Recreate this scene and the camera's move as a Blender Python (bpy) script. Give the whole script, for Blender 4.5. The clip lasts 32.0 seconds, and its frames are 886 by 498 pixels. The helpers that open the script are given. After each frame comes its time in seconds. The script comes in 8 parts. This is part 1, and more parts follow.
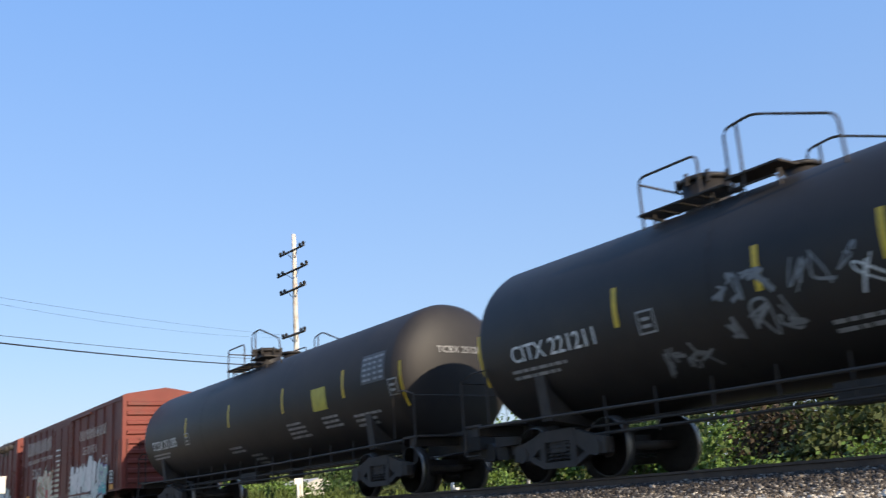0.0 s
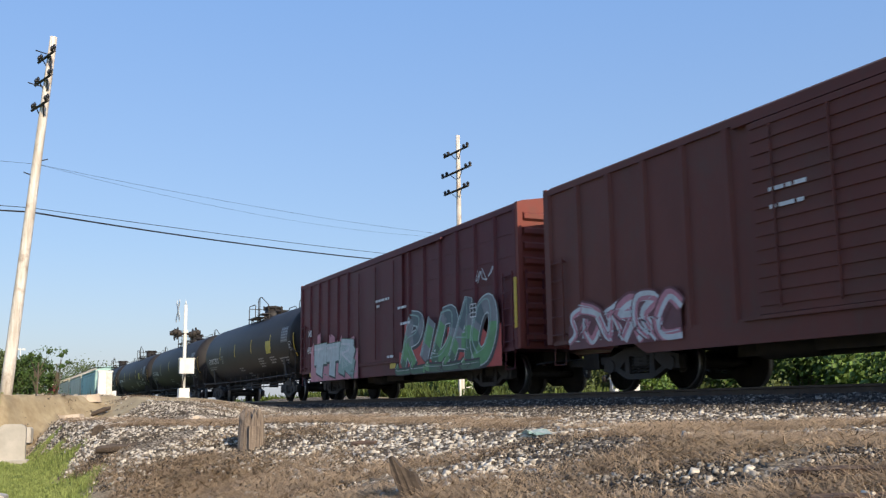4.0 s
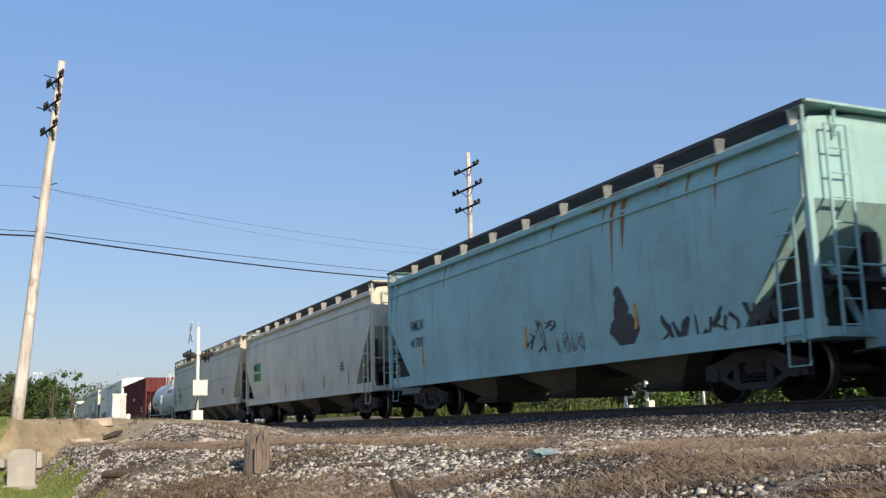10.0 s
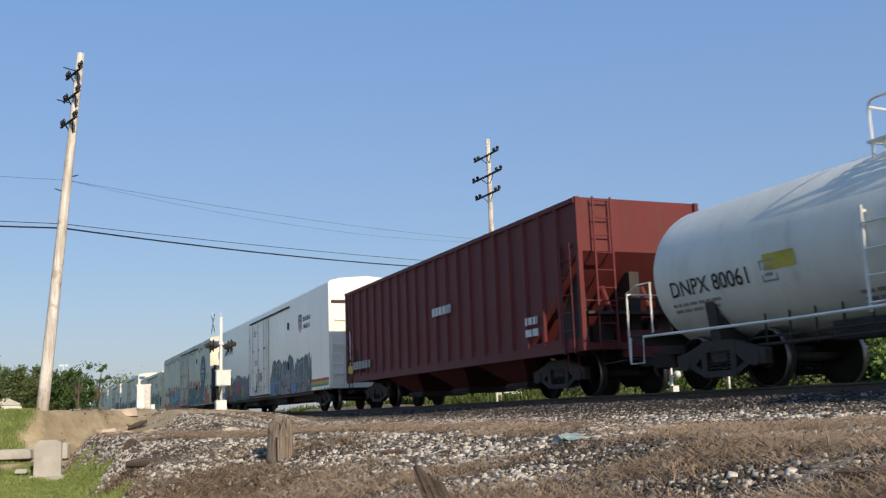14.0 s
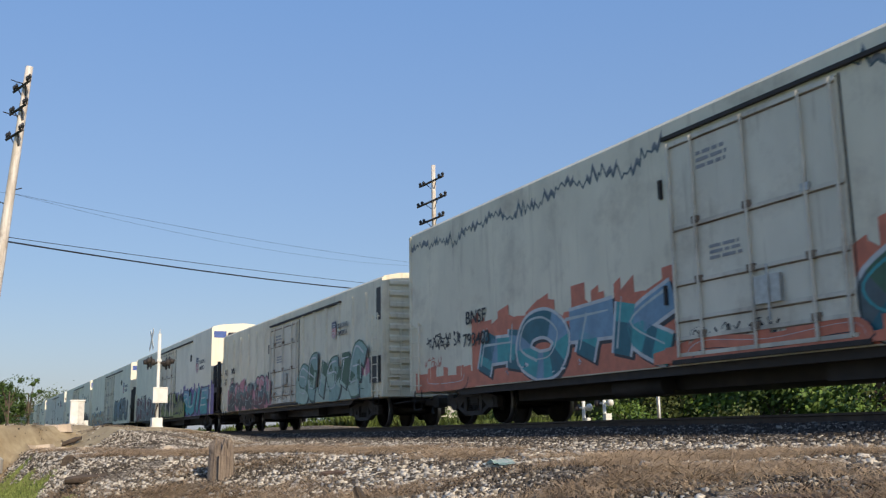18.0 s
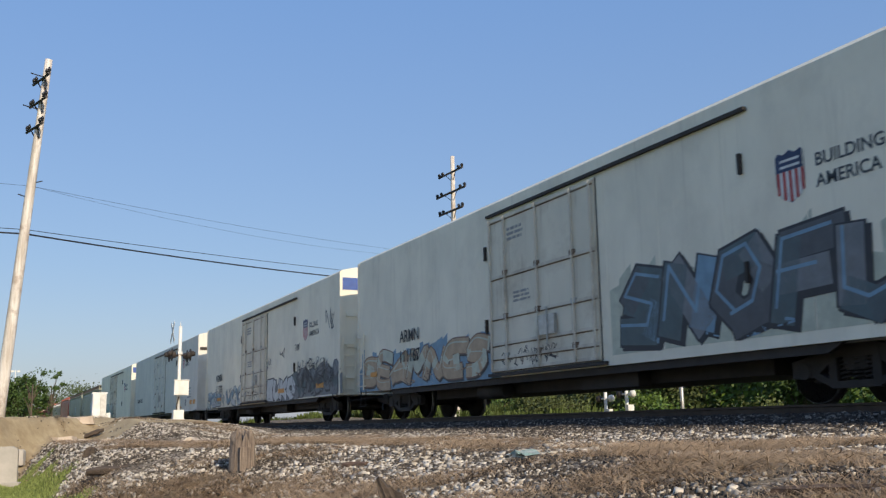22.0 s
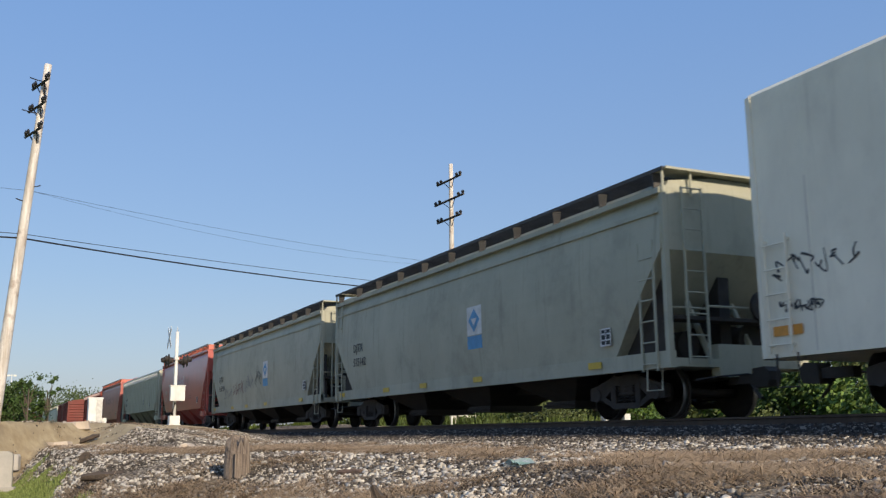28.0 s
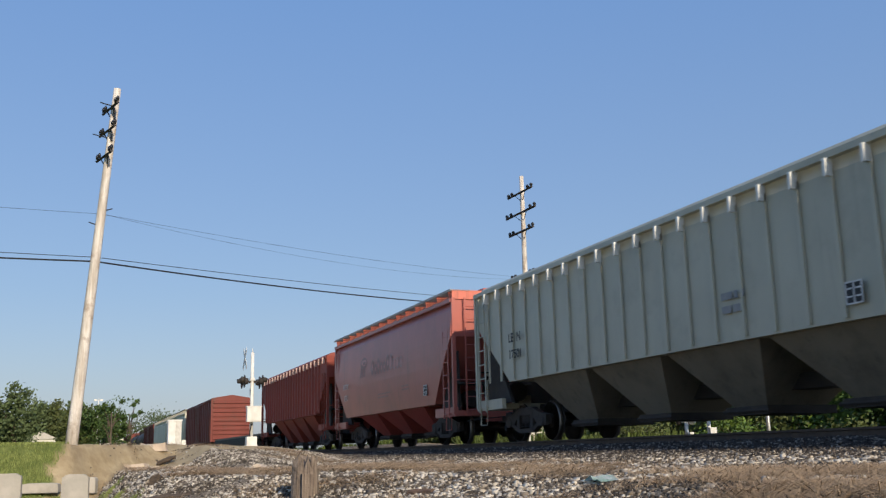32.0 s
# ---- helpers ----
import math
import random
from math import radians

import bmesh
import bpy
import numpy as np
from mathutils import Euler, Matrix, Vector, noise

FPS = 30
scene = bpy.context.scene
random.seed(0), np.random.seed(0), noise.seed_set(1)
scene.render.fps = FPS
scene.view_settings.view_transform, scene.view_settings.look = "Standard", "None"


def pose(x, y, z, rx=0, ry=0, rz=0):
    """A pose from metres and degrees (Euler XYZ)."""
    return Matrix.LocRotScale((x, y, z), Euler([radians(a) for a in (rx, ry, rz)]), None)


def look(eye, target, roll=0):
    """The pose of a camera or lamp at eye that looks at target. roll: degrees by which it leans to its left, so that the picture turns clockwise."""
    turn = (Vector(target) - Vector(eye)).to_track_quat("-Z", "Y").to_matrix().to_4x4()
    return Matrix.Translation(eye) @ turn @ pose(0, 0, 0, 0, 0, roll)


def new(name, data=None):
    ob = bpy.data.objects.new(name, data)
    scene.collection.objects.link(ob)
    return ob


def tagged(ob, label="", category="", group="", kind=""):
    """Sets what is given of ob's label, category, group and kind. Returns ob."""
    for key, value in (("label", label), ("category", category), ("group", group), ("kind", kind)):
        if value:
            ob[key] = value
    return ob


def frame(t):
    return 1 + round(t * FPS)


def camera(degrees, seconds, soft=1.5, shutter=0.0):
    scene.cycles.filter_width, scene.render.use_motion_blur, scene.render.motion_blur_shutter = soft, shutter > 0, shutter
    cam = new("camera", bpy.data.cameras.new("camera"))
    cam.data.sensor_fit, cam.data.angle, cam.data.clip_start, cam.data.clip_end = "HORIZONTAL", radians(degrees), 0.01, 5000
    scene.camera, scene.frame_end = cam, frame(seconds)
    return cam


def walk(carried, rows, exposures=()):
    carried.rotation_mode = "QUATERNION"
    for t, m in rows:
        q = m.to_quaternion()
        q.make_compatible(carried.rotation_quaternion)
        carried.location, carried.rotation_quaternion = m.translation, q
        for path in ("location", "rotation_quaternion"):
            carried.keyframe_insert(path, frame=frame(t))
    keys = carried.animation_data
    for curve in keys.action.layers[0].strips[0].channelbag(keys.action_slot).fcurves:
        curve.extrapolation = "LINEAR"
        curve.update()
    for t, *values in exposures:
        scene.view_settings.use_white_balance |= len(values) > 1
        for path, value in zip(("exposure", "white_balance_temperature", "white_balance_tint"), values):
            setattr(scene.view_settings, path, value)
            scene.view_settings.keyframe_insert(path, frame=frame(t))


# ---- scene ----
cam = camera(49.45, 32.0, soft=1.3, shutter=0.1)
walk(cam, [
    (0.0, pose(-0.239, -11.535, -0.213, 104.76, 3.70, 55.78)),
    (0.5, pose(-0.259, -11.525, -0.213, 103.56, -0.38, 66.56)),
    (1.0, pose(-0.311, -11.511, -0.208, 101.23, 0.46, 70.19)),
    (1.5, pose(-0.237, -11.644, -0.201, 98.96, 0.33, 67.34)),
    (2.0, pose(-0.110, -11.772, -0.198, 98.05, 1.00, 66.59)),
    (2.5, pose(-0.032, -11.826, -0.193, 96.58, 0.10, 66.46)),
    (4.5, pose(0.010, -11.781, -0.207, 99.76, 0.84, 64.51)),
    (5.0, pose(0.051, -11.799, -0.202, 99.52, 0.27, 64.24)),
    (5.5, pose(0.119, -11.835, -0.192, 99.49, 0.09, 63.70)),
    (6.0, pose(0.183, -11.859, -0.181, 99.52, 0.29, 63.21)),
    (6.5, pose(0.256, -11.873, -0.178, 99.60, 0.66, 62.70)),
    (7.0, pose(0.296, -11.883, -0.178, 99.36, 0.90, 62.53)),
    (7.5, pose(0.270, -11.886, -0.177, 99.08, 1.55, 62.95)),
    (8.0, pose(0.197, -11.866, -0.176, 98.95, 1.98, 63.76)),
    (8.5, pose(0.156, -11.851, -0.181, 99.42, 1.64, 63.68)),
    (9.0, pose(0.141, -11.802, -0.183, 99.76, 1.27, 63.20)),
    (9.5, pose(0.102, -11.702, -0.180, 100.17, 0.96, 63.75)),
    (10.0, pose(-0.093, -11.597, -0.187, 100.25, 1.54, 65.90)),
    (10.5, pose(-0.200, -11.573, -0.194, 100.14, 0.95, 66.52)),
    (11.0, pose(-0.270, -11.566, -0.205, 100.27, 0.04, 66.55)),
    (11.5, pose(-0.274, -11.572, -0.203, 99.89, 0.67, 66.35)),
    (12.0, pose(-0.298, -11.551, -0.208, 99.81, 0.58, 66.68)),
    (12.5, pose(-0.309, -11.512, -0.224, 99.07, 1.82, 67.39)),
    (13.0, pose(-0.325, -11.498, -0.221, 99.03, 2.16, 67.61)),
    (13.5, pose(-0.306, -11.506, -0.218, 99.41, 1.98, 67.67)),
    (15.5, pose(0.154, -11.745, -0.189, 100.20, 2.18, 64.58)),
    (16.0, pose(0.212, -11.765, -0.192, 100.56, 1.67, 64.08)),
    (16.5, pose(0.255, -11.775, -0.190, 100.63, 1.90, 63.76)),
    (17.0, pose(0.275, -11.790, -0.187, 100.72, 1.30, 63.21)),
    (17.5, pose(0.288, -11.799, -0.191, 101.11, 0.18, 62.97)),
    (18.0, pose(0.253, -11.778, -0.192, 100.82, 0.87, 63.55)),
    (18.5, pose(0.167, -11.729, -0.201, 101.17, 0.80, 64.34)),
    (19.0, pose(0.105, -11.708, -0.210, 101.18, 0.28, 64.84)),
    (19.5, pose(0.062, -11.701, -0.206, 101.19, 0.08, 64.93)),
    (20.0, pose(0.088, -11.730, -0.204, 101.12, 0.33, 64.21)),
    (20.5, pose(0.112, -11.746, -0.210, 101.18, 0.43, 64.16)),
    (21.0, pose(0.110, -11.740, -0.211, 101.29, 1.16, 64.36)),
    (21.5, pose(0.104, -11.731, -0.208, 100.85, 1.83, 64.70)),
    (22.0, pose(0.084, -11.735, -0.212, 100.39, 0.96, 64.71)),
    (22.5, pose(0.005, -11.705, -0.211, 100.12, 0.63, 65.25)),
    (23.0, pose(-0.021, -11.681, -0.214, 100.00, 0.68, 65.54)),
    (23.5, pose(0.006, -11.678, -0.215, 99.67, 1.13, 65.34)),
    (24.0, pose(0.045, -11.696, -0.213, 99.38, 1.13, 65.18)),
    (24.5, pose(0.083, -11.694, -0.208, 99.49, 1.03, 64.85)),
    (25.0, pose(0.109, -11.708, -0.202, 99.88, 0.97, 64.53)),
    (25.5, pose(0.110, -11.709, -0.199, 100.21, 1.09, 64.58)),
    (27.5, pose(0.133, -11.736, -0.201, 100.72, 0.46, 64.06)),
    (28.0, pose(0.109, -11.726, -0.204, 100.82, 0.54, 64.52)),
    (28.5, pose(0.059, -11.697, -0.214, 100.70, 0.43, 65.02)),
    (29.0, pose(0.052, -11.682, -0.216, 100.46, 0.61, 64.98)),
    (29.5, pose(-0.043, -11.648, -0.225, 100.48, 1.15, 65.87)),
    (30.0, pose(-0.145, -11.609, -0.240, 100.54, 1.19, 66.73)),
    (30.5, pose(-0.223, -11.574, -0.243, 100.35, 1.28, 67.09)),
    (31.0, pose(-0.279, -11.538, -0.233, 100.54, 2.41, 67.15)),
    (31.5, pose(-0.398, -11.501, -0.235, 101.18, 0.59, 67.67)),
    (32.0, pose(-0.468, -11.389, -0.227, 101.95, 1.28, 69.15)),
], exposures=[(0.0, 0.5), (0.5, 0.2), (1.0, -0.06), (1.3, -0.1), (2.0, 0.12), (4.5, 0.3), (8.5, 0.28), (10.5, 0.07), (13.0, 0.0), (25.0, 0.02), (28.0, 0.03), (31.0, 0.05), (32.0, -0.06)])

# ---- world, sun, exposure ----
SUN_EL, SUN_AZ = 27.0, 5.0   # degrees above the ground; degrees from +x towards +y
world = bpy.data.worlds.new("sky")
scene.world = world
world.use_nodes = True
wn, wl = world.node_tree.nodes, world.node_tree.links
sky = wn.new("ShaderNodeTexSky")
sky.sky_type, sky.sun_disc = "NISHITA", False
sky.sun_elevation, sky.sun_rotation = radians(SUN_EL), radians(90 - SUN_AZ)
sky.altitude, sky.air_density, sky.dust_density, sky.ozone_density = 100, 1.15, 1.3, 3.0
wn["Background"].inputs["Strength"].default_value = 0.054
wl.new(sky.outputs[0], wn["Background"].inputs["Color"])
# the haze of a spring sky, greyer towards the horizon, added to the clear one
haze = wn.new("ShaderNodeBackground")
way = wn.new("ShaderNodeTexCoord")
axes = wn.new("ShaderNodeSeparateXYZ")
wl.new(way.outputs["Generated"], axes.inputs[0])
depth = wn.new("ShaderNodeValToRGB")
for at, tone in ((0.0, (0.225, 0.245, 0.33, 1)), (0.16, (0.16, 0.235, 0.385, 1)), (0.5, (0.108, 0.222, 0.47, 1))):
    stop = depth.color_ramp.elements.new(at) if at not in (0.0,) else depth.color_ramp.elements[0]
    stop.color = tone
depth.color_ramp.elements[-1].color = (0.1, 0.215, 0.46, 1)
wl.new(axes.outputs["Z"], depth.inputs["Fac"])
wl.new(depth.outputs["Color"], haze.inputs["Color"])
both = wn.new("ShaderNodeAddShader")
wl.new(wn["Background"].outputs[0], both.inputs[0])
wl.new(haze.outputs[0], both.inputs[1])
wl.new(both.outputs[0], wn["World Output"].inputs["Surface"])
sun_data = bpy.data.lights.new("sun", "SUN")
sun_data.energy, sun_data.angle, sun_data.color = 4.4, radians(0.55), (1.0, 0.85, 0.65)
sun = new("sun", sun_data)
sun_dir = Vector((math.cos(radians(SUN_AZ)) * math.cos(radians(SUN_EL)), math.sin(radians(SUN_AZ)) * math.cos(radians(SUN_EL)), math.sin(radians(SUN_EL))))
sun.matrix_world = look(sun_dir * 60, (0, 0, 0))
scene.view_settings.exposure = 0.0


# ---- materials ----
MATS = {}


def material(name, color, color2=None, scale=3.0, rough=0.6, metal=0.0, stretch=(1, 1, 1), bump=0.0, bump_scale=60.0,
             dirt=0.0, dirt_color=(0.05, 0.04, 0.03), dirt_scale=0.8, spec=0.5, random=0.0, island=False, streak=0.0):
    """A weathered surface: base colour, a second tone by noise, dirt patches, vertical streaks, fine relief."""
    if name in MATS:
        return MATS[name]
    m = bpy.data.materials.new(name)
    m.use_nodes = True
    n, l = m.node_tree.nodes, m.node_tree.links
    b = n["Principled BSDF"]
    b.inputs["Roughness"].default_value, b.inputs["Metallic"].default_value = rough, metal
    b.inputs["Specular IOR Level"].default_value = spec
    co = n.new("ShaderNodeTexCoord")

    def noise_of(sc, detail=4.0, st=(1, 1, 1), rgh=0.55):
        mp = n.new("ShaderNodeMapping")
        mp.inputs["Scale"].default_value = st
        l.new(co.outputs["Object"], mp.inputs["Vector"])
        t = n.new("ShaderNodeTexNoise")
        t.inputs["Scale"].default_value, t.inputs["Detail"].default_value, t.inputs["Roughness"].default_value = sc, detail, rgh
        l.new(mp.outputs[0], t.inputs["Vector"])
        return t.outputs["Fac"]

    def ramp_of(fac, lo, hi):
        r = n.new("ShaderNodeMapRange")
        r.inputs["From Min"].default_value, r.inputs["From Max"].default_value = lo, hi
        l.new(fac, r.inputs["Value"])
        return r.outputs["Result"]

    def mixed(fac, a, c, amount=1.0):
        x = n.new("ShaderNodeMix")
        x.data_type = "RGBA"
        if amount != 1.0:
            k = n.new("ShaderNodeMath")
            k.operation = "MULTIPLY"
            l.new(fac, k.inputs[0])
            k.inputs[1].default_value = amount
            fac = k.outputs[0]
        l.new(fac, x.inputs["Factor"])
        for src, sock in ((a, "A"), (c, "B")):
            s = [i for i in x.inputs if i.name == sock and i.type == "RGBA"][0]
            if isinstance(src, tuple):
                s.default_value = (*src, 1)
            else:
                l.new(src, s)
        return [o for o in x.outputs if o.type == "RGBA"][0]

    c2 = color2 or tuple(min(1, v * 0.8) for v in color)
    col = mixed(ramp_of(noise_of(scale, 5, stretch), 0.35, 0.65), color, c2)
    if streak:
        col = mixed(ramp_of(noise_of(2.2, 4, (2.2, 2.2, 0.16), 0.7), 0.56, 0.75), col, dirt_color, streak)
    if dirt:
        col = mixed(ramp_of(noise_of(dirt_scale, 6, (1, 1, 1), 0.7), 0.5, 0.72), col, dirt_color, dirt)
    if random:
        if island:
            g = n.new("ShaderNodeNewGeometry").outputs["Random Per Island"]
        else:
            g = n.new("ShaderNodeObjectInfo").outputs["Random"]
        hs = n.new("ShaderNodeHueSaturation")
        mr = n.new("ShaderNodeMapRange")
        mr.inputs["To Min"].default_value, mr.inputs["To Max"].default_value = 1 - random, 1 + random
        l.new(g, mr.inputs["Value"])
        l.new(mr.outputs["Result"], hs.inputs["Value"])
        l.new(col, hs.inputs["Color"])
        col = hs.outputs["Color"]
    l.new(col, b.inputs["Base Color"])
    if bump:
        bp = n.new("ShaderNodeBump")
        bp.inputs["Strength"].default_value, bp.inputs["Distance"].default_value = bump, 0.02
        l.new(noise_of(bump_scale, 3), bp.inputs["Height"])
        l.new(bp.outputs[0], b.inputs["Normal"])
    MATS[name] = m
    return m


def car_paint(name, color, rough=0.6, dirt=0.5, streak=0.5, dirt_color=(0.09, 0.075, 0.06), gloss=0.18):
    return material(name, color, tuple(v * 0.86 for v in color), 0.9, max(rough, 0.55) if gloss < 0.2 else rough, 0.0, (1, 1, 0.6), 0.12 if gloss < 0.2 else 0.03, 9.0, dirt, dirt_color, 0.7, gloss, 0.0, False, streak)


STEEL_DARK = material("dark_steel", (0.028, 0.024, 0.021), (0.045, 0.036, 0.03), 4, 0.75, 0.0, dirt=0.5, dirt_color=(0.04, 0.03, 0.022), bump=0.2)
WHEEL_STEEL = material("wheel_steel", (0.028, 0.023, 0.02), (0.045, 0.036, 0.03), 6, 0.8, 0.0)
TREAD = material("bright_tread", (0.34, 0.32, 0.3), None, 8, 0.42, 0.9)
RAIL_RUST = material("rail_rust", (0.075, 0.05, 0.036), (0.11, 0.075, 0.05), 6, 0.75, 0.2, bump=0.2)
BLACK_TANK = material("black_tank_paint", (0.018, 0.016, 0.016), (0.027, 0.023, 0.021), 0.8, 0.55, 0.0, (1, 1, 1), 0.1, 5, 0.4, (0.05, 0.04, 0.033), 0.5, 0.3, streak=0.12)
YELLOW = material("yellow_reflector", (0.62, 0.42, 0.03), None, 12, 0.45)
LETTER_W = material("white_lettering", (0.72, 0.72, 0.7), (0.55, 0.55, 0.53), 6, 0.6)
LETTER_B = material("black_lettering", (0.02, 0.02, 0.022), None, 6, 0.6)
WHITE_METAL = material("white_painted_metal", (0.78, 0.78, 0.74), (0.68, 0.67, 0.62), 3, 0.5, dirt=0.3, dirt_color=(0.3, 0.25, 0.2))
SILVER = material("galvanised_steel", (0.5, 0.5, 0.48), (0.38, 0.37, 0.35), 8, 0.45, 0.7)
ORANGE = material("orange_reflector", (0.7, 0.3, 0.04), None, 12, 0.5)


# ---- mesh helpers ----
def box(bm, x0, x1, y0, y1, z0, z1, mi=0):
    vs = [bm.verts.new(v) for v in ((x0, y0, z0), (x1, y0, z0), (x1, y1, z0), (x0, y1, z0), (x0, y0, z1), (x1, y0, z1), (x1, y1, z1), (x0, y1, z1))]
    for f in ((0, 3, 2, 1), (4, 5, 6, 7), (0, 1, 5, 4), (1, 2, 6, 5), (2, 3, 7, 6), (3, 0, 4, 7)):
        bm.faces.new([vs[i] for i in f]).material_index = mi
    return vs


def tube(bm, pts, r, seg=8, mi=0, r2=None, cap=True):
    """A round bar along a line of points, tapering from r to r2."""
    pts = [Vector(p) for p in pts]
    rings, n = [], len(pts)
    for i, p in enumerate(pts):
        d = (pts[min(i + 1, n - 1)] - pts[max(i - 1, 0)]).normalized()
        a = d.cross(Vector((0, 0, 1)) if abs(d.z) < 0.95 else Vector((1, 0, 0))).normalized()
        b = d.cross(a)
        rr = r if r2 is None else r + (r2 - r) * i / max(1, n - 1)
        rings.append([bm.verts.new(p + a * math.cos(k * math.tau / seg) * rr + b * math.sin(k * math.tau / seg) * rr) for k in range(seg)])
    for q, w in zip(rings, rings[1:]):
        for k in range(seg):
            f = bm.faces.new((q[k], q[(k + 1) % seg], w[(k + 1) % seg], w[k]))
            f.material_index, f.smooth = mi, seg > 6
    if cap:
        bm.faces.new(rings[0][::-1]).material_index = mi
        bm.faces.new(rings[-1]).material_index = mi


def lathe_y(bm, cx, cz, rows, seg=24, mi=0):
    """A turned shape round an axis along y; rows of (y, radius)."""
    rings = [[bm.verts.new((cx + math.cos(k * math.tau / seg) * r, y, cz + math.sin(k * math.tau / seg) * r)) for k in range(seg)] for y, r in rows]
    for q, w in zip(rings, rings[1:]):
        for k in range(seg):
            f = bm.faces.new((q[k], q[(k + 1) % seg], w[(k + 1) % seg], w[k]))
            f.material_index, f.smooth = mi, True
    bm.faces.new(rings[0][::-1]).material_index = mi
    bm.faces.new(rings[-1]).material_index = mi


def prism_y(bm, poly, y0, y1, mi=0):
    """A plate: a polygon of (x, z) from y0 to y1."""
    a, b = [bm.verts.new((x, y0, z)) for x, z in poly], [bm.verts.new((x, y1, z)) for x, z in poly]
    n = len(poly)
    bm.faces.new(a).material_index = mi
    bm.faces.new(b[::-1]).material_index = mi
    for i in range(n):
        bm.faces.new((a[i], b[i], b[(i + 1) % n], a[(i + 1) % n])).material_index = mi


def mesh_of(name, bm, mats, smooth_angle=None):
    bmesh.ops.recalc_face_normals(bm, faces=bm.faces)
    me = bpy.data.meshes.new(name)
    bm.to_mesh(me)
    bm.free()
    for m in (mats if isinstance(mats, (list, tuple)) else [mats]):
        me.materials.append(m)
    return me


def put(name, me, parent=None, label="", at=(0, 0, 0), rot=(0, 0, 0)):
    ob = new(name, me)
    ob.parent = parent
    ob.location, ob.rotation_euler = at, [radians(a) for a in rot]
    if label:
        tagged(ob, label)
    return ob


def part(name, bm, mats, parent=None, label=""):
    return put(name, mesh_of(name, bm, mats), parent, label)


def thing(name, label, category, group="", at=(0, 0, 0), rz=0, kind=""):
    ob = new(name)
    ob.empty_display_size = 0.3
    tagged(ob, label, category, group, kind)
    ob.matrix_world = pose(*at, 0, 0, rz)
    return ob


def text_mesh(words, size, mat, extrude=0.0, bold=0.0):
    cu = bpy.data.curves.new("lettering", "FONT")
    cu.body, cu.size, cu.extrude, cu.offset = words, size, extrude, bold
    cu.resolution_u = 3
    ob = bpy.data.objects.new("lettering", cu)
    scene.collection.objects.link(ob)
    bpy.context.view_layer.update()
    me = bpy.data.meshes.new_from_object(ob.evaluated_get(bpy.context.evaluated_depsgraph_get()))
    bpy.data.objects.remove(ob)
    me.materials.clear()
    me.materials.append(mat)
    return me


def letters(parent, words, x, z, size, y, mat, bold=0.004, wide=1.0):
    """Lettering on the near side, reading towards +x, a few millimetres proud."""
    ob = put("lettering", text_mesh(words, size, mat, 0.001, bold), parent, "", (x, y - 0.006, z), (90, 0, 0))
    ob.scale = (wide, 1, 1)
    return ob


def bars(parent, x, z, w, rows, y, mat, h=0.05, gap=0.05, seed=0, slope=0):
    """Small unreadable writing as plain bars."""
    rnd = random.Random(seed)
    bm = bmesh.new()
    for r in range(rows):
        cx = x
        end = x + w * rnd.uniform(0.75, 1)
        while cx < end:
            ww = min(rnd.uniform(0.08, 0.3), end - cx)
            box(bm, cx, cx + ww, y - 0.007, y - 0.002, z - r * (h + gap), z - r * (h + gap) + h)
            cx += ww + 0.05
    return tagged(part("writing", bm, mat, parent), kind="stuff")


# ---- railway cars ----
SHARED = {}


def shared(key, make, mats):
    if key not in SHARED:
        bm = bmesh.new()
        make(bm)
        SHARED[key] = mesh_of(key, bm, mats)
    return SHARED[key]


def make_wheel(bm):
    lathe_y(bm, 0, 0, [(-0.07, 0.10), (-0.075, 0.16), (-0.03, 0.2), (-0.03, 0.36), (-0.062, 0.385)], 28, 0)
    lathe_y(bm, 0, 0, [(-0.064, 0.385), (-0.066, 0.446)], 28, 0)
    lathe_y(bm, 0, 0, [(-0.066, 0.447), (-0.06, 0.457), (0.05, 0.462)], 28, 1)
    lathe_y(bm, 0, 0, [(0.05, 0.462), (0.056, 0.485), (0.075, 0.485), (0.075, 0.3)], 28, 0)


def make_side_frame(bm):
    out = [(-1.12, 0.36), (-1.12, 0.6), (-0.8, 0.66), (-0.42, 0.78), (0.42, 0.78), (0.8, 0.66), (1.12, 0.6), (1.12, 0.36), (0.75, 0.36), (0.42, 0.24), (-0.42, 0.24), (-0.75, 0.36)]
    prism_y(bm, out[:4] + [(-0.34, 0.62), (-0.62, 0.42), (-0.75, 0.36)], -0.07, 0.07)
    prism_y(bm, [(-x, z) for x, z in out[:4] + [(-0.34, 0.62), (-0.62, 0.42), (-0.75, 0.36)]][::-1], -0.07, 0.07)
    box(bm, -0.42, 0.42, -0.08, 0.08, 0.62, 0.8)
    box(bm, -0.42, 0.42, -0.08, 0.08, 0.2, 0.3)
    box(bm, -0.44, -0.3, -0.08, 0.08, 0.28, 0.64)
    box(bm, 0.3, 0.44, -0.08, 0.08, 0.28, 0.64)
    prism_y(bm, [(-0.78, 0.38), (-0.42, 0.22), (-0.42, 0.32), (-0.72, 0.46)], -0.07, 0.07)
    prism_y(bm, [(0.78, 0.38), (0.72, 0.46), (0.42, 0.32), (0.42, 0.22)], -0.07, 0.07)


def make_spring(bm):
    tube(bm, [(0.085 * math.cos(k * 0.9), 0.085 * math.sin(k * 0.9), 0.3 + k * 0.0085) for k in range(38)], 0.016, 5)


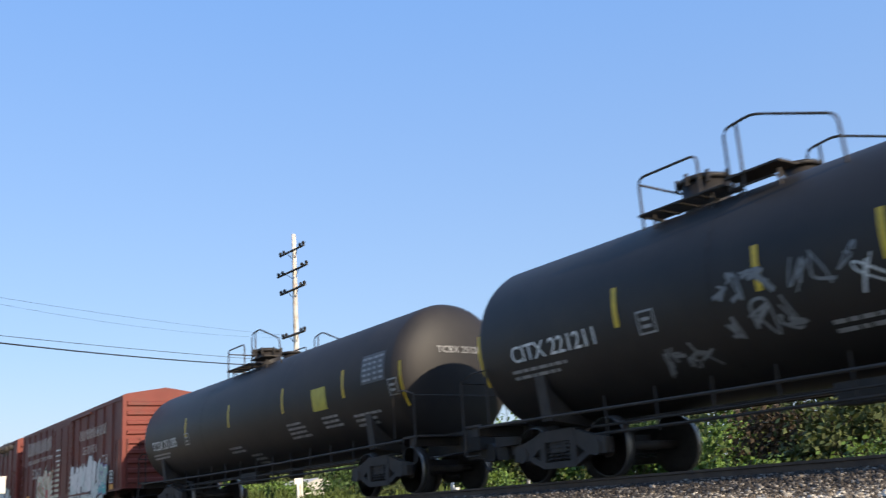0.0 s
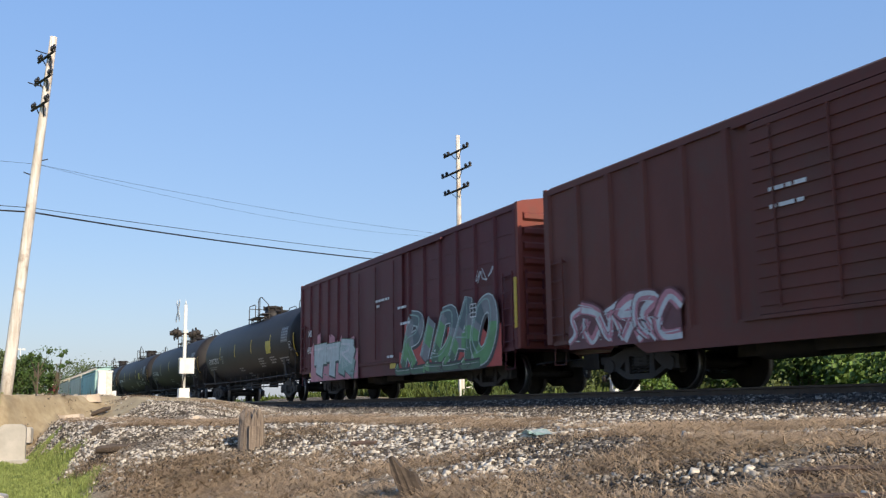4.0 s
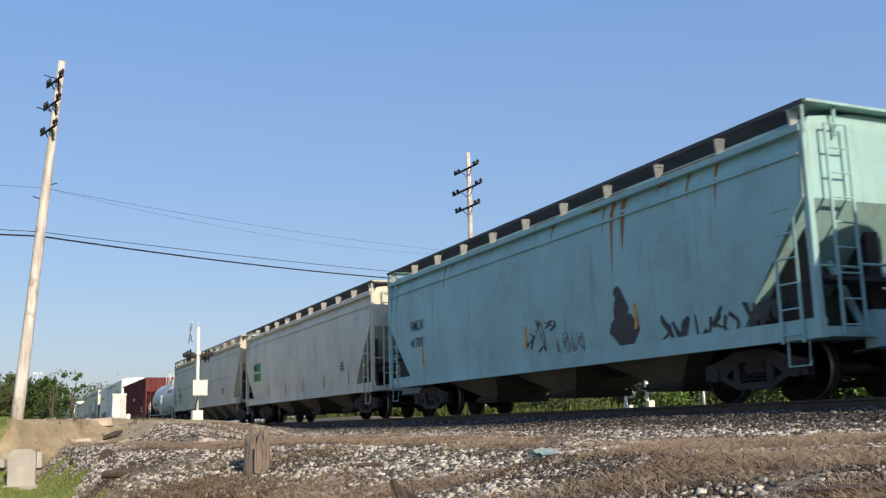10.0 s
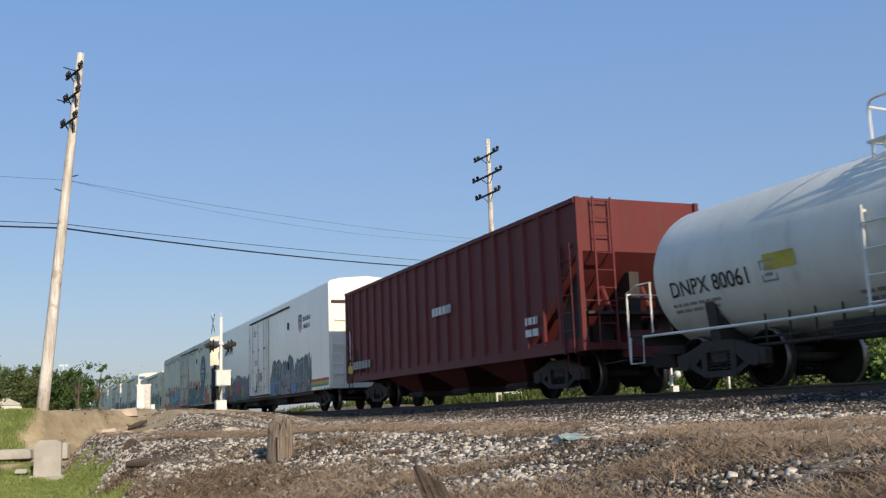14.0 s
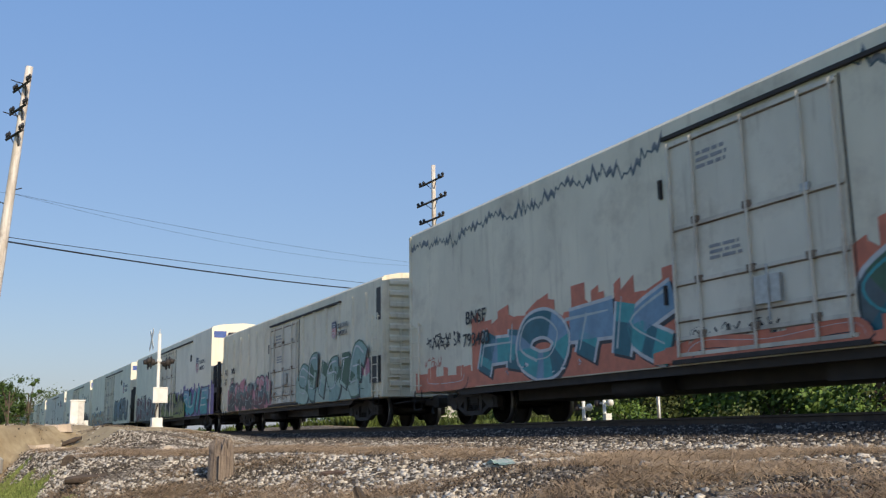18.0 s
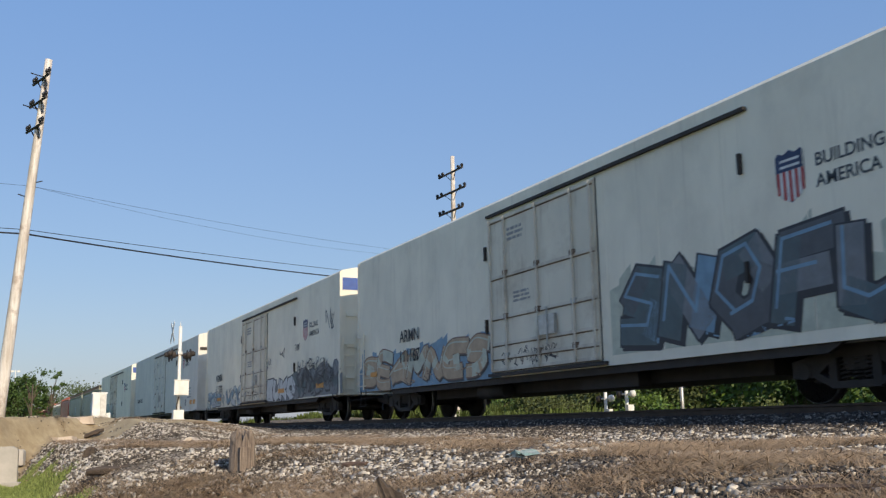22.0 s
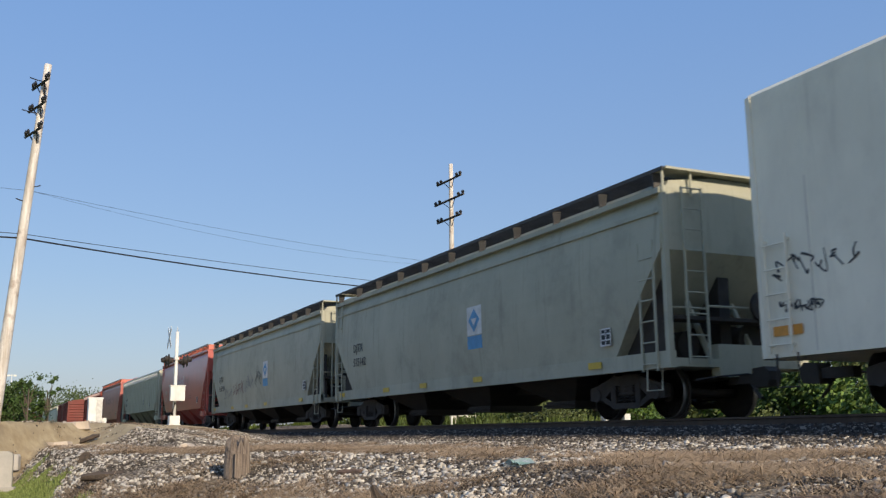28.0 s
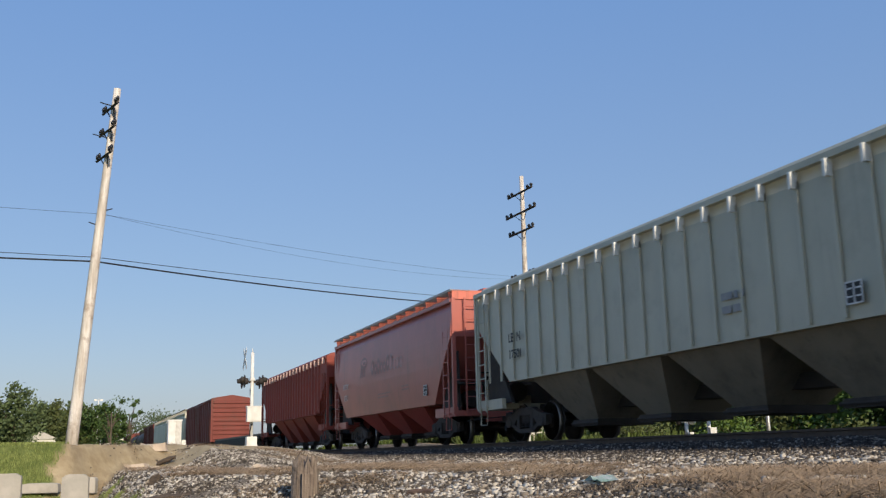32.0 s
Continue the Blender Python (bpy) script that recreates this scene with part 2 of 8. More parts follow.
def make_axle(bm):
    tube(bm, [(0, -1.02, 0), (0, 1.02, 0)], 0.075, 10)
    for s in (-1, 1):
        tube(bm, [(0, s * 0.9, 0), (0, s * 1.1, 0)], 0.125, 12)


def make_bolster(bm):
    box(bm, -0.2, 0.2, -1.05, 0.0, 0.44, 0.68)
    box(bm, -0.2, 0.2, 0.0, 1.05, 0.44, 0.68)
    tube(bm, [(0, 0, 0.6), (0, 0, 0.82)], 0.22, 12)
    for s in (-1, 1):
        box(bm, s * 0.5 - 0.04, s * 0.5 + 0.04, -0.75, 0.75, 0.36, 0.46)


def make_coupler(bm):
    box(bm, -0.2, 0.48, -0.09, 0.09, 0.56, 0.72)
    prism_y(bm, [(0.4, 0.48), (0.74, 0.5), (0.78, 0.6), (0.78, 0.74), (0.7, 0.82), (0.42, 0.8)], -0.14, 0.14)
    tube(bm, [(0.3, -0.05, 0.56), (0.6, -0.25, 0.42), (0.78, -0.3, 0.3)], 0.03, 6)
    tube(bm, [(0.28, -0.09, 0.72), (0.3, -0.8, 0.66), (0.32, -1.25, 0.6)], 0.018, 6)


def add_truck(car, x):
    tr = put("truck", shared("bolster", make_bolster, STEEL_DARK), car, "", (x, 0, 0))
    for sy in (-1, 1):
        put("side_frame", shared("side_frame", make_side_frame, STEEL_DARK), tr, "", (0, sy * 1.0, 0))
        for wx in (-0.2, 0, 0.2):
            put("spring", shared("spring", make_spring, STEEL_DARK), tr, "", (wx, sy * 0.98, 0))
        for wx in (-0.89, 0.89):
            put("wheel", shared("wheel", make_wheel, [WHEEL_STEEL, TREAD]), tr, "steel wheel with a bright worn tread", (wx, sy * 0.76, 0.46), (0, 0, 0 if sy < 0 else 180))
    for wx in (-0.89, 0.89):
        put("axle", shared("axle", make_axle, STEEL_DARK), tr, "", (wx, 0, 0.46))
    return tr


def add_running_gear(car, half, inset):
    for s in (-1, 1):
        add_truck(car, s * (half - inset))
        put("coupler", shared("coupler", make_coupler, STEEL_DARK), car, "", (s * (half - 0.1), 0, 0), (0, 0, 0 if s > 0 else 180))


def loft(bm, levels, mi=0, mi_roof=None, mi_end=None):
    """A closed body. levels, from the bottom up on the near side: (half width, height, half length)."""
    rings = []
    for s in (-1, 1):
        rings.append(([bm.verts.new((s * xe, -y, z)) for y, z, xe in levels], [bm.verts.new((s * xe, y, z)) for y, z, xe in levels]))
    (rn, rf), (fn, ff) = rings
    n = len(levels)
    for i in range(n - 1):
        roof = mi_roof is not None and abs(levels[i + 1][1] - levels[i][1]) < abs(levels[i + 1][0] - levels[i][0])
        for a, b in ((rn, fn), (ff, rf)):
            f = bm.faces.new((a[i], b[i], b[i + 1], a[i + 1]))
            f.material_index = mi_roof if roof else mi
        for a, b in ((rf, rn), (fn, ff)):
            bm.faces.new((a[i], b[i], b[i + 1], a[i + 1])).material_index = mi if mi_end is None else mi_end
    bm.faces.new((rn[-1], fn[-1], ff[-1], rf[-1])).material_index = mi_roof or mi
    bm.faces.new((rn[0], rf[0], ff[0], fn[0])).material_index = mi


def ladder(parent, x, z0, z1, y, mat, w=0.42, step=0.36, name="ladder"):
    bm = bmesh.new()
    for s in (-1, 1):
        box(bm, x + s * w / 2 - 0.02, x + s * w / 2 + 0.02, y - 0.09, y - 0.06, z0, z1)
    z = z0 + 0.12
    while z < z1:
        tube(bm, [(x - w / 2, y - 0.085, z), (x + w / 2, y - 0.085, z)], 0.014, 6)
        z += step
    for z in (z0 + 0.1, z1 - 0.1):
        for s in (-1, 1):
            box(bm, x + s * w / 2 - 0.02, x + s * w / 2 + 0.02, y - 0.07, y + 0.01, z, z + 0.04)
    return part(name, bm, mat, parent)


def end_ladder(parent, x, y, z0, z1, mat, s=1, w=0.42, step=0.36):
    bm = bmesh.new()
    for d in (-1, 1):
        box(bm, x + s * 0.06 - 0.015, x + s * 0.06 + 0.015, y + d * w / 2 - 0.02, y + d * w / 2 + 0.02, z0, z1)
    z = z0 + 0.12
    while z < z1:
        tube(bm, [(x + s * 0.06, y - w / 2, z), (x + s * 0.06, y + w / 2, z)], 0.014, 6)
        z += step
    return part("end_ladder", bm, mat, parent)


def stirrup(parent, x, z, y, mat, w=0.4, drop=0.42):
    bm = bmesh.new()
    tube(bm, [(x - w / 2, y, z + 0.05), (x - w / 2, y - 0.02, z - drop), (x + w / 2, y - 0.02, z - drop), (x + w / 2, y, z + 0.05)], 0.016, 6)
    return part("step", bm, mat, parent)


def reflectors(parent, xs, z, y, mat, w=0.45, h=0.1):
    for x in xs:
        bm = bmesh.new()
        box(bm, x - w / 2, x + w / 2, y - 0.009, y - 0.002, z, z + h)
        part("reflector", bm, mat, parent, "yellow reflective strip")


def plate_frame(parent, x, z, y, s=0.32, mat=None):
    """A small consolidated-stencil panel: black field with white frame and bars."""
    bm = bmesh.new()
    box(bm, x - s / 2, x + s / 2, y - 0.008, y - 0.002, z - s / 2, z + s / 2, 0)
    for a, b, c, d in ((-1, 1, 0.86, 1), (-1, 1, -1, -0.86), (-1, -0.86, -1, 1), (0.86, 1, -1, 1), (-0.07, 0.07, -0.9, 0.9), (-0.8, -0.2, 0.3, 0.45), (0.2, 0.8, 0.3, 0.45), (-0.8, -0.2, -0.4, -0.25), (0.2, 0.8, -0.4, -0.25)):
        box(bm, x + a * s / 2, x + b * s / 2, y - 0.012, y - 0.0082, z + c * s / 2, z + d * s / 2, 1)
    return tagged(part("stencil_panel", bm, [LETTER_B, LETTER_W], parent), kind="stuff")


def flat_color(name, rgb, rough=0.55):
    return material("paint_" + name, rgb, tuple(v * 0.8 for v in rgb), 5, rough, dirt=0.2, dirt_color=(0.12, 0.1, 0.09), dirt_scale=2)


PAL = {
    "white": (0.62, 0.63, 0.62), "cream": (0.62, 0.58, 0.44), "mint": (0.26, 0.4, 0.35), "teal": (0.06, 0.36, 0.37), "blue": (0.07, 0.22, 0.45),
    "sky": (0.2, 0.34, 0.46), "navy": (0.03, 0.05, 0.12), "purple": (0.2, 0.14, 0.32), "red": (0.5, 0.06, 0.05), "coral": (0.55, 0.19, 0.12),
    "pink": (0.55, 0.22, 0.26), "orange": (0.62, 0.25, 0.06), "tan": (0.5, 0.36, 0.23), "brown": (0.2, 0.11, 0.07), "green": (0.12, 0.32, 0.12),
    "lime": (0.26, 0.3, 0.09), "grey": (0.2, 0.21, 0.22), "dark": (0.035, 0.035, 0.04), "olive": (0.25, 0.25, 0.13), "maroon": (0.16, 0.05, 0.06), "lgreen": (0.4, 0.52, 0.42), "slate": (0.09, 0.13, 0.14), "salmon": (0.66, 0.2, 0.115), "dteal": (0.03, 0.15, 0.19), "dgreen": (0.06, 0.14, 0.08), "smoke": (0.1, 0.105, 0.115), "bone": (0.56, 0.58, 0.46), "ice": (0.5, 0.57, 0.55), "gold": (0.6, 0.42, 0.06),
}


def decal(parent, name, layers, surf, x0, mats, label=""):
    """Flat paint on a side: layers of (polygon of (x, z), material index, height above the sheet)."""
    bm = bmesh.new()
    for poly, mi, lift in layers:
        try:
            f = bm.faces.new([bm.verts.new((x0 + x, surf(z) - lift, z)) for x, z in poly])
            f.material_index = mi
        except ValueError:
            pass
    bmesh.ops.triangulate(bm, faces=bm.faces)
    return part(name, bm, mats, parent, label)


def blob(rnd, cx, cz, rx, rz, n=14, rough=0.25, ang=0.0):
    ps = []
    for k in range(n):
        a = k * math.tau / n
        r = 1 + rnd.uniform(-rough, rough)
        x, z = math.cos(a) * rx * r, math.sin(a) * rz * r
        ps.append((cx + x * math.cos(ang) - z * math.sin(ang), cz + x * math.sin(ang) + z * math.cos(ang)))
    return ps


def stroke(pts, w):
    """An open stroke as quads of width w."""
    out = []
    for (x0, z0), (x1, z1) in zip(pts, pts[1:]):
        d = math.hypot(x1 - x0, z1 - z0) or 1
        nx, nz = -(z1 - z0) / d * w / 2, (x1 - x0) / d * w / 2
        ex, ez = (x1 - x0) / d * w * 0.3, (z1 - z0) / d * w * 0.3
        out.append([(x0 - nx - ex, z0 - nz - ez), (x1 - nx + ex, z1 - nz + ez), (x1 + nx + ex, z1 + nz + ez), (x0 + nx - ex, z0 + nz - ez)])
    return out


def ribbon(pts, w0, w1, floor):
    """A smooth bent stroke through the points, its width going from w0 to w1."""
    P = [pts[0]] + list(pts) + [pts[-1]]
    line = []
    for i in range(1, len(P) - 2):
        for k in range(5):
            u = k / 5
            line.append(tuple(0.5 * (2 * b + (c - a) * u + (2 * a - 5 * b + 4 * c - d) * u * u + (3 * b - a - 3 * c + d) * u ** 3) for a, b, c, d in zip(P[i - 1], P[i], P[i + 1], P[i + 2])))
    line.append(P[-1])
    n, L, R = len(line), [], []
    for i, (x, z) in enumerate(line):
        p, q = line[max(0, i - 1)], line[min(n - 1, i + 1)]
        d = math.hypot(q[0] - p[0], q[1] - p[1]) or 1
        w = (w0 + (w1 - w0) * i / (n - 1)) / 2
        nx, nz = -(q[1] - p[1]) / d * w, (q[0] - p[0]) / d * w
        L.append((x + nx, max(floor, z + nz)))
        R.append((x - nx, max(floor, z - nz)))
    return [[R[i], R[i + 1], L[i + 1], L[i]] for i in range(n - 1)]


def graffiti(parent, x0, x1, z0, z1, y, cols, outline="dark", cloud=None, seed=0, n=5, label="", surf=None):
    """A spray-painted piece: a puffy cloud, then interlocking bent shapes with outline, fill in two tones and highlights."""
    rnd = random.Random(seed)
    surf = surf or (lambda z: y)
    names = list(dict.fromkeys([outline, cloud or outline] + list(cols) + ["white", "dark"]))
    mats = [flat_color(c, PAL[c]) for c in names]
    ix = {c: i for i, c in enumerate(names)}
    n = max(3, int(round((x1 - x0) / (z1 - z0) / 0.62)))
    L, w, h = [], (x1 - x0) / n, z1 - z0
    if cloud:
        k = n * 8
        bump = [rnd.uniform(0.55, 0.95) for _ in range(n * 2 + 2)]
        top = []
        for i in range(k + 1):
            f = i / k * n * 2
            j, u = int(f), f - int(f)
            top.append((x0 + (x1 - x0) * i / k, z0 + h * (bump[j] + (bump[j + 1] - bump[j]) * u) * (0.9 + 0.1 * math.sin(math.pi * u))))
        for a, b in zip(top, top[1:]):
            L.append(([(a[0], z0), (b[0], z0), b, a], ix[cloud], 0.004))
    for i in range(n):
        cx, rx = x0 + (i + 0.5) * w, w * 0.72
        lean = rnd.uniform(-0.3, 0.3)
        fx, fz = rnd.choice((-1, 1)), rnd.choice((0, 1))
        c, c2 = ix[cols[(i + seed) % len(cols)]], ix[cols[(i + seed + 1) % len(cols)]]

        def q(a, b):
            b = 1 - b if fz else b
            b = min(0.98, max(0.03, b + rnd.uniform(-0.12, 0.12)))
            x = cx + (a + rnd.uniform(-0.2, 0.2)) * fx * rx + lean * (b - 0.45) * h * 0.5
            return (min(x1, max(x0, x)), z0 + h * (0.08 + 0.8 * b))

        shape = rnd.randrange(4)
        if shape == 0:
            paths = [[q(-0.8, 0.1), q(-0.6, 0.9), q(0.3, 0.8), q(0.0, 0.4), q(0.8, 0.1)]]
        elif shape == 1:
            paths = [[q(0.7, 0.9), q(-0.3, 0.95), q(-0.7, 0.5), q(0.1, 0.15), q(0.9, 0.35)]]
        elif shape == 2:
            paths = [[q(-0.9, 0.3), q(-0.2, 0.9), q(0.1, 0.2), q(0.7, 0.95)], [q(-0.3, 0.4), q(0.9, 0.15)]]
        else:
            paths = [[q(-0.5, 0.0), q(0.2, 0.55), q(-0.6, 0.8), q(0.5, 0.98), q(0.8, 0.4), q(0.2, 0.02)]]
        up, t, v = i * 0.0016, h * rnd.uniform(0.2, 0.28), rnd.uniform(0.5, 1.3)
        for path in paths:
            for e in ribbon([(x + h * 0.05, z - h * 0.04) for x, z in path], t * 1.4, t * 1.4 * v, z0):
                L.append((e, ix[outline], 0.005 + up))
            for e in ribbon(path, t * 1.36, t * 1.36 * v, z0):
                L.append((e, ix[outline], 0.0052 + up))
            for e in ribbon(path, t, t * v, z0):
                L.append((e, c, 0.0056 + up))
            for e in ribbon([(x + t * 0.16, z - t * 0.16) for x, z in path], t * 0.5, t * 0.4 * v, z0):
                L.append((e, c2, 0.006 + up))
            for e in ribbon([(x - t * 0.3, z + t * 0.3) for x, z in path[:3]], h * 0.022, h * 0.01, z0):
                L.append((e, ix["white"], 0.0065 + up))
    for _ in range(n * 2):
        cx, cz = rnd.uniform(x0 + 0.2, x1 - 0.2), z0 + h * rnd.uniform(0.05, 0.55)
        pts = [(cx, cz), (cx + rnd.uniform(-0.2, 0.2), cz + rnd.uniform(-0.2, 0.25)), (cx + rnd.uniform(-0.3, 0.3), cz + rnd.uniform(-0.2, 0.2))]
        for e in ribbon(pts, h * 0.045, h * 0.015, z0):
            L.append((e, ix[rnd.choice([outline, "dark", cols[0], "white"])], 0.0075 + n * 0.0016))
    return tagged(decal(parent, "graffiti", L, surf, 0, mats, label), kind="stuff")


STROKES = {
    "A": [[(0, 0), (0.45, 1), (0.55, 1), (1, 0)], [(0.25, 0.35), (0.8, 0.35)]], "C": [[(1, 0.85), (0.5, 1), (0.05, 0.6), (0.2, 0.1), (1, 0.08)]],
    "D": [[(0.05, 0), (0.05, 1)], [(0, 1), (0.7, 0.95), (1, 0.5), (0.7, 0.05), (0, 0)]], "E": [[(1, 1), (0.1, 0.95), (0.1, 0.05), (1, 0)], [(0.1, 0.5), (0.8, 0.5)]],
    "F": [[(1, 1), (0.15, 0.95), (0.1, 0)], [(0.1, 0.5), (0.8, 0.52)]], "G": [[(1, 0.85), (0.5, 1), (0.05, 0.55), (0.3, 0.05), (0.95, 0.1), (0.95, 0.45), (0.55, 0.45)]],
    "H": [[(0.05, 0), (0.1, 1)], [(0.95, 0), (0.9, 1)], [(0.1, 0.5), (0.9, 0.5)]], "I": [[(0.5, 0), (0.5, 1)]], "K": [[(0.1, 0), (0.1, 1)], [(0.95, 1), (0.3, 0.5), (1, 0)]],
    "L": [[(0.15, 1), (0.1, 0.05), (1, 0.05)]], "M": [[(0, 0), (0.1, 1), (0.5, 0.45), (0.9, 1), (1, 0)]], "N": [[(0.05, 0), (0.05, 1), (0.9, 0.05), (0.95, 1)]],
    "O": [[(0.5, 0), (0.05, 0.35), (0.15, 0.9), (0.6, 1), (0.98, 0.6), (0.85, 0.1), (0.45, 0)]], "P": [[(0.1, 0), (0.1, 1)], [(0.1, 1), (0.9, 0.9), (0.9, 0.55), (0.15, 0.45)]],
    "R": [[(0.08, 0), (0.15, 1)], [(0.15, 1), (0.9, 0.9), (0.85, 0.6), (0.2, 0.48), (1, 0)]], "S": [[(0.95, 0.88), (0.35, 1), (0.1, 0.68), (0.85, 0.42), (0.75, 0.05), (0.02, 0.1)]],
    "T": [[(0, 0.95), (1, 0.95)], [(0.5, 0.95), (0.45, 0)]], "U": [[(0.05, 1), (0.1, 0.15), (0.5, 0), (0.9, 0.15), (0.95, 1)]], "V": [[(0, 1), (0.45, 0), (1, 1)]],
    "W": [[(0, 1), (0.25, 0), (0.5, 0.6), (0.75, 0), (1, 1)]], "Z": [[(0, 0.95), (0.95, 0.95), (0.08, 0.06), (1, 0.06)]], "!": [[(0.55, 0.4), (0.7, 1)], [(0.45, 0), (0.5, 0.14)]],
}


def piece(parent, words, x0, x1, z0, z1, y, fills, outline="dark", cloud=None, cloud_tops=(0.75, 1.1), seed=0, weight=0.2, lean=0.12, shine="white", label="", rim=0.045, surf=None, smooth=True, jag=0.03):
    """Sprayed lettering: a ragged cloud, then fat letters with outline, fill tones that fade into each other, and bright edges."""
    rnd = random.Random(seed)
    surf = surf or (lambda z: y)
    names = list(dict.fromkeys([outline, shine] + list(fills) + ([cloud] if cloud else []) + ["dark", "white"]))
    mats, ix = [flat_color(c, PAL[c]) for c in names], {c: i for i, c in enumerate(names)}
    n, h = len(words), z1 - z0
    w, L = (x1 - x0) / n, []
    if cloud:
        a = x0 - 0.25 * w
        while a < x1 + 0.2 * w:
            d, top = rnd.uniform(0.16, 0.5), z0 + h * rnd.uniform(*cloud_tops)
            tilt = rnd.uniform(-0.1, 0.16) * h
            L.append(([(a, z0), (a + d, z0), (a + d, max(z0 + 0.05, top + tilt)), (a, top)], ix[cloud], 0.004))
            a += d
    for i, ch in enumerate(words):
        if ch not in STROKES:
            continue
        t = 1.22 * weight * min(h, w * 1.5) * rnd.uniform(0.9, 1.2)
        lx, lw = x0 + i * w + t * 0.3, max(0.12, w * 1.1 - t * 0.7)
        lz, lh = z0 + t * 0.5 + rnd.uniform(0, 0.05) * h, h * rnd.uniform(0.86, 1.0) - t
        sl = lean * h * rnd.uniform(0.5, 1.4)
        up = i * 0.0014
        for q in STROKES[ch]:
            path = [(lx + a * lw + (b - 0.4) * sl + rnd.uniform(-jag, jag), lz + b * lh + rnd.uniform(-jag, jag)) for a, b in q]
            make = lambda pts, wa, wb: ribbon(pts, wa, wb, z0 - 0.02) if smooth else [[(px, max(z0 - 0.02, pz)) for px, pz in e] for e in stroke(pts, wa)]
            v = rnd.uniform(0.85, 1.25)
            for e in make([(px + 0.05 * h, pz - 0.045 * h) for px, pz in path], t + 2 * rim, t * v + 2 * rim):
                L.append((e, ix["dark"] if outline != "dark" else ix[outline], 0.005 + up))
            for e in make(path, t + 2 * rim, t * v + 2 * rim):
                L.append((e, ix[outline], 0.0053 + up))
            for e in make(path, t, t * v):
                cx, cz = sum(k[0] for k in e) / 4, sum(k[1] for k in e) / 4
                f = (cz - z0) / h + 0.55 * noise.noise(Vector((cx * 1.4, cz * 1.4, seed * 1.7)))
                L.append((e, ix[fills[max(0, min(len(fills) - 1, int(f * len(fills))))]], 0.0057 + up))
            for e in make([(px - t * 0.26, pz + t * 0.26) for px, pz in path], t * 0.12, t * 0.05):
                L.append((e, ix[shine], 0.0061 + up))
    for _ in range(n):
        cx, cz = rnd.uniform(x0, x1), z0 + h * rnd.uniform(0.0, 0.3)
        L += [(e, ix[rnd.choice([outline, fills[0]])], 0.0066 + n * 0.0014) for e in ribbon([(cx, cz + 0.1), (cx + rnd.uniform(-0.25, 0.25), cz + 0.05), (cx + rnd.uniform(-0.4, 0.4), cz)], 0.05, 0.02, z0 - 0.02)]
    return tagged(decal(parent, "graffiti", L, surf, 0, mats, label), kind="stuff")


def tag(parent, x0, z0, w, h, y, color="dark", seed=0, surf=None, width=0.035):
    """A thin sprayed scrawl of loose looping strokes."""
    rnd = random.Random(seed)
    n = max(2, int(round(w / h / 0.7)))
    L, c = [], w / n
    for i in range(n):
        for j in range(2):
            cx = x0 + (i + 0.5) * c
            pts = [(cx + rnd.uniform(-0.6, 0.6) * c, z0 + h * rnd.uniform(0, 1)) for _ in range(rnd.choice((3, 4, 5)))]
            L += [(q, 0, 0.005 + 0.0004 * (2 * i + j)) for q in ribbon(pts, width * rnd.uniform(0.9, 1.4), width * 0.6, z0 - h)]
    return tagged(decal(parent, "scrawl", L, surf or (lambda z: y), 0, [flat_color(color, PAL[color])]), kind="stuff")


def shield(parent, x, z, y, s=0.8):
    """A shield emblem: dark blue field over red and white stripes."""
    w = s * 0.72
    out = [(-0.5, 0.42), (-0.4, 0.5), (-0.2, 0.45), (0, 0.52), (0.2, 0.45), (0.4, 0.5), (0.5, 0.42), (0.47, 0.2), (0.5, -0.1), (0.36, -0.36), (0, -0.5), (-0.36, -0.36), (-0.5, -0.1), (-0.47, 0.2)]
    L = [([(x + a * w, z + b * s) for a, b in out], 0, 0.004)]
    for k in range(9):
        a = -0.42 + k * 0.105
        zb = -0.47 + a * a * 0.9
        L.append(([(x + (a - 0.052) * w, z + zb * s), (x + (a + 0.052) * w, z + zb * s), (x + (a + 0.052) * w, z + 0.12 * s), (x + (a - 0.052) * w, z + 0.12 * s)], 1 if k % 2 else 2, 0.007))
    for zz in (0.33, 0.21):
        L.append(([(x - 0.34 * w, z + (zz - 0.025) * s), (x + 0.34 * w, z + (zz - 0.025) * s), (x + 0.34 * w, z + (zz + 0.025) * s), (x - 0.34 * w, z + (zz + 0.025) * s)], 1, 0.008))
    return tagged(decal(parent, "emblem", L, lambda q: y, 0, [flat_color("navy", PAL["navy"]), LETTER_W, flat_color("red", PAL["red"])], "shield emblem in dark blue, red and white"), "shield emblem in dark blue, red and white", kind="stuff")


# --- box cars ---
BOX_RED = car_paint("boxcar_red_brown", (0.15, 0.052, 0.042), 0.55, 0.45, 0.35)
BOX_ROOF = car_paint("boxcar_roof", (0.14, 0.08, 0.065), 0.6, 0.6, 0.2)
BOX_MAROON = car_paint("boxcar_maroon", (0.125, 0.035, 0.04), 0.5, 0.35, 0.25)
BOX_END = car_paint("boxcar_end_red", (0.215, 0.06, 0.047), 0.55, 0.5, 0.5)


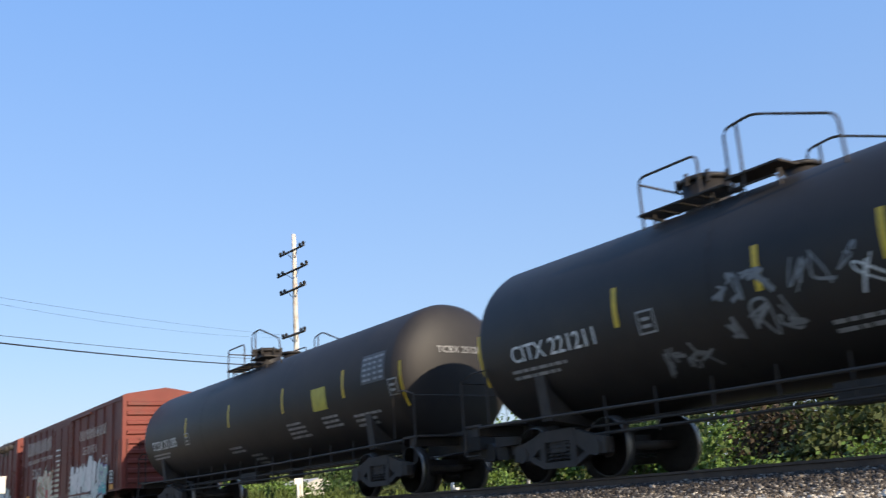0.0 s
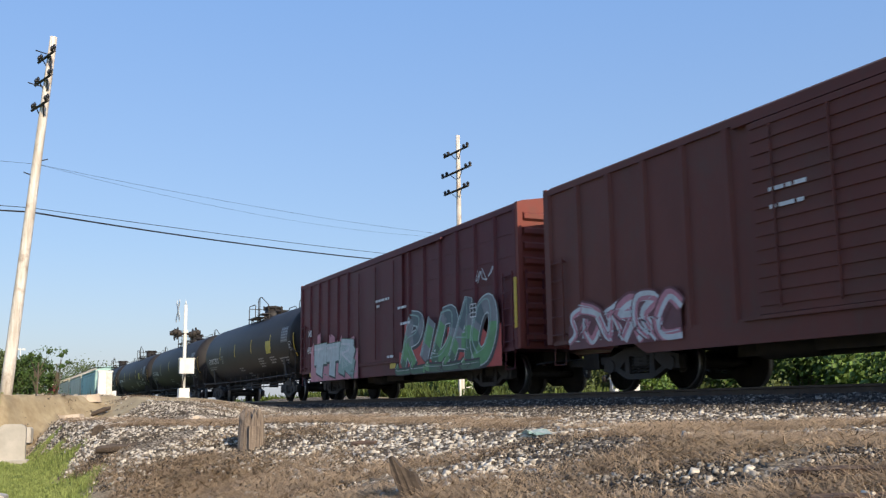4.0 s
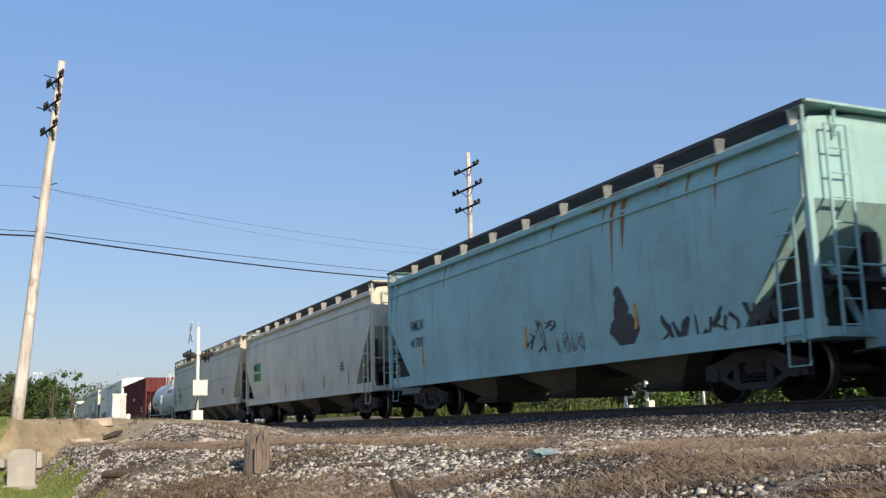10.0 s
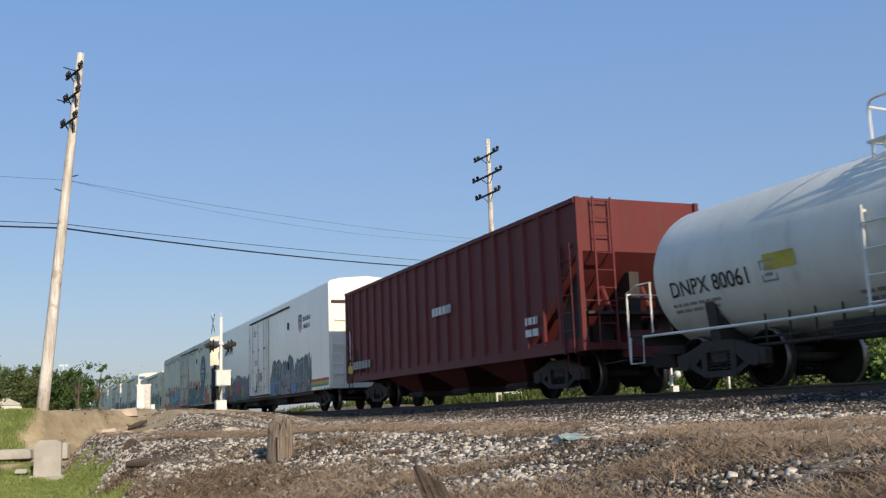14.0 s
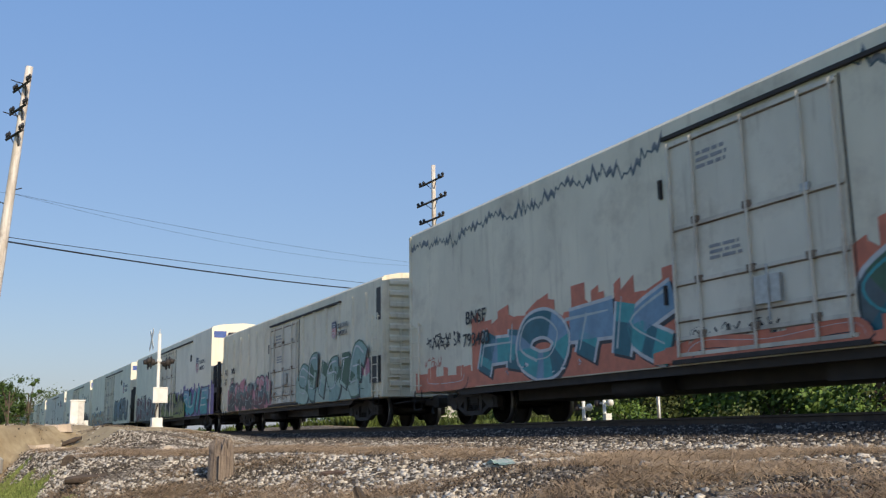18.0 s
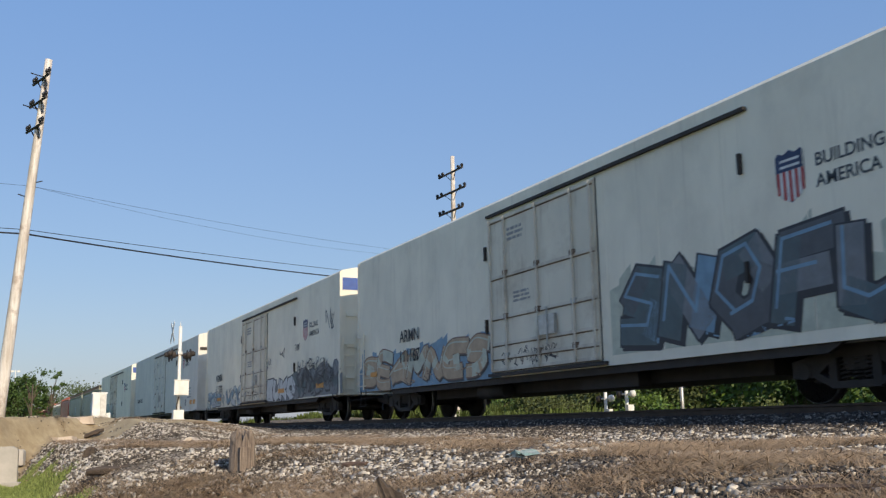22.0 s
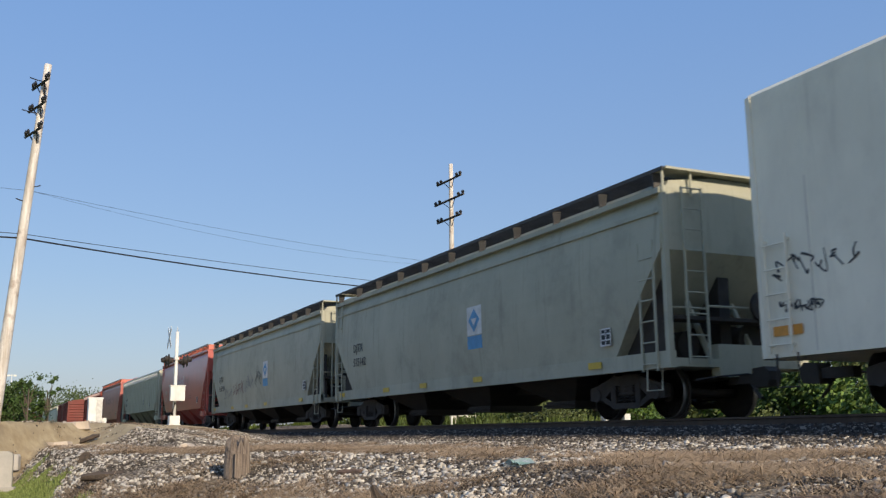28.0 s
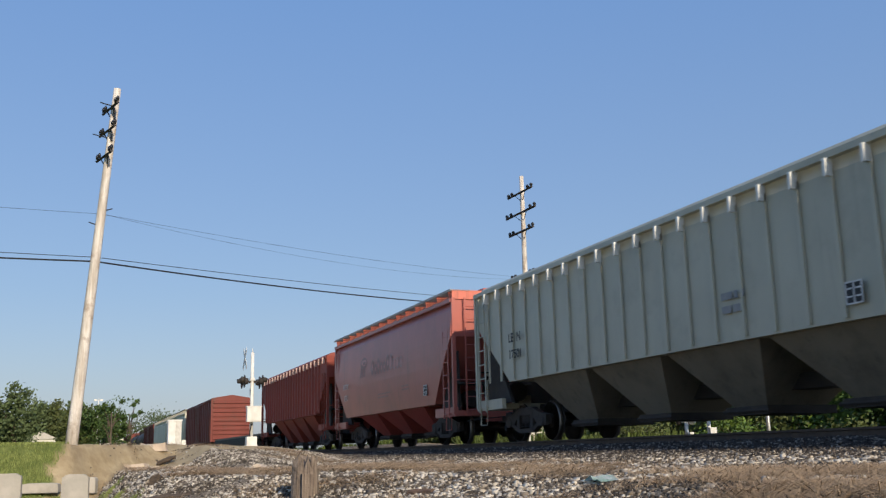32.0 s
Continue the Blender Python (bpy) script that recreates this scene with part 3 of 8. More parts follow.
def boxcar(u0, u1, label, side, door=(-1.5, 1.5), ribs=14, ribbed_door=True, end=BOX_END, roof_z=4.1):
    L = (u1 - u0) / 2
    car = thing("boxcar", label, "boxcar", "freight cars of the train")
    W, zs, ze = 1.5, 0.95, roof_z
    bm = bmesh.new()
    loft(bm, [(W, zs, L), (W, ze, L), (W - 0.1, ze + 0.1, L), (0.02, ze + 0.32, L)], 0, 1, 2)
    part("body", bm, [side, BOX_ROOF, end], car)
    for s in (-1, 1):
        bm = bmesh.new()
        prism_y(bm, [(-L + 0.2, 0.92), (-L + 2.6, 0.92), (-L + 3.2, 0.62), (L - 3.2, 0.62), (L - 2.6, 0.92), (L - 0.2, 0.92), (L - 0.2, 1.0), (-L + 0.2, 1.0)], s * W - 0.05, s * W + 0.03)
        part("side_sill", bm, side, car)
        bm = bmesh.new()
        box(bm, -L - 0.02, L + 0.02, s * W - 0.04, s * W + 0.05, ze - 0.1, ze + 0.02)
        part("eave_rail", bm, side, car)
    post = shared("box_post_%s_%.2f" % (side.name, ze), lambda b: prism_post(b, zs, ze - 0.1), side)
    step = (2 * L - 0.2) / ribs
    for i in range(ribs + 1):
        x = -L + 0.1 + i * step
        if door[0] - 0.05 < x < door[1] + 0.05:
            continue
        for s in (-1, 1):
            put("side_post", post, car, "", (x, s * W, 0), (0, 0, 0 if s < 0 else 180))
    bm = bmesh.new()
    box(bm, door[0], door[1], -W - 0.075, -W + 0.02, zs + 0.08, ze - 0.18)
    d = part("door", bm, side, car, "sliding side door with horizontal ribs")
    for k in range(14 if ribbed_door else 0):
        z = zs + 0.2 + k * 0.205
        bm = bmesh.new()
        prism_y(bm, [(door[0] + 0.08, z), (door[1] - 0.08, z), (door[1] - 0.12, z + 0.1), (door[0] + 0.12, z + 0.1)], -W - 0.1, -W - 0.07)
        part("door_rib", bm, side, d)
    for x in (door[0] + 0.5, (door[0] + door[1]) / 2, door[1] - 0.5):
        bm = bmesh.new()
        tube(bm, [(x, -W - 0.12, zs + 0.15), (x, -W - 0.12, ze - 0.3)], 0.018, 6)
        part("lock_rod", bm, side, d)
    bm = bmesh.new()
    for z in (zs + 0.04, ze - 0.14):
        box(bm, door[0] - 0.3, door[1] + 2.6, -W - 0.1, -W + 0.01, z - 0.03, z + 0.03)
    part("door_track", bm, side, car)
    for s in (-1, 1):
        for k in range(9):
            z = zs + 0.25 + k * 0.33
            bm = bmesh.new()
            pr = [(0, -0.1), (0.075, -0.05), (0.075, 0.05), (0, 0.1)]
            a, b = [bm.verts.new((s * (L + q), -1.38, z + w)) for q, w in pr], [bm.verts.new((s * (L + q), 1.38, z + w)) for q, w in pr]
            for i in range(3):
                bm.faces.new((a[i], b[i], b[i + 1], a[i + 1]))
            bm.faces.new(a)
            bm.faces.new(b)
            part("end_corrugation", bm, end, car)
        for sy in (-1, 1):
            bm = bmesh.new()
            box(bm, s * L - 0.04, s * L + 0.06, sy * W - 0.05, sy * W + 0.05, zs, ze + 0.05)
            part("corner_post", bm, end if s > 0 else side, car)
        ladder(car, s * (L - 0.42), zs + 0.05, zs + 1.7, -W, side)
        end_ladder(car, s * L, -1.15 * s, zs + 0.05, zs + 1.7, side, s)
        stirrup(car, s * (L - 0.42), zs, -W - 0.02, side)
    bm = bmesh.new()
    box(bm, -L + 1.0, L - 1.0, -0.35, 0.35, 0.72, 0.98)
    box(bm, -L + 4.4, L - 4.4, -0.6, 0.6, 0.5, 0.9)
    for k in range(-3, 4):
        box(bm, k * L * 0.24 - 0.08, k * L * 0.24 + 0.08, -1.4, 1.4, 0.78, 0.97)
    part("underframe", bm, STEEL_DARK, car)
    bm = bmesh.new()
    box(bm, -1.2, 0.1, -0.9, -0.4, 0.5, 0.78)
    tube(bm, [(-2.4, -0.7, 0.62), (-1.2, -0.7, 0.62)], 0.2, 12)
    part("brake_gear", bm, STEEL_DARK, car)
    add_running_gear(car, L, 2.35)
    return car, L, -W


def prism_post(bm, z0, z1):
    pr = [(-0.09, 0.0), (-0.05, -0.06), (0.05, -0.06), (0.09, 0.0)]
    a, b = [bm.verts.new((x, y, z0)) for x, y in pr], [bm.verts.new((x, y, z1)) for x, y in pr]
    for i in range(3):
        bm.faces.new((a[i], a[i + 1], b[i + 1], b[i]))
    bm.faces.new(a)
    bm.faces.new(b)


# --- tank cars ---
def tank_shell(bm, R, half, cz, seg=48, dome=0.5, mi=0):
    rows = [(-half, 0.02)]
    for k in range(1, 9):
        a = k / 8 * math.pi / 2
        rows.append((-half + dome * (1 - math.cos(a)), R * math.sin(a)))
    rows = rows + [(-x, r) for x, r in rows[::-1]]
    rings = [[bm.verts.new((x, -math.cos(k * math.tau / seg) * r, cz + math.sin(k * math.tau / seg) * r)) for k in range(seg)] for x, r in rows]
    for q, w in zip(rings, rings[1:]):
        for k in range(seg):
            f = bm.faces.new((q[k], q[(k + 1) % seg], w[(k + 1) % seg], w[k]))
            f.smooth, f.material_index = True, mi
    bm.faces.new(rings[0])
    bm.faces.new(rings[-1][::-1])


def wrap_letters(parent, words, x, z, size, R, cz, mat, bold=0.012):
    me = text_mesh(words, size, mat, 0.0, bold)
    for v in me.vertices:
        zz = z + v.co.y
        v.co = (x + v.co.x, -math.sqrt(max(0.01, R * R - (zz - cz) ** 2)) - 0.01, zz)
    return put("lettering", me, parent)


def tank_car(u0, u1, label, mark, paint=BLACK_TANK, R=1.46, cz=2.38, letter=LETTER_W, rail=STEEL_DARK, seed=0, top_x=1.1, extra=True, panel=True, strips=None):
    L = (u1 - u0) / 2
    half = L - 0.36
    rnd = random.Random(seed)
    car = thing("tank_car", label, "tank car", "freight cars of the train")
    bm = bmesh.new()
    tank_shell(bm, R, half, cz)
    part("tank", bm, paint, car)
    surf = lambda z: -math.sqrt(max(0.05, R * R - (z - cz) ** 2)) - 0.006
    for x in (-half * 0.33, half * 0.33):
        bm = bmesh.new()
        ring = [[bm.verts.new((x + dx, -math.cos(k * math.tau / 36) * (R + 0.006), cz + math.sin(k * math.tau / 36) * (R + 0.006))) for dx in (-0.03, 0.03)] for k in range(36)]
        for k in range(36):
            bm.faces.new((ring[k][0], ring[k][1], ring[(k + 1) % 36][1], ring[(k + 1) % 36][0]))
        part("weld_band", bm, paint, car)
    for s in (-1, 1):
        bm = bmesh.new()
        box(bm, s * (half - 0.1) - 0.9, s * (half - 0.1) + 0.9, -0.32, 0.32, 0.72, 1.12)
        box(bm, s * (L - 0.32) - 0.1, s * (L - 0.32) + 0.1, -1.35, 1.35, 0.86, 1.02)
        box(bm, s * (L - 0.3) - 0.28, s * (L - 0.3) + 0.28, -1.4, 1.4, 1.02, 1.06)
        part("end_platform", bm, STEEL_DARK, car)
        xx = s * (half - 1.75)
        for sy in (-1, 1):
            bm = bmesh.new()
            pts = [(sy * k * R, cz + h * R) for k, h in ((0.2, -1.06), (0.82, -0.98), (0.89, -0.43), (0.79, -0.64), (0.51, -0.88), (0.2, -1.0))]
            a, b = [bm.verts.new((xx - 0.12, y, z)) for y, z in pts], [bm.verts.new((xx + 0.12, y, z)) for y, z in pts]
            bm.faces.new(a)
            bm.faces.new(b[::-1])
            for i in range(len(pts)):
                j = (i + 1) % len(pts)
                bm.faces.new((a[i], b[i], b[j], a[j]))
            part("saddle", bm, STEEL_DARK, car)
        bm = bmesh.new()
        x = s * (L - 0.1)
        for sy in (-1, 1):
            tube(bm, [(x, sy * 1.42, 0.55), (x, sy * 1.42, 1.85), (x - s * 0.35, sy * 1.42, 1.95), (x - s * 0.75, sy * 1.42, 1.95), (x - s * 0.75, sy * 1.42, 1.05)], 0.02, 6)
        tube(bm, [(x, -1.42, 1.82), (x, 1.42, 1.82)], 0.018, 6)
        part("end_railing", bm, rail, car)
        stirrup(car, s * (L - 0.35), 0.95, -1.42, rail)
    bm = bmesh.new()
    for sy in (-1, 1):
        tube(bm, [(-half + 0.2, sy * 1.42, 1.0), (-half * 0.3, sy * 1.42, 0.95), (half * 0.3, sy * 1.42, 0.95), (half - 0.2, sy * 1.42, 1.0)], 0.026, 6)
    part("side_handrail", bm, rail, car)
    bm = bmesh.new()
    tube(bm, [(-half + 1, -0.35, 0.86), (half - 1, -0.35, 0.86)], 0.03, 6)
    tube(bm, [(-half + 2.5, -0.9, 0.66), (half - 3.0, -0.9, 0.66)], 0.026, 6)
    tube(bm, [(-half + 2.5, -0.9, 0.78), (half - 3.0, -0.9, 0.78)], 0.02, 6)
    for k in range(11):
        x = -half + 2.8 + k * (2 * half - 5.9) / 10
        tube(bm, [(x, -0.9, 0.6), (x, -0.9, 1.25)], 0.018, 5)
    tube(bm, [(0.4, 0, 0.66), (0.4, 0, 1.1)], 0.2, 12)
    box(bm, -1.6, -0.5, -0.75, -0.35, 0.62, 0.9)
    part("brake_rigging", bm, STEEL_DARK, car)
    # top platform with railing and valve housing
    zt = cz + R - 0.08

    def top_part(name, b, mat, parent):
        bmesh.ops.translate(b, verts=b.verts[:], vec=(top_x, 0, 0))
        return part(name, b, mat, parent)

    bm = bmesh.new()
    for y0, y1 in ((-0.98, -0.5), (0.5, 0.98)):
        for k in range(7):
            y = y0 + (y1 - y0 - 0.045) * k / 6
            box(bm, -1.52, 0.1, y, y + 0.045, zt + 0.02, zt + 0.045)
        for k in range(5):
            x = -1.5 + k * 0.38
            box(bm, x, x + 0.04, y0, y1, zt + 0.0, zt + 0.02)
        box(bm, 0.14, 1.05, y0, y1 - 0.05, zt + 0.08, zt + 0.11)
    box(bm, -1.52, -1.46, -0.5, 0.5, zt - 0.01, zt + 0.03)
    for x in (-1.3, -0.2, 0.3, 0.95):
        for y in (-0.86, 0.86):
            tube(bm, [(x, y, zt - 0.42), (x, y, zt + 0.02)], 0.022, 6)
            tube(bm, [(x, y * 0.75, zt - 0.2), (x, y, zt + 0.01)], 0.018, 6)
    plat = tagged(top_part("platform", bm, rail, car), kind="stuff")

    def bent(pts, r=0.13):
        """A line of tube with its corners rounded."""
        out = [Vector(pts[0])]
        for p, q, w in zip(pts, pts[1:], pts[2:]):
            p, q, w = Vector(p), Vector(q), Vector(w)
            a, c = q + (p - q).normalized() * min(r, (p - q).length / 2), q + (w - q).normalized() * min(r, (w - q).length / 2)
            out += [a * (1 - f) ** 2 + q * 2 * f * (1 - f) + c * f * f for f in (0, 0.25, 0.5, 0.75, 1)]
        return out + [Vector(pts[-1])]

    for y in (-0.95, 0.95):
        bm = bmesh.new()
        tube(bm, bent([(-1.45, y, zt - 0.2), (-1.45, y, zt + 0.62), (-0.3, y, zt + 0.62), (-0.3, y, zt + 0.02)]), 0.02, 6)
        tube(bm, bent([(0.22, y, zt - 0.1), (0.22, y, zt + 0.8), (0.72, y, zt + 0.86), (1.95, y, zt + 0.4), (1.95, y * 0.95, zt - 0.3)]), 0.02, 6)
        tube(bm, [(0.45, y, zt - 0.1), (0.45, y, zt + 0.8)], 0.02, 6)
        top_part("railing", bm, rail, plat)
    bm = bmesh.new()
    tube(bm, [(-1.45, -0.95, zt + 0.52), (-1.5, 0, zt + 0.52), (-1.45, 0.95, zt + 0.52)], 0.018, 6)
    top_part("railing", bm, rail, plat)
    bm = bmesh.new()
    tube(bm, [(-1.0, 0.05, zt - 0.2), (-1.0, 0.05, zt + 0.52)], 0.37, 24)
    tube(bm, [(-1.0, 0.05, zt + 0.52), (-1.0, 0.05, zt + 0.59)], 0.41, 24)
    tube(bm, [(-1.0, 0.05, zt + 0.59), (-1.0, 0.05, zt + 0.63)], 0.3, 24)
    for k in range(8):
        a = k * math.tau / 8
        x, y = -1.0 + math.cos(a) * 0.43, 0.05 + math.sin(a) * 0.43
        tube(bm, [(x, y, zt + 0.44), (x, y, zt + 0.63)], 0.03, 6)
    top_part("valve_housing", bm, paint, car)
    bm = bmesh.new()
    tube(bm, [(0.7, 0, zt - 0.2), (0.7, 0, zt + 0.2)], 0.24, 16)
    tube(bm, [(0.7, 0, zt + 0.2), (0.7, 0, zt + 0.26)], 0.28, 16)
    top_part("manway", bm, paint, car)
    ladder(car, -0.1, 0.9, cz + 0.3, -R + 0.02, rail, 0.45) if extra == "ladder" else None
    # yellow strips
    mat = YELLOW
    for i, x in () if paint is not BLACK_TANK else enumerate(strips or [-half + 0.28, -half * 0.48, -half * 0.08, half * 0.33, half * 0.7, half - 0.28]):
        bm = bmesh.new()
        z0, n = (cz - 0.28, 6) if 0 < i < 5 else (cz - 0.7, 9)
        for k in range(n):
            za, zb = z0 + k * 0.1, z0 + (k + 1) * 0.1
            r = lambda z: -math.sqrt(max(0.05, R * R * (1.0 if 0 < i < 5 else 0.86) - (z - cz) ** 2)) - 0.008
            bm.faces.new([bm.verts.new(v) for v in ((x - 0.05, r(za), za), (x + 0.05, r(za), za), (x + 0.05, r(zb), zb), (x - 0.05, r(zb), zb))])
        part("reflector", bm, mat, car, "yellow reflective strip")
    if mark:
        wrap_letters(car, mark, -half * 0.85, cz - 0.43, 0.38, R, cz, letter, 0.004)
    if panel:
        px, pz = half * 0.52, cz - 0.42
        L1 = [([(px, pz + k * 0.05), (px + 0.68, pz + k * 0.05), (px + 0.68, pz + k * 0.05 + 0.05), (px, pz + k * 0.05 + 0.05)], 0, 0.004) for k in range(10)]
        decal(car, "placard", L1, surf, 0, [flat_color("gold", (0.5, 0.42, 0.05))], "yellow placard")
        qx = half * 0.8
        L3 = [([(qx, cz - 0.12 + k * 0.1), (qx + 0.95, cz - 0.12 + k * 0.1), (qx + 0.95, cz - 0.02 + k * 0.1), (qx, cz - 0.02 + k * 0.1)], 0, 0.0035) for k in range(6)]
        for k in range(5):
            for c in range(4):
                L3.append(([(qx + 0.06 + c * 0.22, cz - 0.07 + k * 0.11), (qx + 0.1 + c * 0.22 + rnd.uniform(0.05, 0.14), cz - 0.07 + k * 0.11), (qx + 0.1 + c * 0.22 + rnd.uniform(0.05, 0.14), cz - 0.02 + k * 0.11), (qx + 0.06 + c * 0.22, cz - 0.02 + k * 0.11)], 1, 0.006))
        tagged(decal(car, "notice_panel", L3, surf, 0, [flat_color("notice_grey", (0.075, 0.075, 0.08)), flat_color("stencil_grey", (0.3, 0.3, 0.3))], "grey painted notice panel"), kind="stuff")
    for x, z, w, n in ((-half * 0.86, cz - 0.6, 1.5, 2), (-half * 0.14, cz - 0.85, 0.9, 2), (half * 0.33, cz - 0.6, 1.0, 4), (half * 0.72, cz - 0.72, 1.2, 3), (-half * 0.02, cz - 1.1, 0.6, 3), (half * 0.55, cz - 0.62, 0.8, 3)):
        Lw = []
        for r in range(n):
            cx = x
            while cx < x + w * rnd.uniform(0.7, 1):
                ww = rnd.uniform(0.08, 0.28)
                zz = z - r * 0.1
                Lw.append(([(cx, zz), (cx + ww, zz), (cx + ww, zz + 0.05), (cx, zz + 0.05)], 0, 0.004))
                cx += ww + 0.04
        tagged(decal(car, "writing", Lw, surf, 0, [flat_color("stencil_grey", (0.3, 0.3, 0.3))]), kind="stuff")
    for x in (-half * 0.62, half * 0.8):
        s = 0.34
        Lf = []
        for a, b, c, d in ((-1, 1, 0.82, 1), (-1, 1, -1, -0.82), (-1, -0.82, -1, 1), (0.82, 1, -1, 1), (-0.5, 0.5, 0.1, 0.4), (-0.5, 0.5, -0.5, -0.2)):
            Lf.append(([(x + 1.2 + a * s / 2, cz - 0.3 + c * s / 2), (x + 1.2 + b * s / 2, cz - 0.3 + c * s / 2), (x + 1.2 + b * s / 2, cz - 0.3 + d * s / 2), (x + 1.2 + a * s / 2, cz - 0.3 + d * s / 2)], 0, 0.004))
        tagged(decal(car, "stencil_panel", Lf, surf, 0, [flat_color("stencil_grey", (0.3, 0.3, 0.3))]), kind="stuff")
    if mark and mark[0] != "G":
        me = text_mesh(mark, 0.2, flat_color("stencil_grey", (0.3, 0.3, 0.3)), 0.0, 0.002)
        wide = max(v.co.x for v in me.vertices)
        for v in me.vertices:
            yy, z2 = v.co.x - wide / 2, 0.35 + v.co.y
            v.co = (half + 0.012 - 0.5 * (1 - math.sqrt(max(0.0, 1 - (yy * yy + z2 * z2) / (R * R)))), yy, cz + z2)
        put("end_lettering", me, car)
    add_running_gear(car, L, 2.15)
    return car, half, surf


# --- covered hoppers ---
GRATE = material("walkway_grating", (0.085, 0.078, 0.072), (0.055, 0.05, 0.046), 3, 0.7)
GRATE_LIGHT = material("pale_walkway_grating", (0.5, 0.47, 0.42), (0.4, 0.37, 0.33), 3, 0.6)
def hopper(u0, u1, label, paint, roof, top=4.05, sill=0.78, n_hop=4, walkway="grate", cut=1.55, open_top=False, side_bulge=0.1, ribs=0, low_side=None, bracket=None, pockets=STEEL_DARK, cat="covered hopper"):
    L = (u1 - u0) / 2
    car = thing("covered_hopper" if not open_top else "open_hopper", label, cat, "freight cars of the train")
    W = 1.5
    zb = low_side or sill + 0.12
    zm = zb + (top - zb) * 0.62
    lv = []
    for k in range(9):
        f = k / 8
        z = zb + (top - zb) * f
        y = W - 0.03 + side_bulge * math.sin(math.pi * min(1, f * 0.9 + 0.05)) if not ribs else W
        if f > 0.86 and not open_top and not ribs:
            y -= 0.09 * ((f - 0.86) / 0.14) ** 2
        xe = L - 0.12 - (cut * (1 - (z - zb) / (zm - zb)) if z < zm else 0)
        lv.append((y, z, xe))
    if not open_top:
        lv += [(W - 0.2, top + 0.13, L - 0.14), (0.35, top + 0.26, L - 0.16)]
    bm = bmesh.new()
    loft(bm, lv, 0, 1)
    part("body", bm, [paint, roof], car)
    surf = lambda z: -np.interp(z, [a[1] for a in lv[:9]], [a[0] for a in lv[:9]]).item()
    for s in (-1, 1):
        bm = bmesh.new()
        if low_side:
            box(bm, -L + 0.05, -L + 1.6, s * (W - 0.05) - 0.05, s * (W - 0.05) + 0.05, sill - 0.05, sill + 0.2)
            part("side_sill", bm, paint, car)
            bm = bmesh.new()
            box(bm, L - 1.6, L - 0.05, s * (W - 0.05) - 0.05, s * (W - 0.05) + 0.05, sill - 0.05, sill + 0.2)
        else:
            box(bm, -L + 0.05, L - 0.05, s * (W - 0.04) - 0.06, s * (W - 0.04) + 0.06, sill - 0.06, sill + 0.22)
        part("side_sill", bm, paint, car)
        bm = bmesh.new()
        box(bm, -L + 0.1, L - 0.1, s * (W + 0.0) - 0.06, s * W + 0.06, top - 0.12, top - 0.02)
        part("top_chord", bm, paint, car)
        if not ribs and not open_top and not low_side:
            bm = bmesh.new()
            box(bm, -L + 0.15, L - 0.15, s * (W + side_bulge - 0.09) - 0.05, s * (W + side_bulge - 0.09) + 0.05, top - 0.46, top - 0.425)
            part("side_bead", bm, paint, car)
        for e in (-1, 1):
            bm = bmesh.new()
            box(bm, e * (L - 0.1) - 0.05, e * (L - 0.1) + 0.05, s * (W - 0.02) - 0.05, s * (W - 0.02) + 0.05, sill, top)
            part("corner_post", bm, paint, car)
        ladder(car, s * (L - 0.55), sill - 0.1, top - 0.05 if s < 0 else zm + 0.2, -W + 0.02, paint, 0.4)
        end_ladder(car, s * (L - 0.05), -0.95, sill, top, paint, s)
        stirrup(car, s * (L - 0.5), sill, -W + 0.0, paint)
    for e in (-1, 1):
        bm = bmesh.new()
        box(bm, e * (L - 0.6) - 0.55, e * (L - 0.6) + 0.55, -1.45, 1.45, sill - 0.04, sill + 0.1)
        box(bm, e * (L - 0.15) - 0.1, e * (L - 0.15) + 0.1, -0.5, 0.5, sill - 0.2, sill + 0.35)
        part("end_sill", bm, paint, car)
        bm = bmesh.new()
        for y in (-0.5, 0.5):
            tube(bm, [(e * (L - 0.25), y, sill + 0.1), (e * (L - 1.2), y, zm)], 0.06, 6)
        tube(bm, [(e * (L - 0.12), -0.6, sill + 1.0), (e * (L - 0.12), 0.6, sill + 1.0)], 0.022, 6)
        tube(bm, [(e * (L - 0.12), -1.45, sill + 0.95), (e * (L - 0.12), -0.6, sill + 0.95)], 0.02, 6)
        part("end_brace", bm, STEEL_DARK if e < 0 else paint, car)
        bm = bmesh.new()
        box(bm, e * (L - 0.95) - 0.55, e * (L - 0.95) + 0.55, -0.12, 0.12, sill + 0.1, zm - 0.35)
        # dark triangles across the open end corners, standing for the shade inside
        prism_y(bm, [(e * (L - 0.3), sill + 0.1), (e * (L - 1.7), sill + 0.1), (e * (L - 0.45), zm - 0.1)], -1.28, -1.2)
        prism_y(bm, [(e * (L - 0.3), sill + 0.1), (e * (L - 1.7), sill + 0.1), (e * (L - 0.45), zm - 0.1)], 1.2, 1.28)
        tube(bm, [(e * (L - 0.5), -0.75, 1.25), (e * (L - 1.0), -0.75, 1.25)], 0.24, 14)
        tube(bm, [(e * (L - 0.45), 0.62, 1.35), (e * (L - 1.0), 0.62, 1.35)], 0.3, 14)
        box(bm, e * (L - 0.22) - 0.22, e * (L - 0.22) + 0.22, -1.4, 1.4, 1.62, 1.68)
        tagged(part("brake_equipment", bm, STEEL_DARK, car), kind="stuff")
        bm = bmesh.new()
        tube(bm, [(e * (L - 0.02), 0.5, 1.9), (e * (L + 0.05), 0.5, 1.9)], 0.28, 16)
        part("hand_brake_wheel", bm, STEEL_DARK, car)
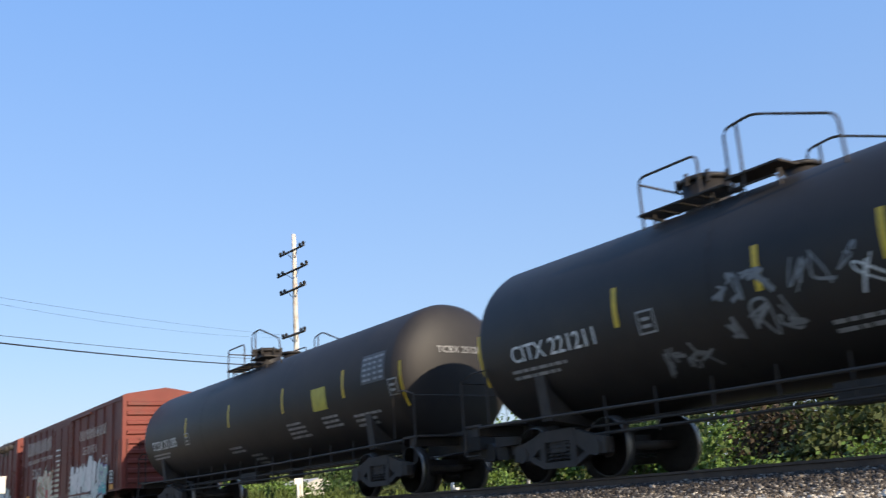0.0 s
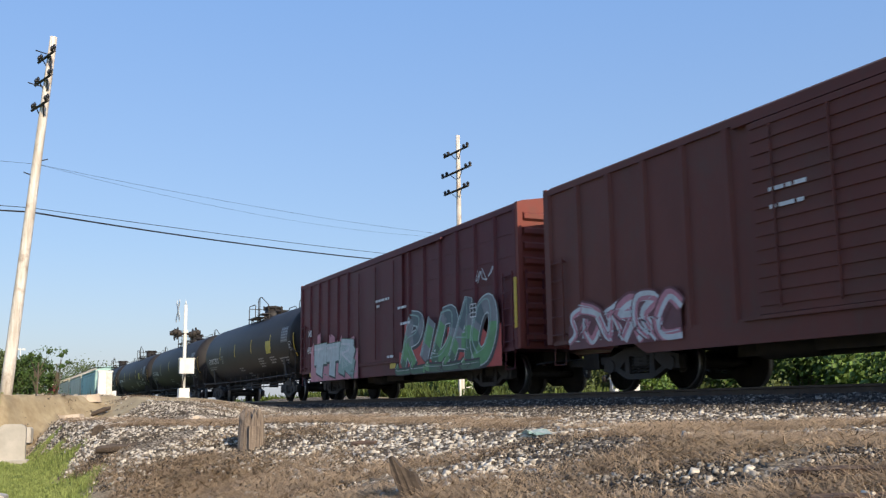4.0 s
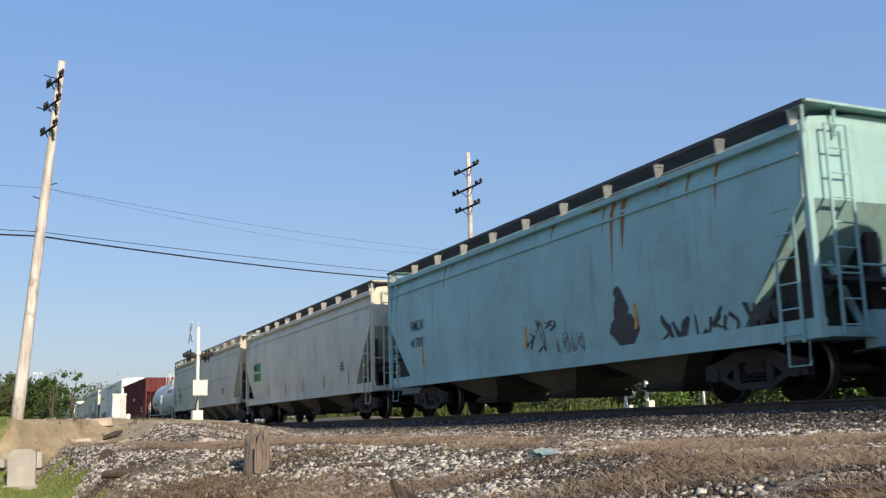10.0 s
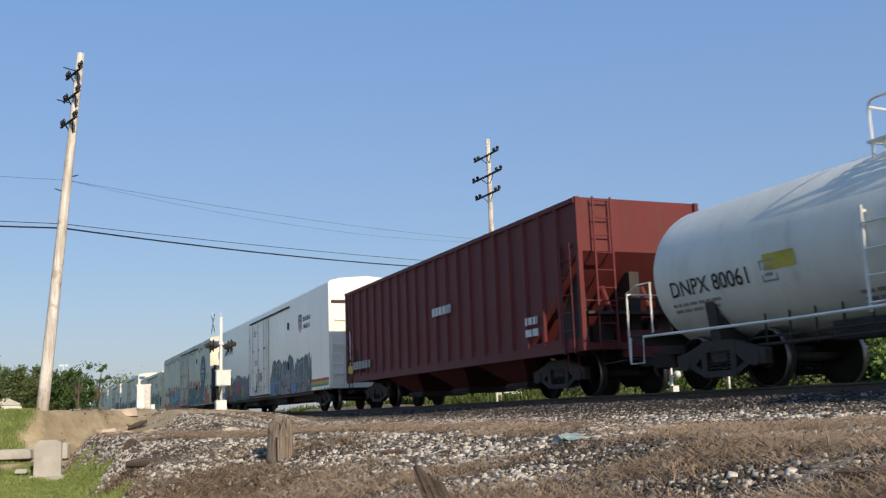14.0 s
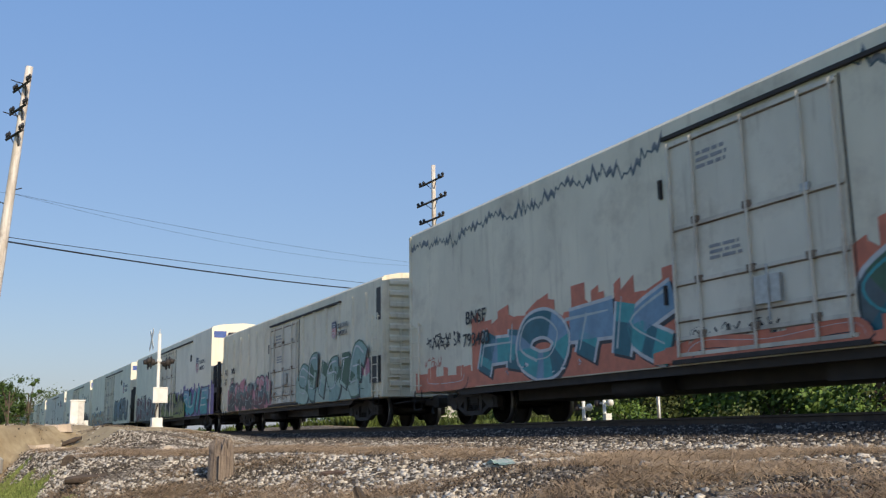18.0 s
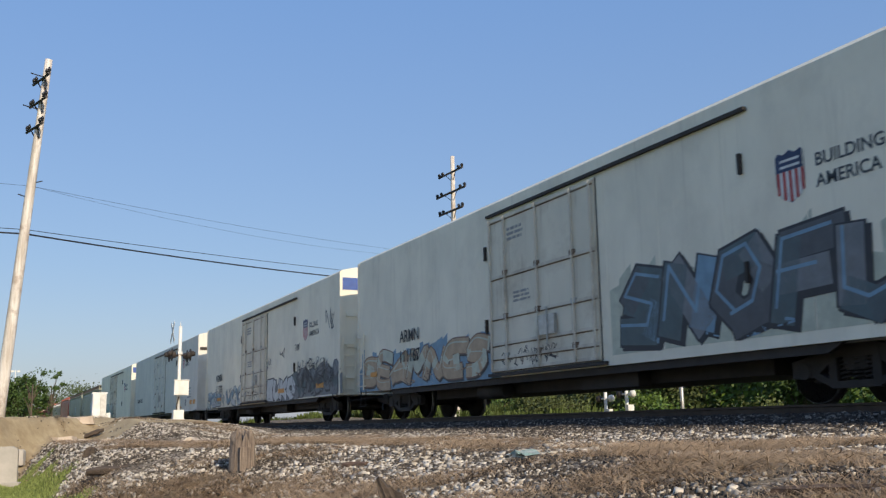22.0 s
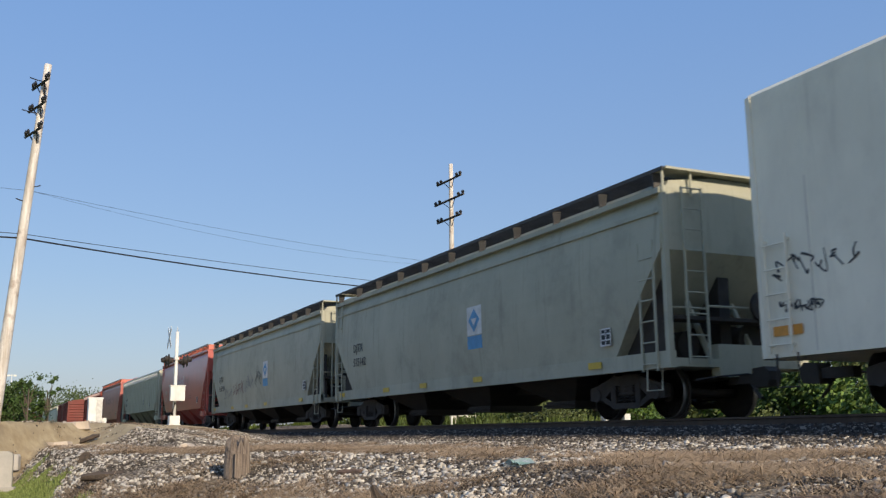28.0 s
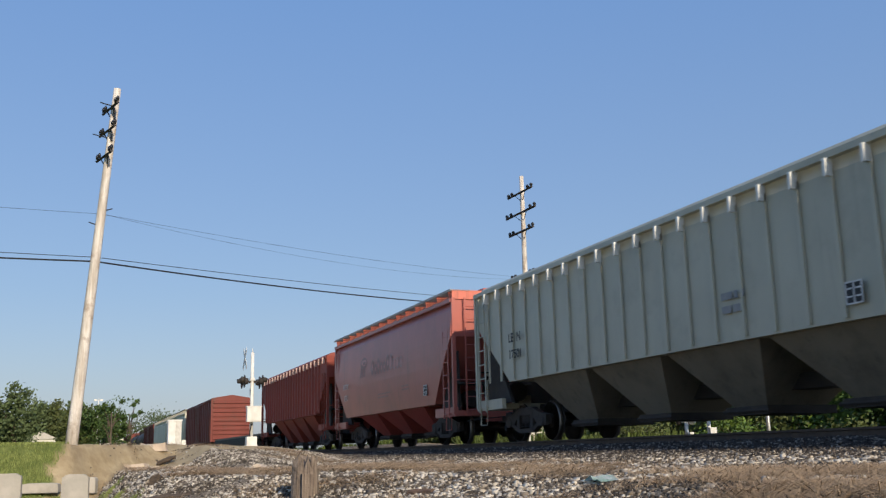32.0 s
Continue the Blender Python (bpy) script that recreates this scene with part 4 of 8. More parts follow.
    # hopper pockets
    z_top, span = zb + 0.05, 2 * (L - 2.9)
    for k in range(n_hop):
        x0 = -span / 2 + k * span / n_hop
        x1 = x0 + span / n_hop
        mid, hw = (x0 + x1) / 2, 0.42
        bm = bmesh.new()
        tops = [bm.verts.new(v) for v in ((x0 + 0.06, -W + 0.1, z_top), (x1 - 0.06, -W + 0.1, z_top), (x1 - 0.06, W - 0.1, z_top), (x0 + 0.06, W - 0.1, z_top))]
        bots = [bm.verts.new(v) for v in ((mid - hw, -0.62, 0.42), (mid + hw, -0.62, 0.42), (mid + hw, 0.62, 0.42), (mid - hw, 0.62, 0.42))]
        bm.faces.new(tops)
        bm.faces.new(bots[::-1])
        for i in range(4):
            j = (i + 1) % 4
            bm.faces.new((tops[i], bots[i], bots[j], tops[j]))
        p = part("hopper_pocket", bm, pockets, car)
        bm = bmesh.new()
        box(bm, mid - 0.55, mid + 0.55, -0.72, 0.72, 0.28, 0.42)
        tube(bm, [(mid - 0.6, -0.72, 0.34), (mid + 0.6, -0.72, 0.34)], 0.035, 6)
        part("outlet_gate", bm, STEEL_DARK, p)
    bm = bmesh.new()
    box(bm, -L + 0.5, L - 0.5, -0.25, 0.25, 0.66, 0.92)
    part("centre_sill", bm, STEEL_DARK, car)
    if ribs:
        post = shared("hopper_post_%s_%.2f_%.2f" % (paint.name, zb, top), lambda b: prism_post(b, zb + 0.02, top - 0.1), paint)
        for i in range(ribs):
            x = -L + 0.9 + i * (2 * L - 1.8) / (ribs - 1)
            if abs(x) > L - 1.2 and not open_top:
                continue
            for s in (-1, 1):
                put("side_post", post, car, "", (x, s * W, 0), (0, 0, 0 if s < 0 else 180))
    if walkway:
        zt = top + 0.28
        for s in (-1, 1):
            bm = bmesh.new()
            y0, y1 = s * 0.6, s * 1.52
            grating(bm, -L, L, y0, y1, zt)
            part("running_board", bm, GRATE_LIGHT if walkway == "light" else GRATE, car)
            brk = bracket or paint
            nb = 11
            sh = shared("board_bracket_%s_%.2f_%d" % (brk.name, top, s), lambda b: prism_x(b, s, top, zt), brk)
            for i in range(nb):
                put("board_bracket", sh, car, "", (-L + 0.3 + i * (2 * L - 0.6) / (nb - 1), 0, 0))
        for e in (-1, 1):
            bm = bmesh.new()
            box(bm, e * (L - 0.2) - 0.25, e * (L - 0.2) + 0.25, -1.5, 1.5, zt, zt + 0.04)
            for y in (-1.5, -0.9, 0.9, 1.5):
                tube(bm, [(e * (L - 0.05), y, top - 0.15), (e * (L - 0.05), y, zt)], 0.025, 6)
            part("crossover_board", bm, paint, car)
    if not open_top:
        for i in range(8):
            bm = bmesh.new()
            x = -L + 1.3 + i * (2 * L - 2.6) / 7
            box(bm, x - 0.75, x + 0.75, -0.32, 0.32, top + 0.27, top + 0.4)
            part("hatch", bm, roof, car)
    add_running_gear(car, L, 1.95)
    return car, L, surf


def grating(bm, x0, x1, y0, y1, z):
    """An open steel grating: thin bearing bars along it, thinner cross bars, a rim on the outer side."""
    n = int((x1 - x0) / 0.12)
    for i in range(n):
        x = x0 + 0.05 + i * (x1 - x0 - 0.1) / n
        box(bm, x, x + 0.012, min(y0, y1), max(y0, y1), z + 0.018, z + 0.034)
    for j in range(19):
        y = y0 + (y1 - y0) * j / 18
        box(bm, x0, x1, y - 0.005, y + 0.005, z + 0.004, z + 0.036)
    box(bm, x0, x1, y1 - 0.01, y1 + 0.01, z - 0.02, z + 0.045)


def prism_x(bm, s, top, zt, inner=1.32):
    pts = [(s * 1.49, top - 0.1), (s * 1.53, zt), (s * inner, zt), (s * 1.36, top + 0.02)]
    a, b = [bm.verts.new((-0.015, y, z)) for y, z in pts], [bm.verts.new((0.015, y, z)) for y, z in pts]
    bm.faces.new(a)
    bm.faces.new(b[::-1])
    for i in range(4):
        j = (i + 1) % 4
        bm.faces.new((a[i], b[i], b[j], a[j]))


# --- refrigerator cars ---
REEFER = car_paint("reefer_white", (0.9, 0.84, 0.68), 0.45, 0.22, 0.25, (0.42, 0.36, 0.28))
REEFER_OLD = car_paint("reefer_grey_white", (0.83, 0.76, 0.59), 0.5, 0.45, 0.4, (0.33, 0.26, 0.19))
REEFER_NEW = material("reefer_clean_white", (0.93, 0.91, 0.81), (0.9, 0.87, 0.76), 0.7, 0.3, 0.0, (1, 1, 0.5), 0.03, 9.0, 0.06, (0.5, 0.46, 0.4), 0.7, 0.55, 0.0, False, 0.08)
REEFER_DULL = car_paint("reefer_dull_white", (0.74, 0.71, 0.63), 0.5, 0.2, 0.3, (0.45, 0.4, 0.33))
CLEAN = (REEFER_NEW, REEFER_DULL)
DOOR_PAINT = car_paint("reefer_door_white", (0.8, 0.74, 0.6), 0.5, 0.45, 0.6, (0.3, 0.22, 0.14))
DOOR_BAR = car_paint("reefer_door_bar", (0.74, 0.68, 0.56), 0.5, 0.6, 0.5, (0.14, 0.09, 0.055))
RUST_LINE = material("rusty_seam", (0.13, 0.08, 0.05), (0.3, 0.24, 0.18), 2.5, 0.9)
GRILLE = material("unit_grille", (0.02, 0.02, 0.022), (0.035, 0.033, 0.03), 5, 0.6)


def reefer(u0, u1, label, paint, top=4.69, door_at=(-2.6, 1.35), old=False, unit=None, blue_band=False, dirty_low=True):
    """A smooth insulated car. door_at: the plug door's span in metres from the middle. unit: a cooling unit on the front end."""
    L = (u1 - u0) / 2
    car = thing("refrigerator_car", label, "refrigerator car", "freight cars of the train")
    W, zs = 1.5, 0.8
    bm = bmesh.new()
    loft(bm, [(W, zs, L), (W, top - 0.05, L), (W - 0.06, top + 0.02, L), (W - 0.5, top + 0.12, L), (0.02, top + 0.2, L)], 0, 0)
    part("body", bm, paint, car)
    for s in (-1, 1):
        bm = bmesh.new()
        prism_y(bm, [(-L + 0.05, zs), (-L + 2.3, zs), (-L + 2.6, zs - 0.14), (L - 2.6, zs - 0.14), (L - 2.3, zs), (L - 0.05, zs), (L - 0.05, zs + 0.1), (-L + 0.05, zs + 0.1)], s * (W - 0.12) - 0.06, s * (W - 0.12) + 0.015)
        part("side_sill", bm, STEEL_DARK, car)
        for e in (-1, 1):
            bm = bmesh.new()
            box(bm, e * (L - 0.03) - 0.05, e * (L - 0.03) + 0.05, s * (W - 0.02) - 0.04, s * (W - 0.02) + 0.04, zs, top - 0.05)
            part("corner_post", bm, paint, car)
    d0, d1 = door_at
    bm = bmesh.new()
    box(bm, d0, d1, -W - 0.035, -W + 0.01, zs + 0.12, top - 0.42)
    door = part("plug_door", bm, paint if paint in CLEAN else DOOR_PAINT, car, "insulated plug door with locking bars")
    dw = d1 - d0
    for f in (0.02, 0.18, 0.5, 0.82, 0.98):
        x = d0 + dw * f
        bm = bmesh.new()
        tube(bm, [(x, -W - 0.085, zs + 0.14), (x, -W - 0.085, top - 0.44)], 0.028, 6)
        part("locking_bar", bm, WHITE_METAL if paint in CLEAN else DOOR_BAR, door)
    for z in (zs + 0.16, zs + 0.42, zs + 0.72, zs + 1.3, zs + 2.2, top - 0.47):
        bm = bmesh.new()
        box(bm, d0, d1, -W - 0.065, -W - 0.03, z - 0.03, z + 0.03)
        part("door_rib", bm, paint if paint in CLEAN else DOOR_BAR, door)
        if paint not in CLEAN:
            # dark strip under each rib: rust, plus the rib's shadow painted in
            bm = bmesh.new()
            box(bm, d0 + 0.03, d1 - 0.03, -W - 0.045, -W - 0.03, z - 0.055, z - 0.033)
            part("rusty_seam", bm, RUST_LINE, door)
    jot = random.Random(int(u0))
    for f in (0.18, 0.5, 0.82):
        for z in (zs + 0.45, zs + 1.3, zs + 2.25):
            bm = bmesh.new()
            x = d0 + dw * f
            box(bm, x - 0.07, x + 0.07, -W - 0.1, -W - 0.04, z - 0.05, z + 0.06)
            part("rod_guide", bm, RUST_LINE if jot.random() < 0.6 else SILVER, door)
    if paint is not REEFER_DULL:
        tag(door, d0 + dw * 0.1, zs + 0.2, dw * 0.55, 0.4, -W - 0.03, "grey" if paint in CLEAN else "dark", int(u0), None, 0.03)
    for x in (d0 - 0.035, d1 + 0.035):
        bm = bmesh.new()
        box(bm, x - 0.012, x + 0.012, -W - 0.012, -W + 0.01, zs + 0.1, top - 0.4)
        part("door_gasket", bm, GRILLE, car)
    bm = bmesh.new()
    box(bm, d0 - 0.1, d1 + 4.1, -W - 0.07, -W + 0.01, top - 0.345, top - 0.285)
    box(bm, d0 - 0.1, d1 + 0.2, -W - 0.09, -W + 0.01, zs + 0.02, zs + 0.09)
    part("door_track", bm, STEEL_DARK, car)
    for x in (d0 - 0.22, d1 + 3.9):
        for z in (zs + 1.0, top - 1.3):
            bm = bmesh.new()
            box(bm, x - 0.03, x + 0.03, -W - 0.06, -W, z, z + 0.32)
            part("door_stop", bm, STEEL_DARK, car)
    bm = bmesh.new()
    box(bm, d0 + dw * 0.52, d0 + dw * 0.66, -W - 0.12, -W - 0.05, zs + 0.75, zs + 1.15)
    tube(bm, [(d0 + dw * 0.6, -W - 0.13, zs + 0.5), (d0 + dw * 0.6, -W - 0.13, zs + 1.3)], 0.022, 6)
    part("door_latch", bm, SILVER, door)
    bars(car, d0 + dw * 0.2, top - 0.8, 0.8, 3, -W - 0.035, flat_color("stencil_grey", (0.3, 0.3, 0.3)), 0.06, 0.05, 4)
    bars(car, d0 + dw * 0.25, zs + 1.75, 0.7, 3, -W - 0.035, flat_color("stencil_grey", (0.3, 0.3, 0.3)), 0.05, 0.04, 5)
    seams = shared("reefer_seam_%s_%.2f" % (paint.name, top), lambda b: box(b, -0.015, 0.015, -0.004, 0.002, zs + 0.05, top - 0.15), paint)
    if old:
        post = shared("reefer_post_%s_%.2f" % (paint.name, top), lambda b: prism_post(b, zs + 0.2, top - 0.3), paint)
        for f in (-0.93, -0.8, -0.67, -0.54, -0.41, -0.28, 0.23, 0.36, 0.49, 0.62, 0.75, 0.87):
            put("side_post", post, car, "", (f * L, -W, 0))
    else:
        for f in (-0.9, -0.76, -0.62, -0.48, -0.34, 0.27, 0.42, 0.58, 0.74, 0.9):
            put("panel_seam", seams, car, "", (f * L, -W, 0))
    for s in (-1, 1):
        if old or s < 0:
            ladder(car, s * (L - 0.4), zs + 0.05, zs + 1.75 if not old else zs + 2.3, -W + 0.0, paint, 0.42)
        stirrup(car, s * (L - 0.45), zs, -W - 0.01, STEEL_DARK)
        end_ladder(car, s * L, -1.2 * s, zs + 0.05, zs + 1.9, paint, s)
    bm = bmesh.new()
    box(bm, -L + 0.8, L - 0.8, -0.3, 0.3, 0.66, 0.84)
    box(bm, -L + 4.2, L - 4.2, -0.85, 0.85, 0.46, 0.8)
    part("underframe", bm, STEEL_DARK, car)
    for k in range(-4, 5):
        put("cross_bearer", shared("reefer_bearer", lambda b: box(b, -0.06, 0.06, -1.35, 1.35, 0.72, 0.82), STEEL_DARK), car, "", (k * L * 0.18, 0, 0))
    bm = bmesh.new()
    box(bm, L * 0.12, L * 0.3, -1.15, -0.87, 0.42, 0.72)
    part("battery_box", bm, STEEL_DARK, car)
    bm = bmesh.new()
    tube(bm, [(-L * 0.3, -1.05, 0.55), (-L * 0.18, -1.05, 0.55)], 0.17, 12)
    part("air_tank", bm, STEEL_DARK, car)
    if unit:
        bm = bmesh.new()
        z0, z1 = 2.45, 4.5
        # rounded white lower cowl
        prism = [(0.0, z0 + 0.1), (0.3, z0), (0.52, z0 + 0.12), (0.62, z0 + 0.5), (0.6, 3.4), (0.5, z1 - 0.3), (0.0, z1 - 0.3)]
        a, b = [bm.verts.new((L + x, -0.78, z)) for x, z in prism], [bm.verts.new((L + x, 1.05, z)) for x, z in prism]
        bm.faces.new(a)
        bm.faces.new(b[::-1])
        for i in range(len(prism)):
            j = (i + 1) % len(prism)
            bm.faces.new((a[i], b[i], b[j], a[j]))
        bmesh.ops.bevel(bm, geom=bm.edges[:], offset=0.07, segments=3, affect="EDGES")
        un = part("cooling_unit", bm, REEFER_NEW, car, "white rounded cooling unit on the car's end")
        bm = bmesh.new()
        prism = [(0.1, z1), (0.1, z1 - 0.28), (0.36, z1 - 0.34), (0.5, 3.46), (0.68, 3.4), (0.72, 3.55), (0.6, z1 - 0.1), (0.5, z1)]
        a, b = [bm.verts.new((L + x, -0.8, z)) for x, z in prism], [bm.verts.new((L + x, 1.07, z)) for x, z in prism]
        bm.faces.new(a)
        bm.faces.new(b[::-1])
        for i in range(len(prism)):
            j = (i + 1) % len(prism)
            bm.faces.new((a[i], b[i], b[j], a[j]))
        part("shroud", bm, material("unit_shroud_brown", (0.06, 0.045, 0.036), None, 4, 0.6), un, "dark brown plastic shroud")
        for k in range(9):
            bm = bmesh.new()
            zz = 3.56 + k * 0.09
            xx = 0.735 - (zz - 3.55) * 0.14
            box(bm, L + xx - 0.02, L + xx + 0.015, -0.55, 0.9, zz, zz + 0.04)
            part("grille_slat", bm, GRILLE, un)
        bm = bmesh.new()
        tube(bm, [(L + 0.3, -0.8, 3.75), (L + 0.3, -0.79, 3.75)], 0.11, 12)
        part("side_port", bm, GRILLE, un)
        bm = bmesh.new()
        box(bm, L + 0.004, L + 0.012, -1.42, -0.85, top - 0.5, top - 0.2)
        part("end_label", bm, flat_color("band_blue", (0.04, 0.1, 0.36)), car, "blue printed label on the end wall")
        bm = bmesh.new()
        box(bm, L, L + 1.25, -1.4, 1.4, 0.86, 0.96)
        part("end_deck", bm, STEEL_DARK, car)
        bm = bmesh.new()
        box(bm, L + 0.02, L + 0.75, -1.0, 1.0, 0.97, 1.72)
        part("fuel_box", bm, STEEL_DARK, car)
        bm = bmesh.new()
        box(bm, L + 0.02, L + 0.5, -0.6, 0.9, 1.95, 2.4)
        part("engine_box", bm, STEEL_DARK, car)
        for y in (-1.4, 1.4):
            for x, z in ((0.35, 2.95), (1.1, 3.1)):
                bm = bmesh.new()
                tube(bm, [(L + x, y, 0.9), (L + x, y, z)], 0.085, 8)
                part("guard_post", bm, STEEL_DARK, car)
        bm = bmesh.new()
        box(bm, L + 0.02, L + 1.16, -1.5, 1.5, 1.74, 1.96)
        part("guard_beam", bm, STEEL_DARK, car)
        for z in (2.5, 3.0):
            bm = bmesh.new()
            tube(bm, [(L + 0.35, -1.4, z - 0.05), (L + 1.1, -1.4, z), (L + 1.1, 1.4, z), (L + 0.35, 1.4, z - 0.05)], 0.028, 6)
            part("guard_rail", bm, STEEL_DARK, car)
    else:
        bm = bmesh.new()
        for k in range(3):
            box(bm, L, L + 0.05, -1.3, 1.3, zs + 0.5 + k * 1.0, zs + 0.62 + k * 1.0)
        part("end_brace", bm, paint, car)
    if old:
        for e in (-1, 1):
            for k in range(10):
                bm = bmesh.new()
                z = zs + 0.35 + k * 0.31
                pr = [(0, -0.1), (0.07, -0.05), (0.07, 0.05), (0, 0.1)]
                a, b = [bm.verts.new((e * (L + q), -1.3, z + w)) for q, w in pr], [bm.verts.new((e * (L + q), 1.3, z + w)) for q, w in pr]
                for i in range(3):
                    bm.faces.new((a[i], b[i], b[i + 1], a[i + 1]))
                bm.faces.new(a)
                bm.faces.new(b)
                part("end_corrugation", bm, paint, car)
    if blue_band:
        bm = bmesh.new()
        box(bm, L + 0.004, L + 0.012, -1.42, 1.42, top - 0.62, top - 0.22)
        part("end_band", bm, flat_color("band_blue", (0.04, 0.1, 0.36)), car, "blue painted band across the end")
    add_running_gear(car, L, 2.5)
    return car, L, -W


# ---- ground, road, track ----
def profile(y):
    """Height across the track bank, on the camera's side and beyond the rails."""
    return np.interp(y, [-40, -11.0, -10.0, -8.5, -6.5, -3.6, -2.5, -1.9, -1.6, 1.6, 2.2, 3.6, 6, 14, 60], [-1.5, -1.5, -1.42, -1.0, -0.56, -0.44, -0.33, -0.2, -0.16, -0.16, -0.25, -0.55, -0.75, -0.8, -0.6])


def bank_shift(x, y):
    return np.interp(x, [-29, -22.6, -16.6, -12, 0], [5.0, 4.2, 2.4, 0.0, 0.0]) * np.clip((-y - 5.0) / 3.0, 0, 1) * np.clip((y + 11.1) / 1.3, 0, 1)


def crest_x(y):
    """Where the dirt shoulder of the road, which crosses the track at a slant, has its edge."""
    return np.interp(y, [-60, -11.4, -3.6, 60], [-27.6, -28.2, -44.0, -44.0])


def ground_z(x, y):
    """The height of the ground: the bank, which widens towards the road, and the road's own low dam."""
    x, y = np.asarray(x, float), np.asarray(y, float)
    shift = bank_shift(x, y)
    z = profile(np.minimum(y + shift, np.where(y < -5, -5, 99)))
    d = x - crest_x(y)
    gentle = np.interp(d, [0, 4, 8, 12, 16, 24, 32], [0.24, 0.13, -0.04, -0.28, -0.6, -1.1, -1.6])
    steep = np.interp(d, [0, 0.8, 1.7, 3.2, 6], [0.22, -0.4, -0.98, -1.32, -1.6])
    road = gentle + (steep - gentle) * np.clip((-y - 7.6) / 2.2, 0, 1)
    far = np.clip((-x - 56.0) / 10.0, 0, 1)
    road = road - far * np.where(np.abs(y) < 7, 0.45, 0.7)
    near_rail = np.clip((np.abs(y) - 1.7) / 1.6, 0, 1)
    mix = np.maximum(z, road)
    z = z + (mix - z) * near_rail
    return z


def wobble(x, y, s, seed):
    return noise.noise(Vector((x * s, y * s, seed)))


def ground_material():
    m = bpy.data.materials.new("bank_earth_and_grass")
    m.use_nodes = True
    n, l = m.node_tree.nodes, m.node_tree.links
    b = n["Principled BSDF"]
    b.inputs["Roughness"].default_value = 0.95
    b.inputs["Specular IOR Level"].default_value = 0.1
    at = n.new("ShaderNodeAttribute")
    at.attribute_name = "cover"
    sep = n.new("ShaderNodeSeparateColor")
    l.new(at.outputs["Color"], sep.inputs[0])
    co = n.new("ShaderNodeTexCoord")

    def tone(a, c, sc, det=6):
        t = n.new("ShaderNodeTexNoise")
        t.inputs["Scale"].default_value, t.inputs["Detail"].default_value, t.inputs["Roughness"].default_value = sc, det, 0.65
        l.new(co.outputs["Object"], t.inputs["Vector"])
        r = n.new("ShaderNodeMapRange")
        r.inputs["From Min"].default_value, r.inputs["From Max"].default_value = 0.36, 0.64
        l.new(t.outputs["Fac"], r.inputs["Value"])
        x = n.new("ShaderNodeMix")
        x.data_type = "RGBA"
        l.new(r.outputs["Result"], x.inputs["Factor"])
        s = [i for i in x.inputs if i.type == "RGBA"]
        s[0].default_value, s[1].default_value = (*a, 1), (*c, 1)
        return [o for o in x.outputs if o.type == "RGBA"][0]

    def blend(f, a, c):
        x = n.new("ShaderNodeMix")
        x.data_type = "RGBA"
        l.new(f, x.inputs["Factor"])
        s = [i for i in x.inputs if i.type == "RGBA"]
        l.new(a, s[0])
        l.new(c, s[1])
        return [o for o in x.outputs if o.type == "RGBA"][0]

    earth = tone((0.5, 0.4, 0.245), (0.36, 0.275, 0.16), 2.2)
    cell = n.new("ShaderNodeTexVoronoi")
    cell.inputs["Scale"].default_value = 34
    l.new(co.outputs["Object"], cell.inputs["Vector"])
    grey = n.new("ShaderNodeSeparateColor")
    l.new(cell.outputs["Color"], grey.inputs[0])
    power = n.new("ShaderNodeMath")
    power.operation = "POWER"
    power.inputs[1].default_value = 2.2
    l.new(grey.outputs[0], power.inputs[0])
    gravel = blend(power.outputs[0], tone((0.1, 0.082, 0.063), (0.05, 0.042, 0.034), 9), tone((0.5, 0.43, 0.34), (0.3, 0.25, 0.2), 12))
    straw = tone((0.24, 0.175, 0.115), (0.13, 0.095, 0.065), 7)
    green = tone((0.17, 0.2, 0.063), (0.1, 0.13, 0.038), 5)
    c = blend(sep.outputs[0], earth, gravel)
    c = blend(sep.outputs[1], c, straw)
    c = blend(sep.outputs[2], c, green)
    # the train's shadow on the ballast, painted into the ground colour
    c = blend(at.outputs["Alpha"], c, tone((0.07, 0.058, 0.048), (0.04, 0.034, 0.029), 14))
    l.new(c, b.inputs["Base Color"])
    t = n.new("ShaderNodeTexNoise")
    t.inputs["Scale"].default_value, t.inputs["Detail"].default_value = 24, 5
    l.new(co.outputs["Object"], t.inputs["Vector"])
    bp = n.new("ShaderNodeBump")
    bp.inputs["Strength"].default_value, bp.inputs["Distance"].default_value = 0.7, 0.05
    l.new(t.outputs["Fac"], bp.inputs["Height"])
    l.new(bp.outputs[0], b.inputs["Normal"])
    return m


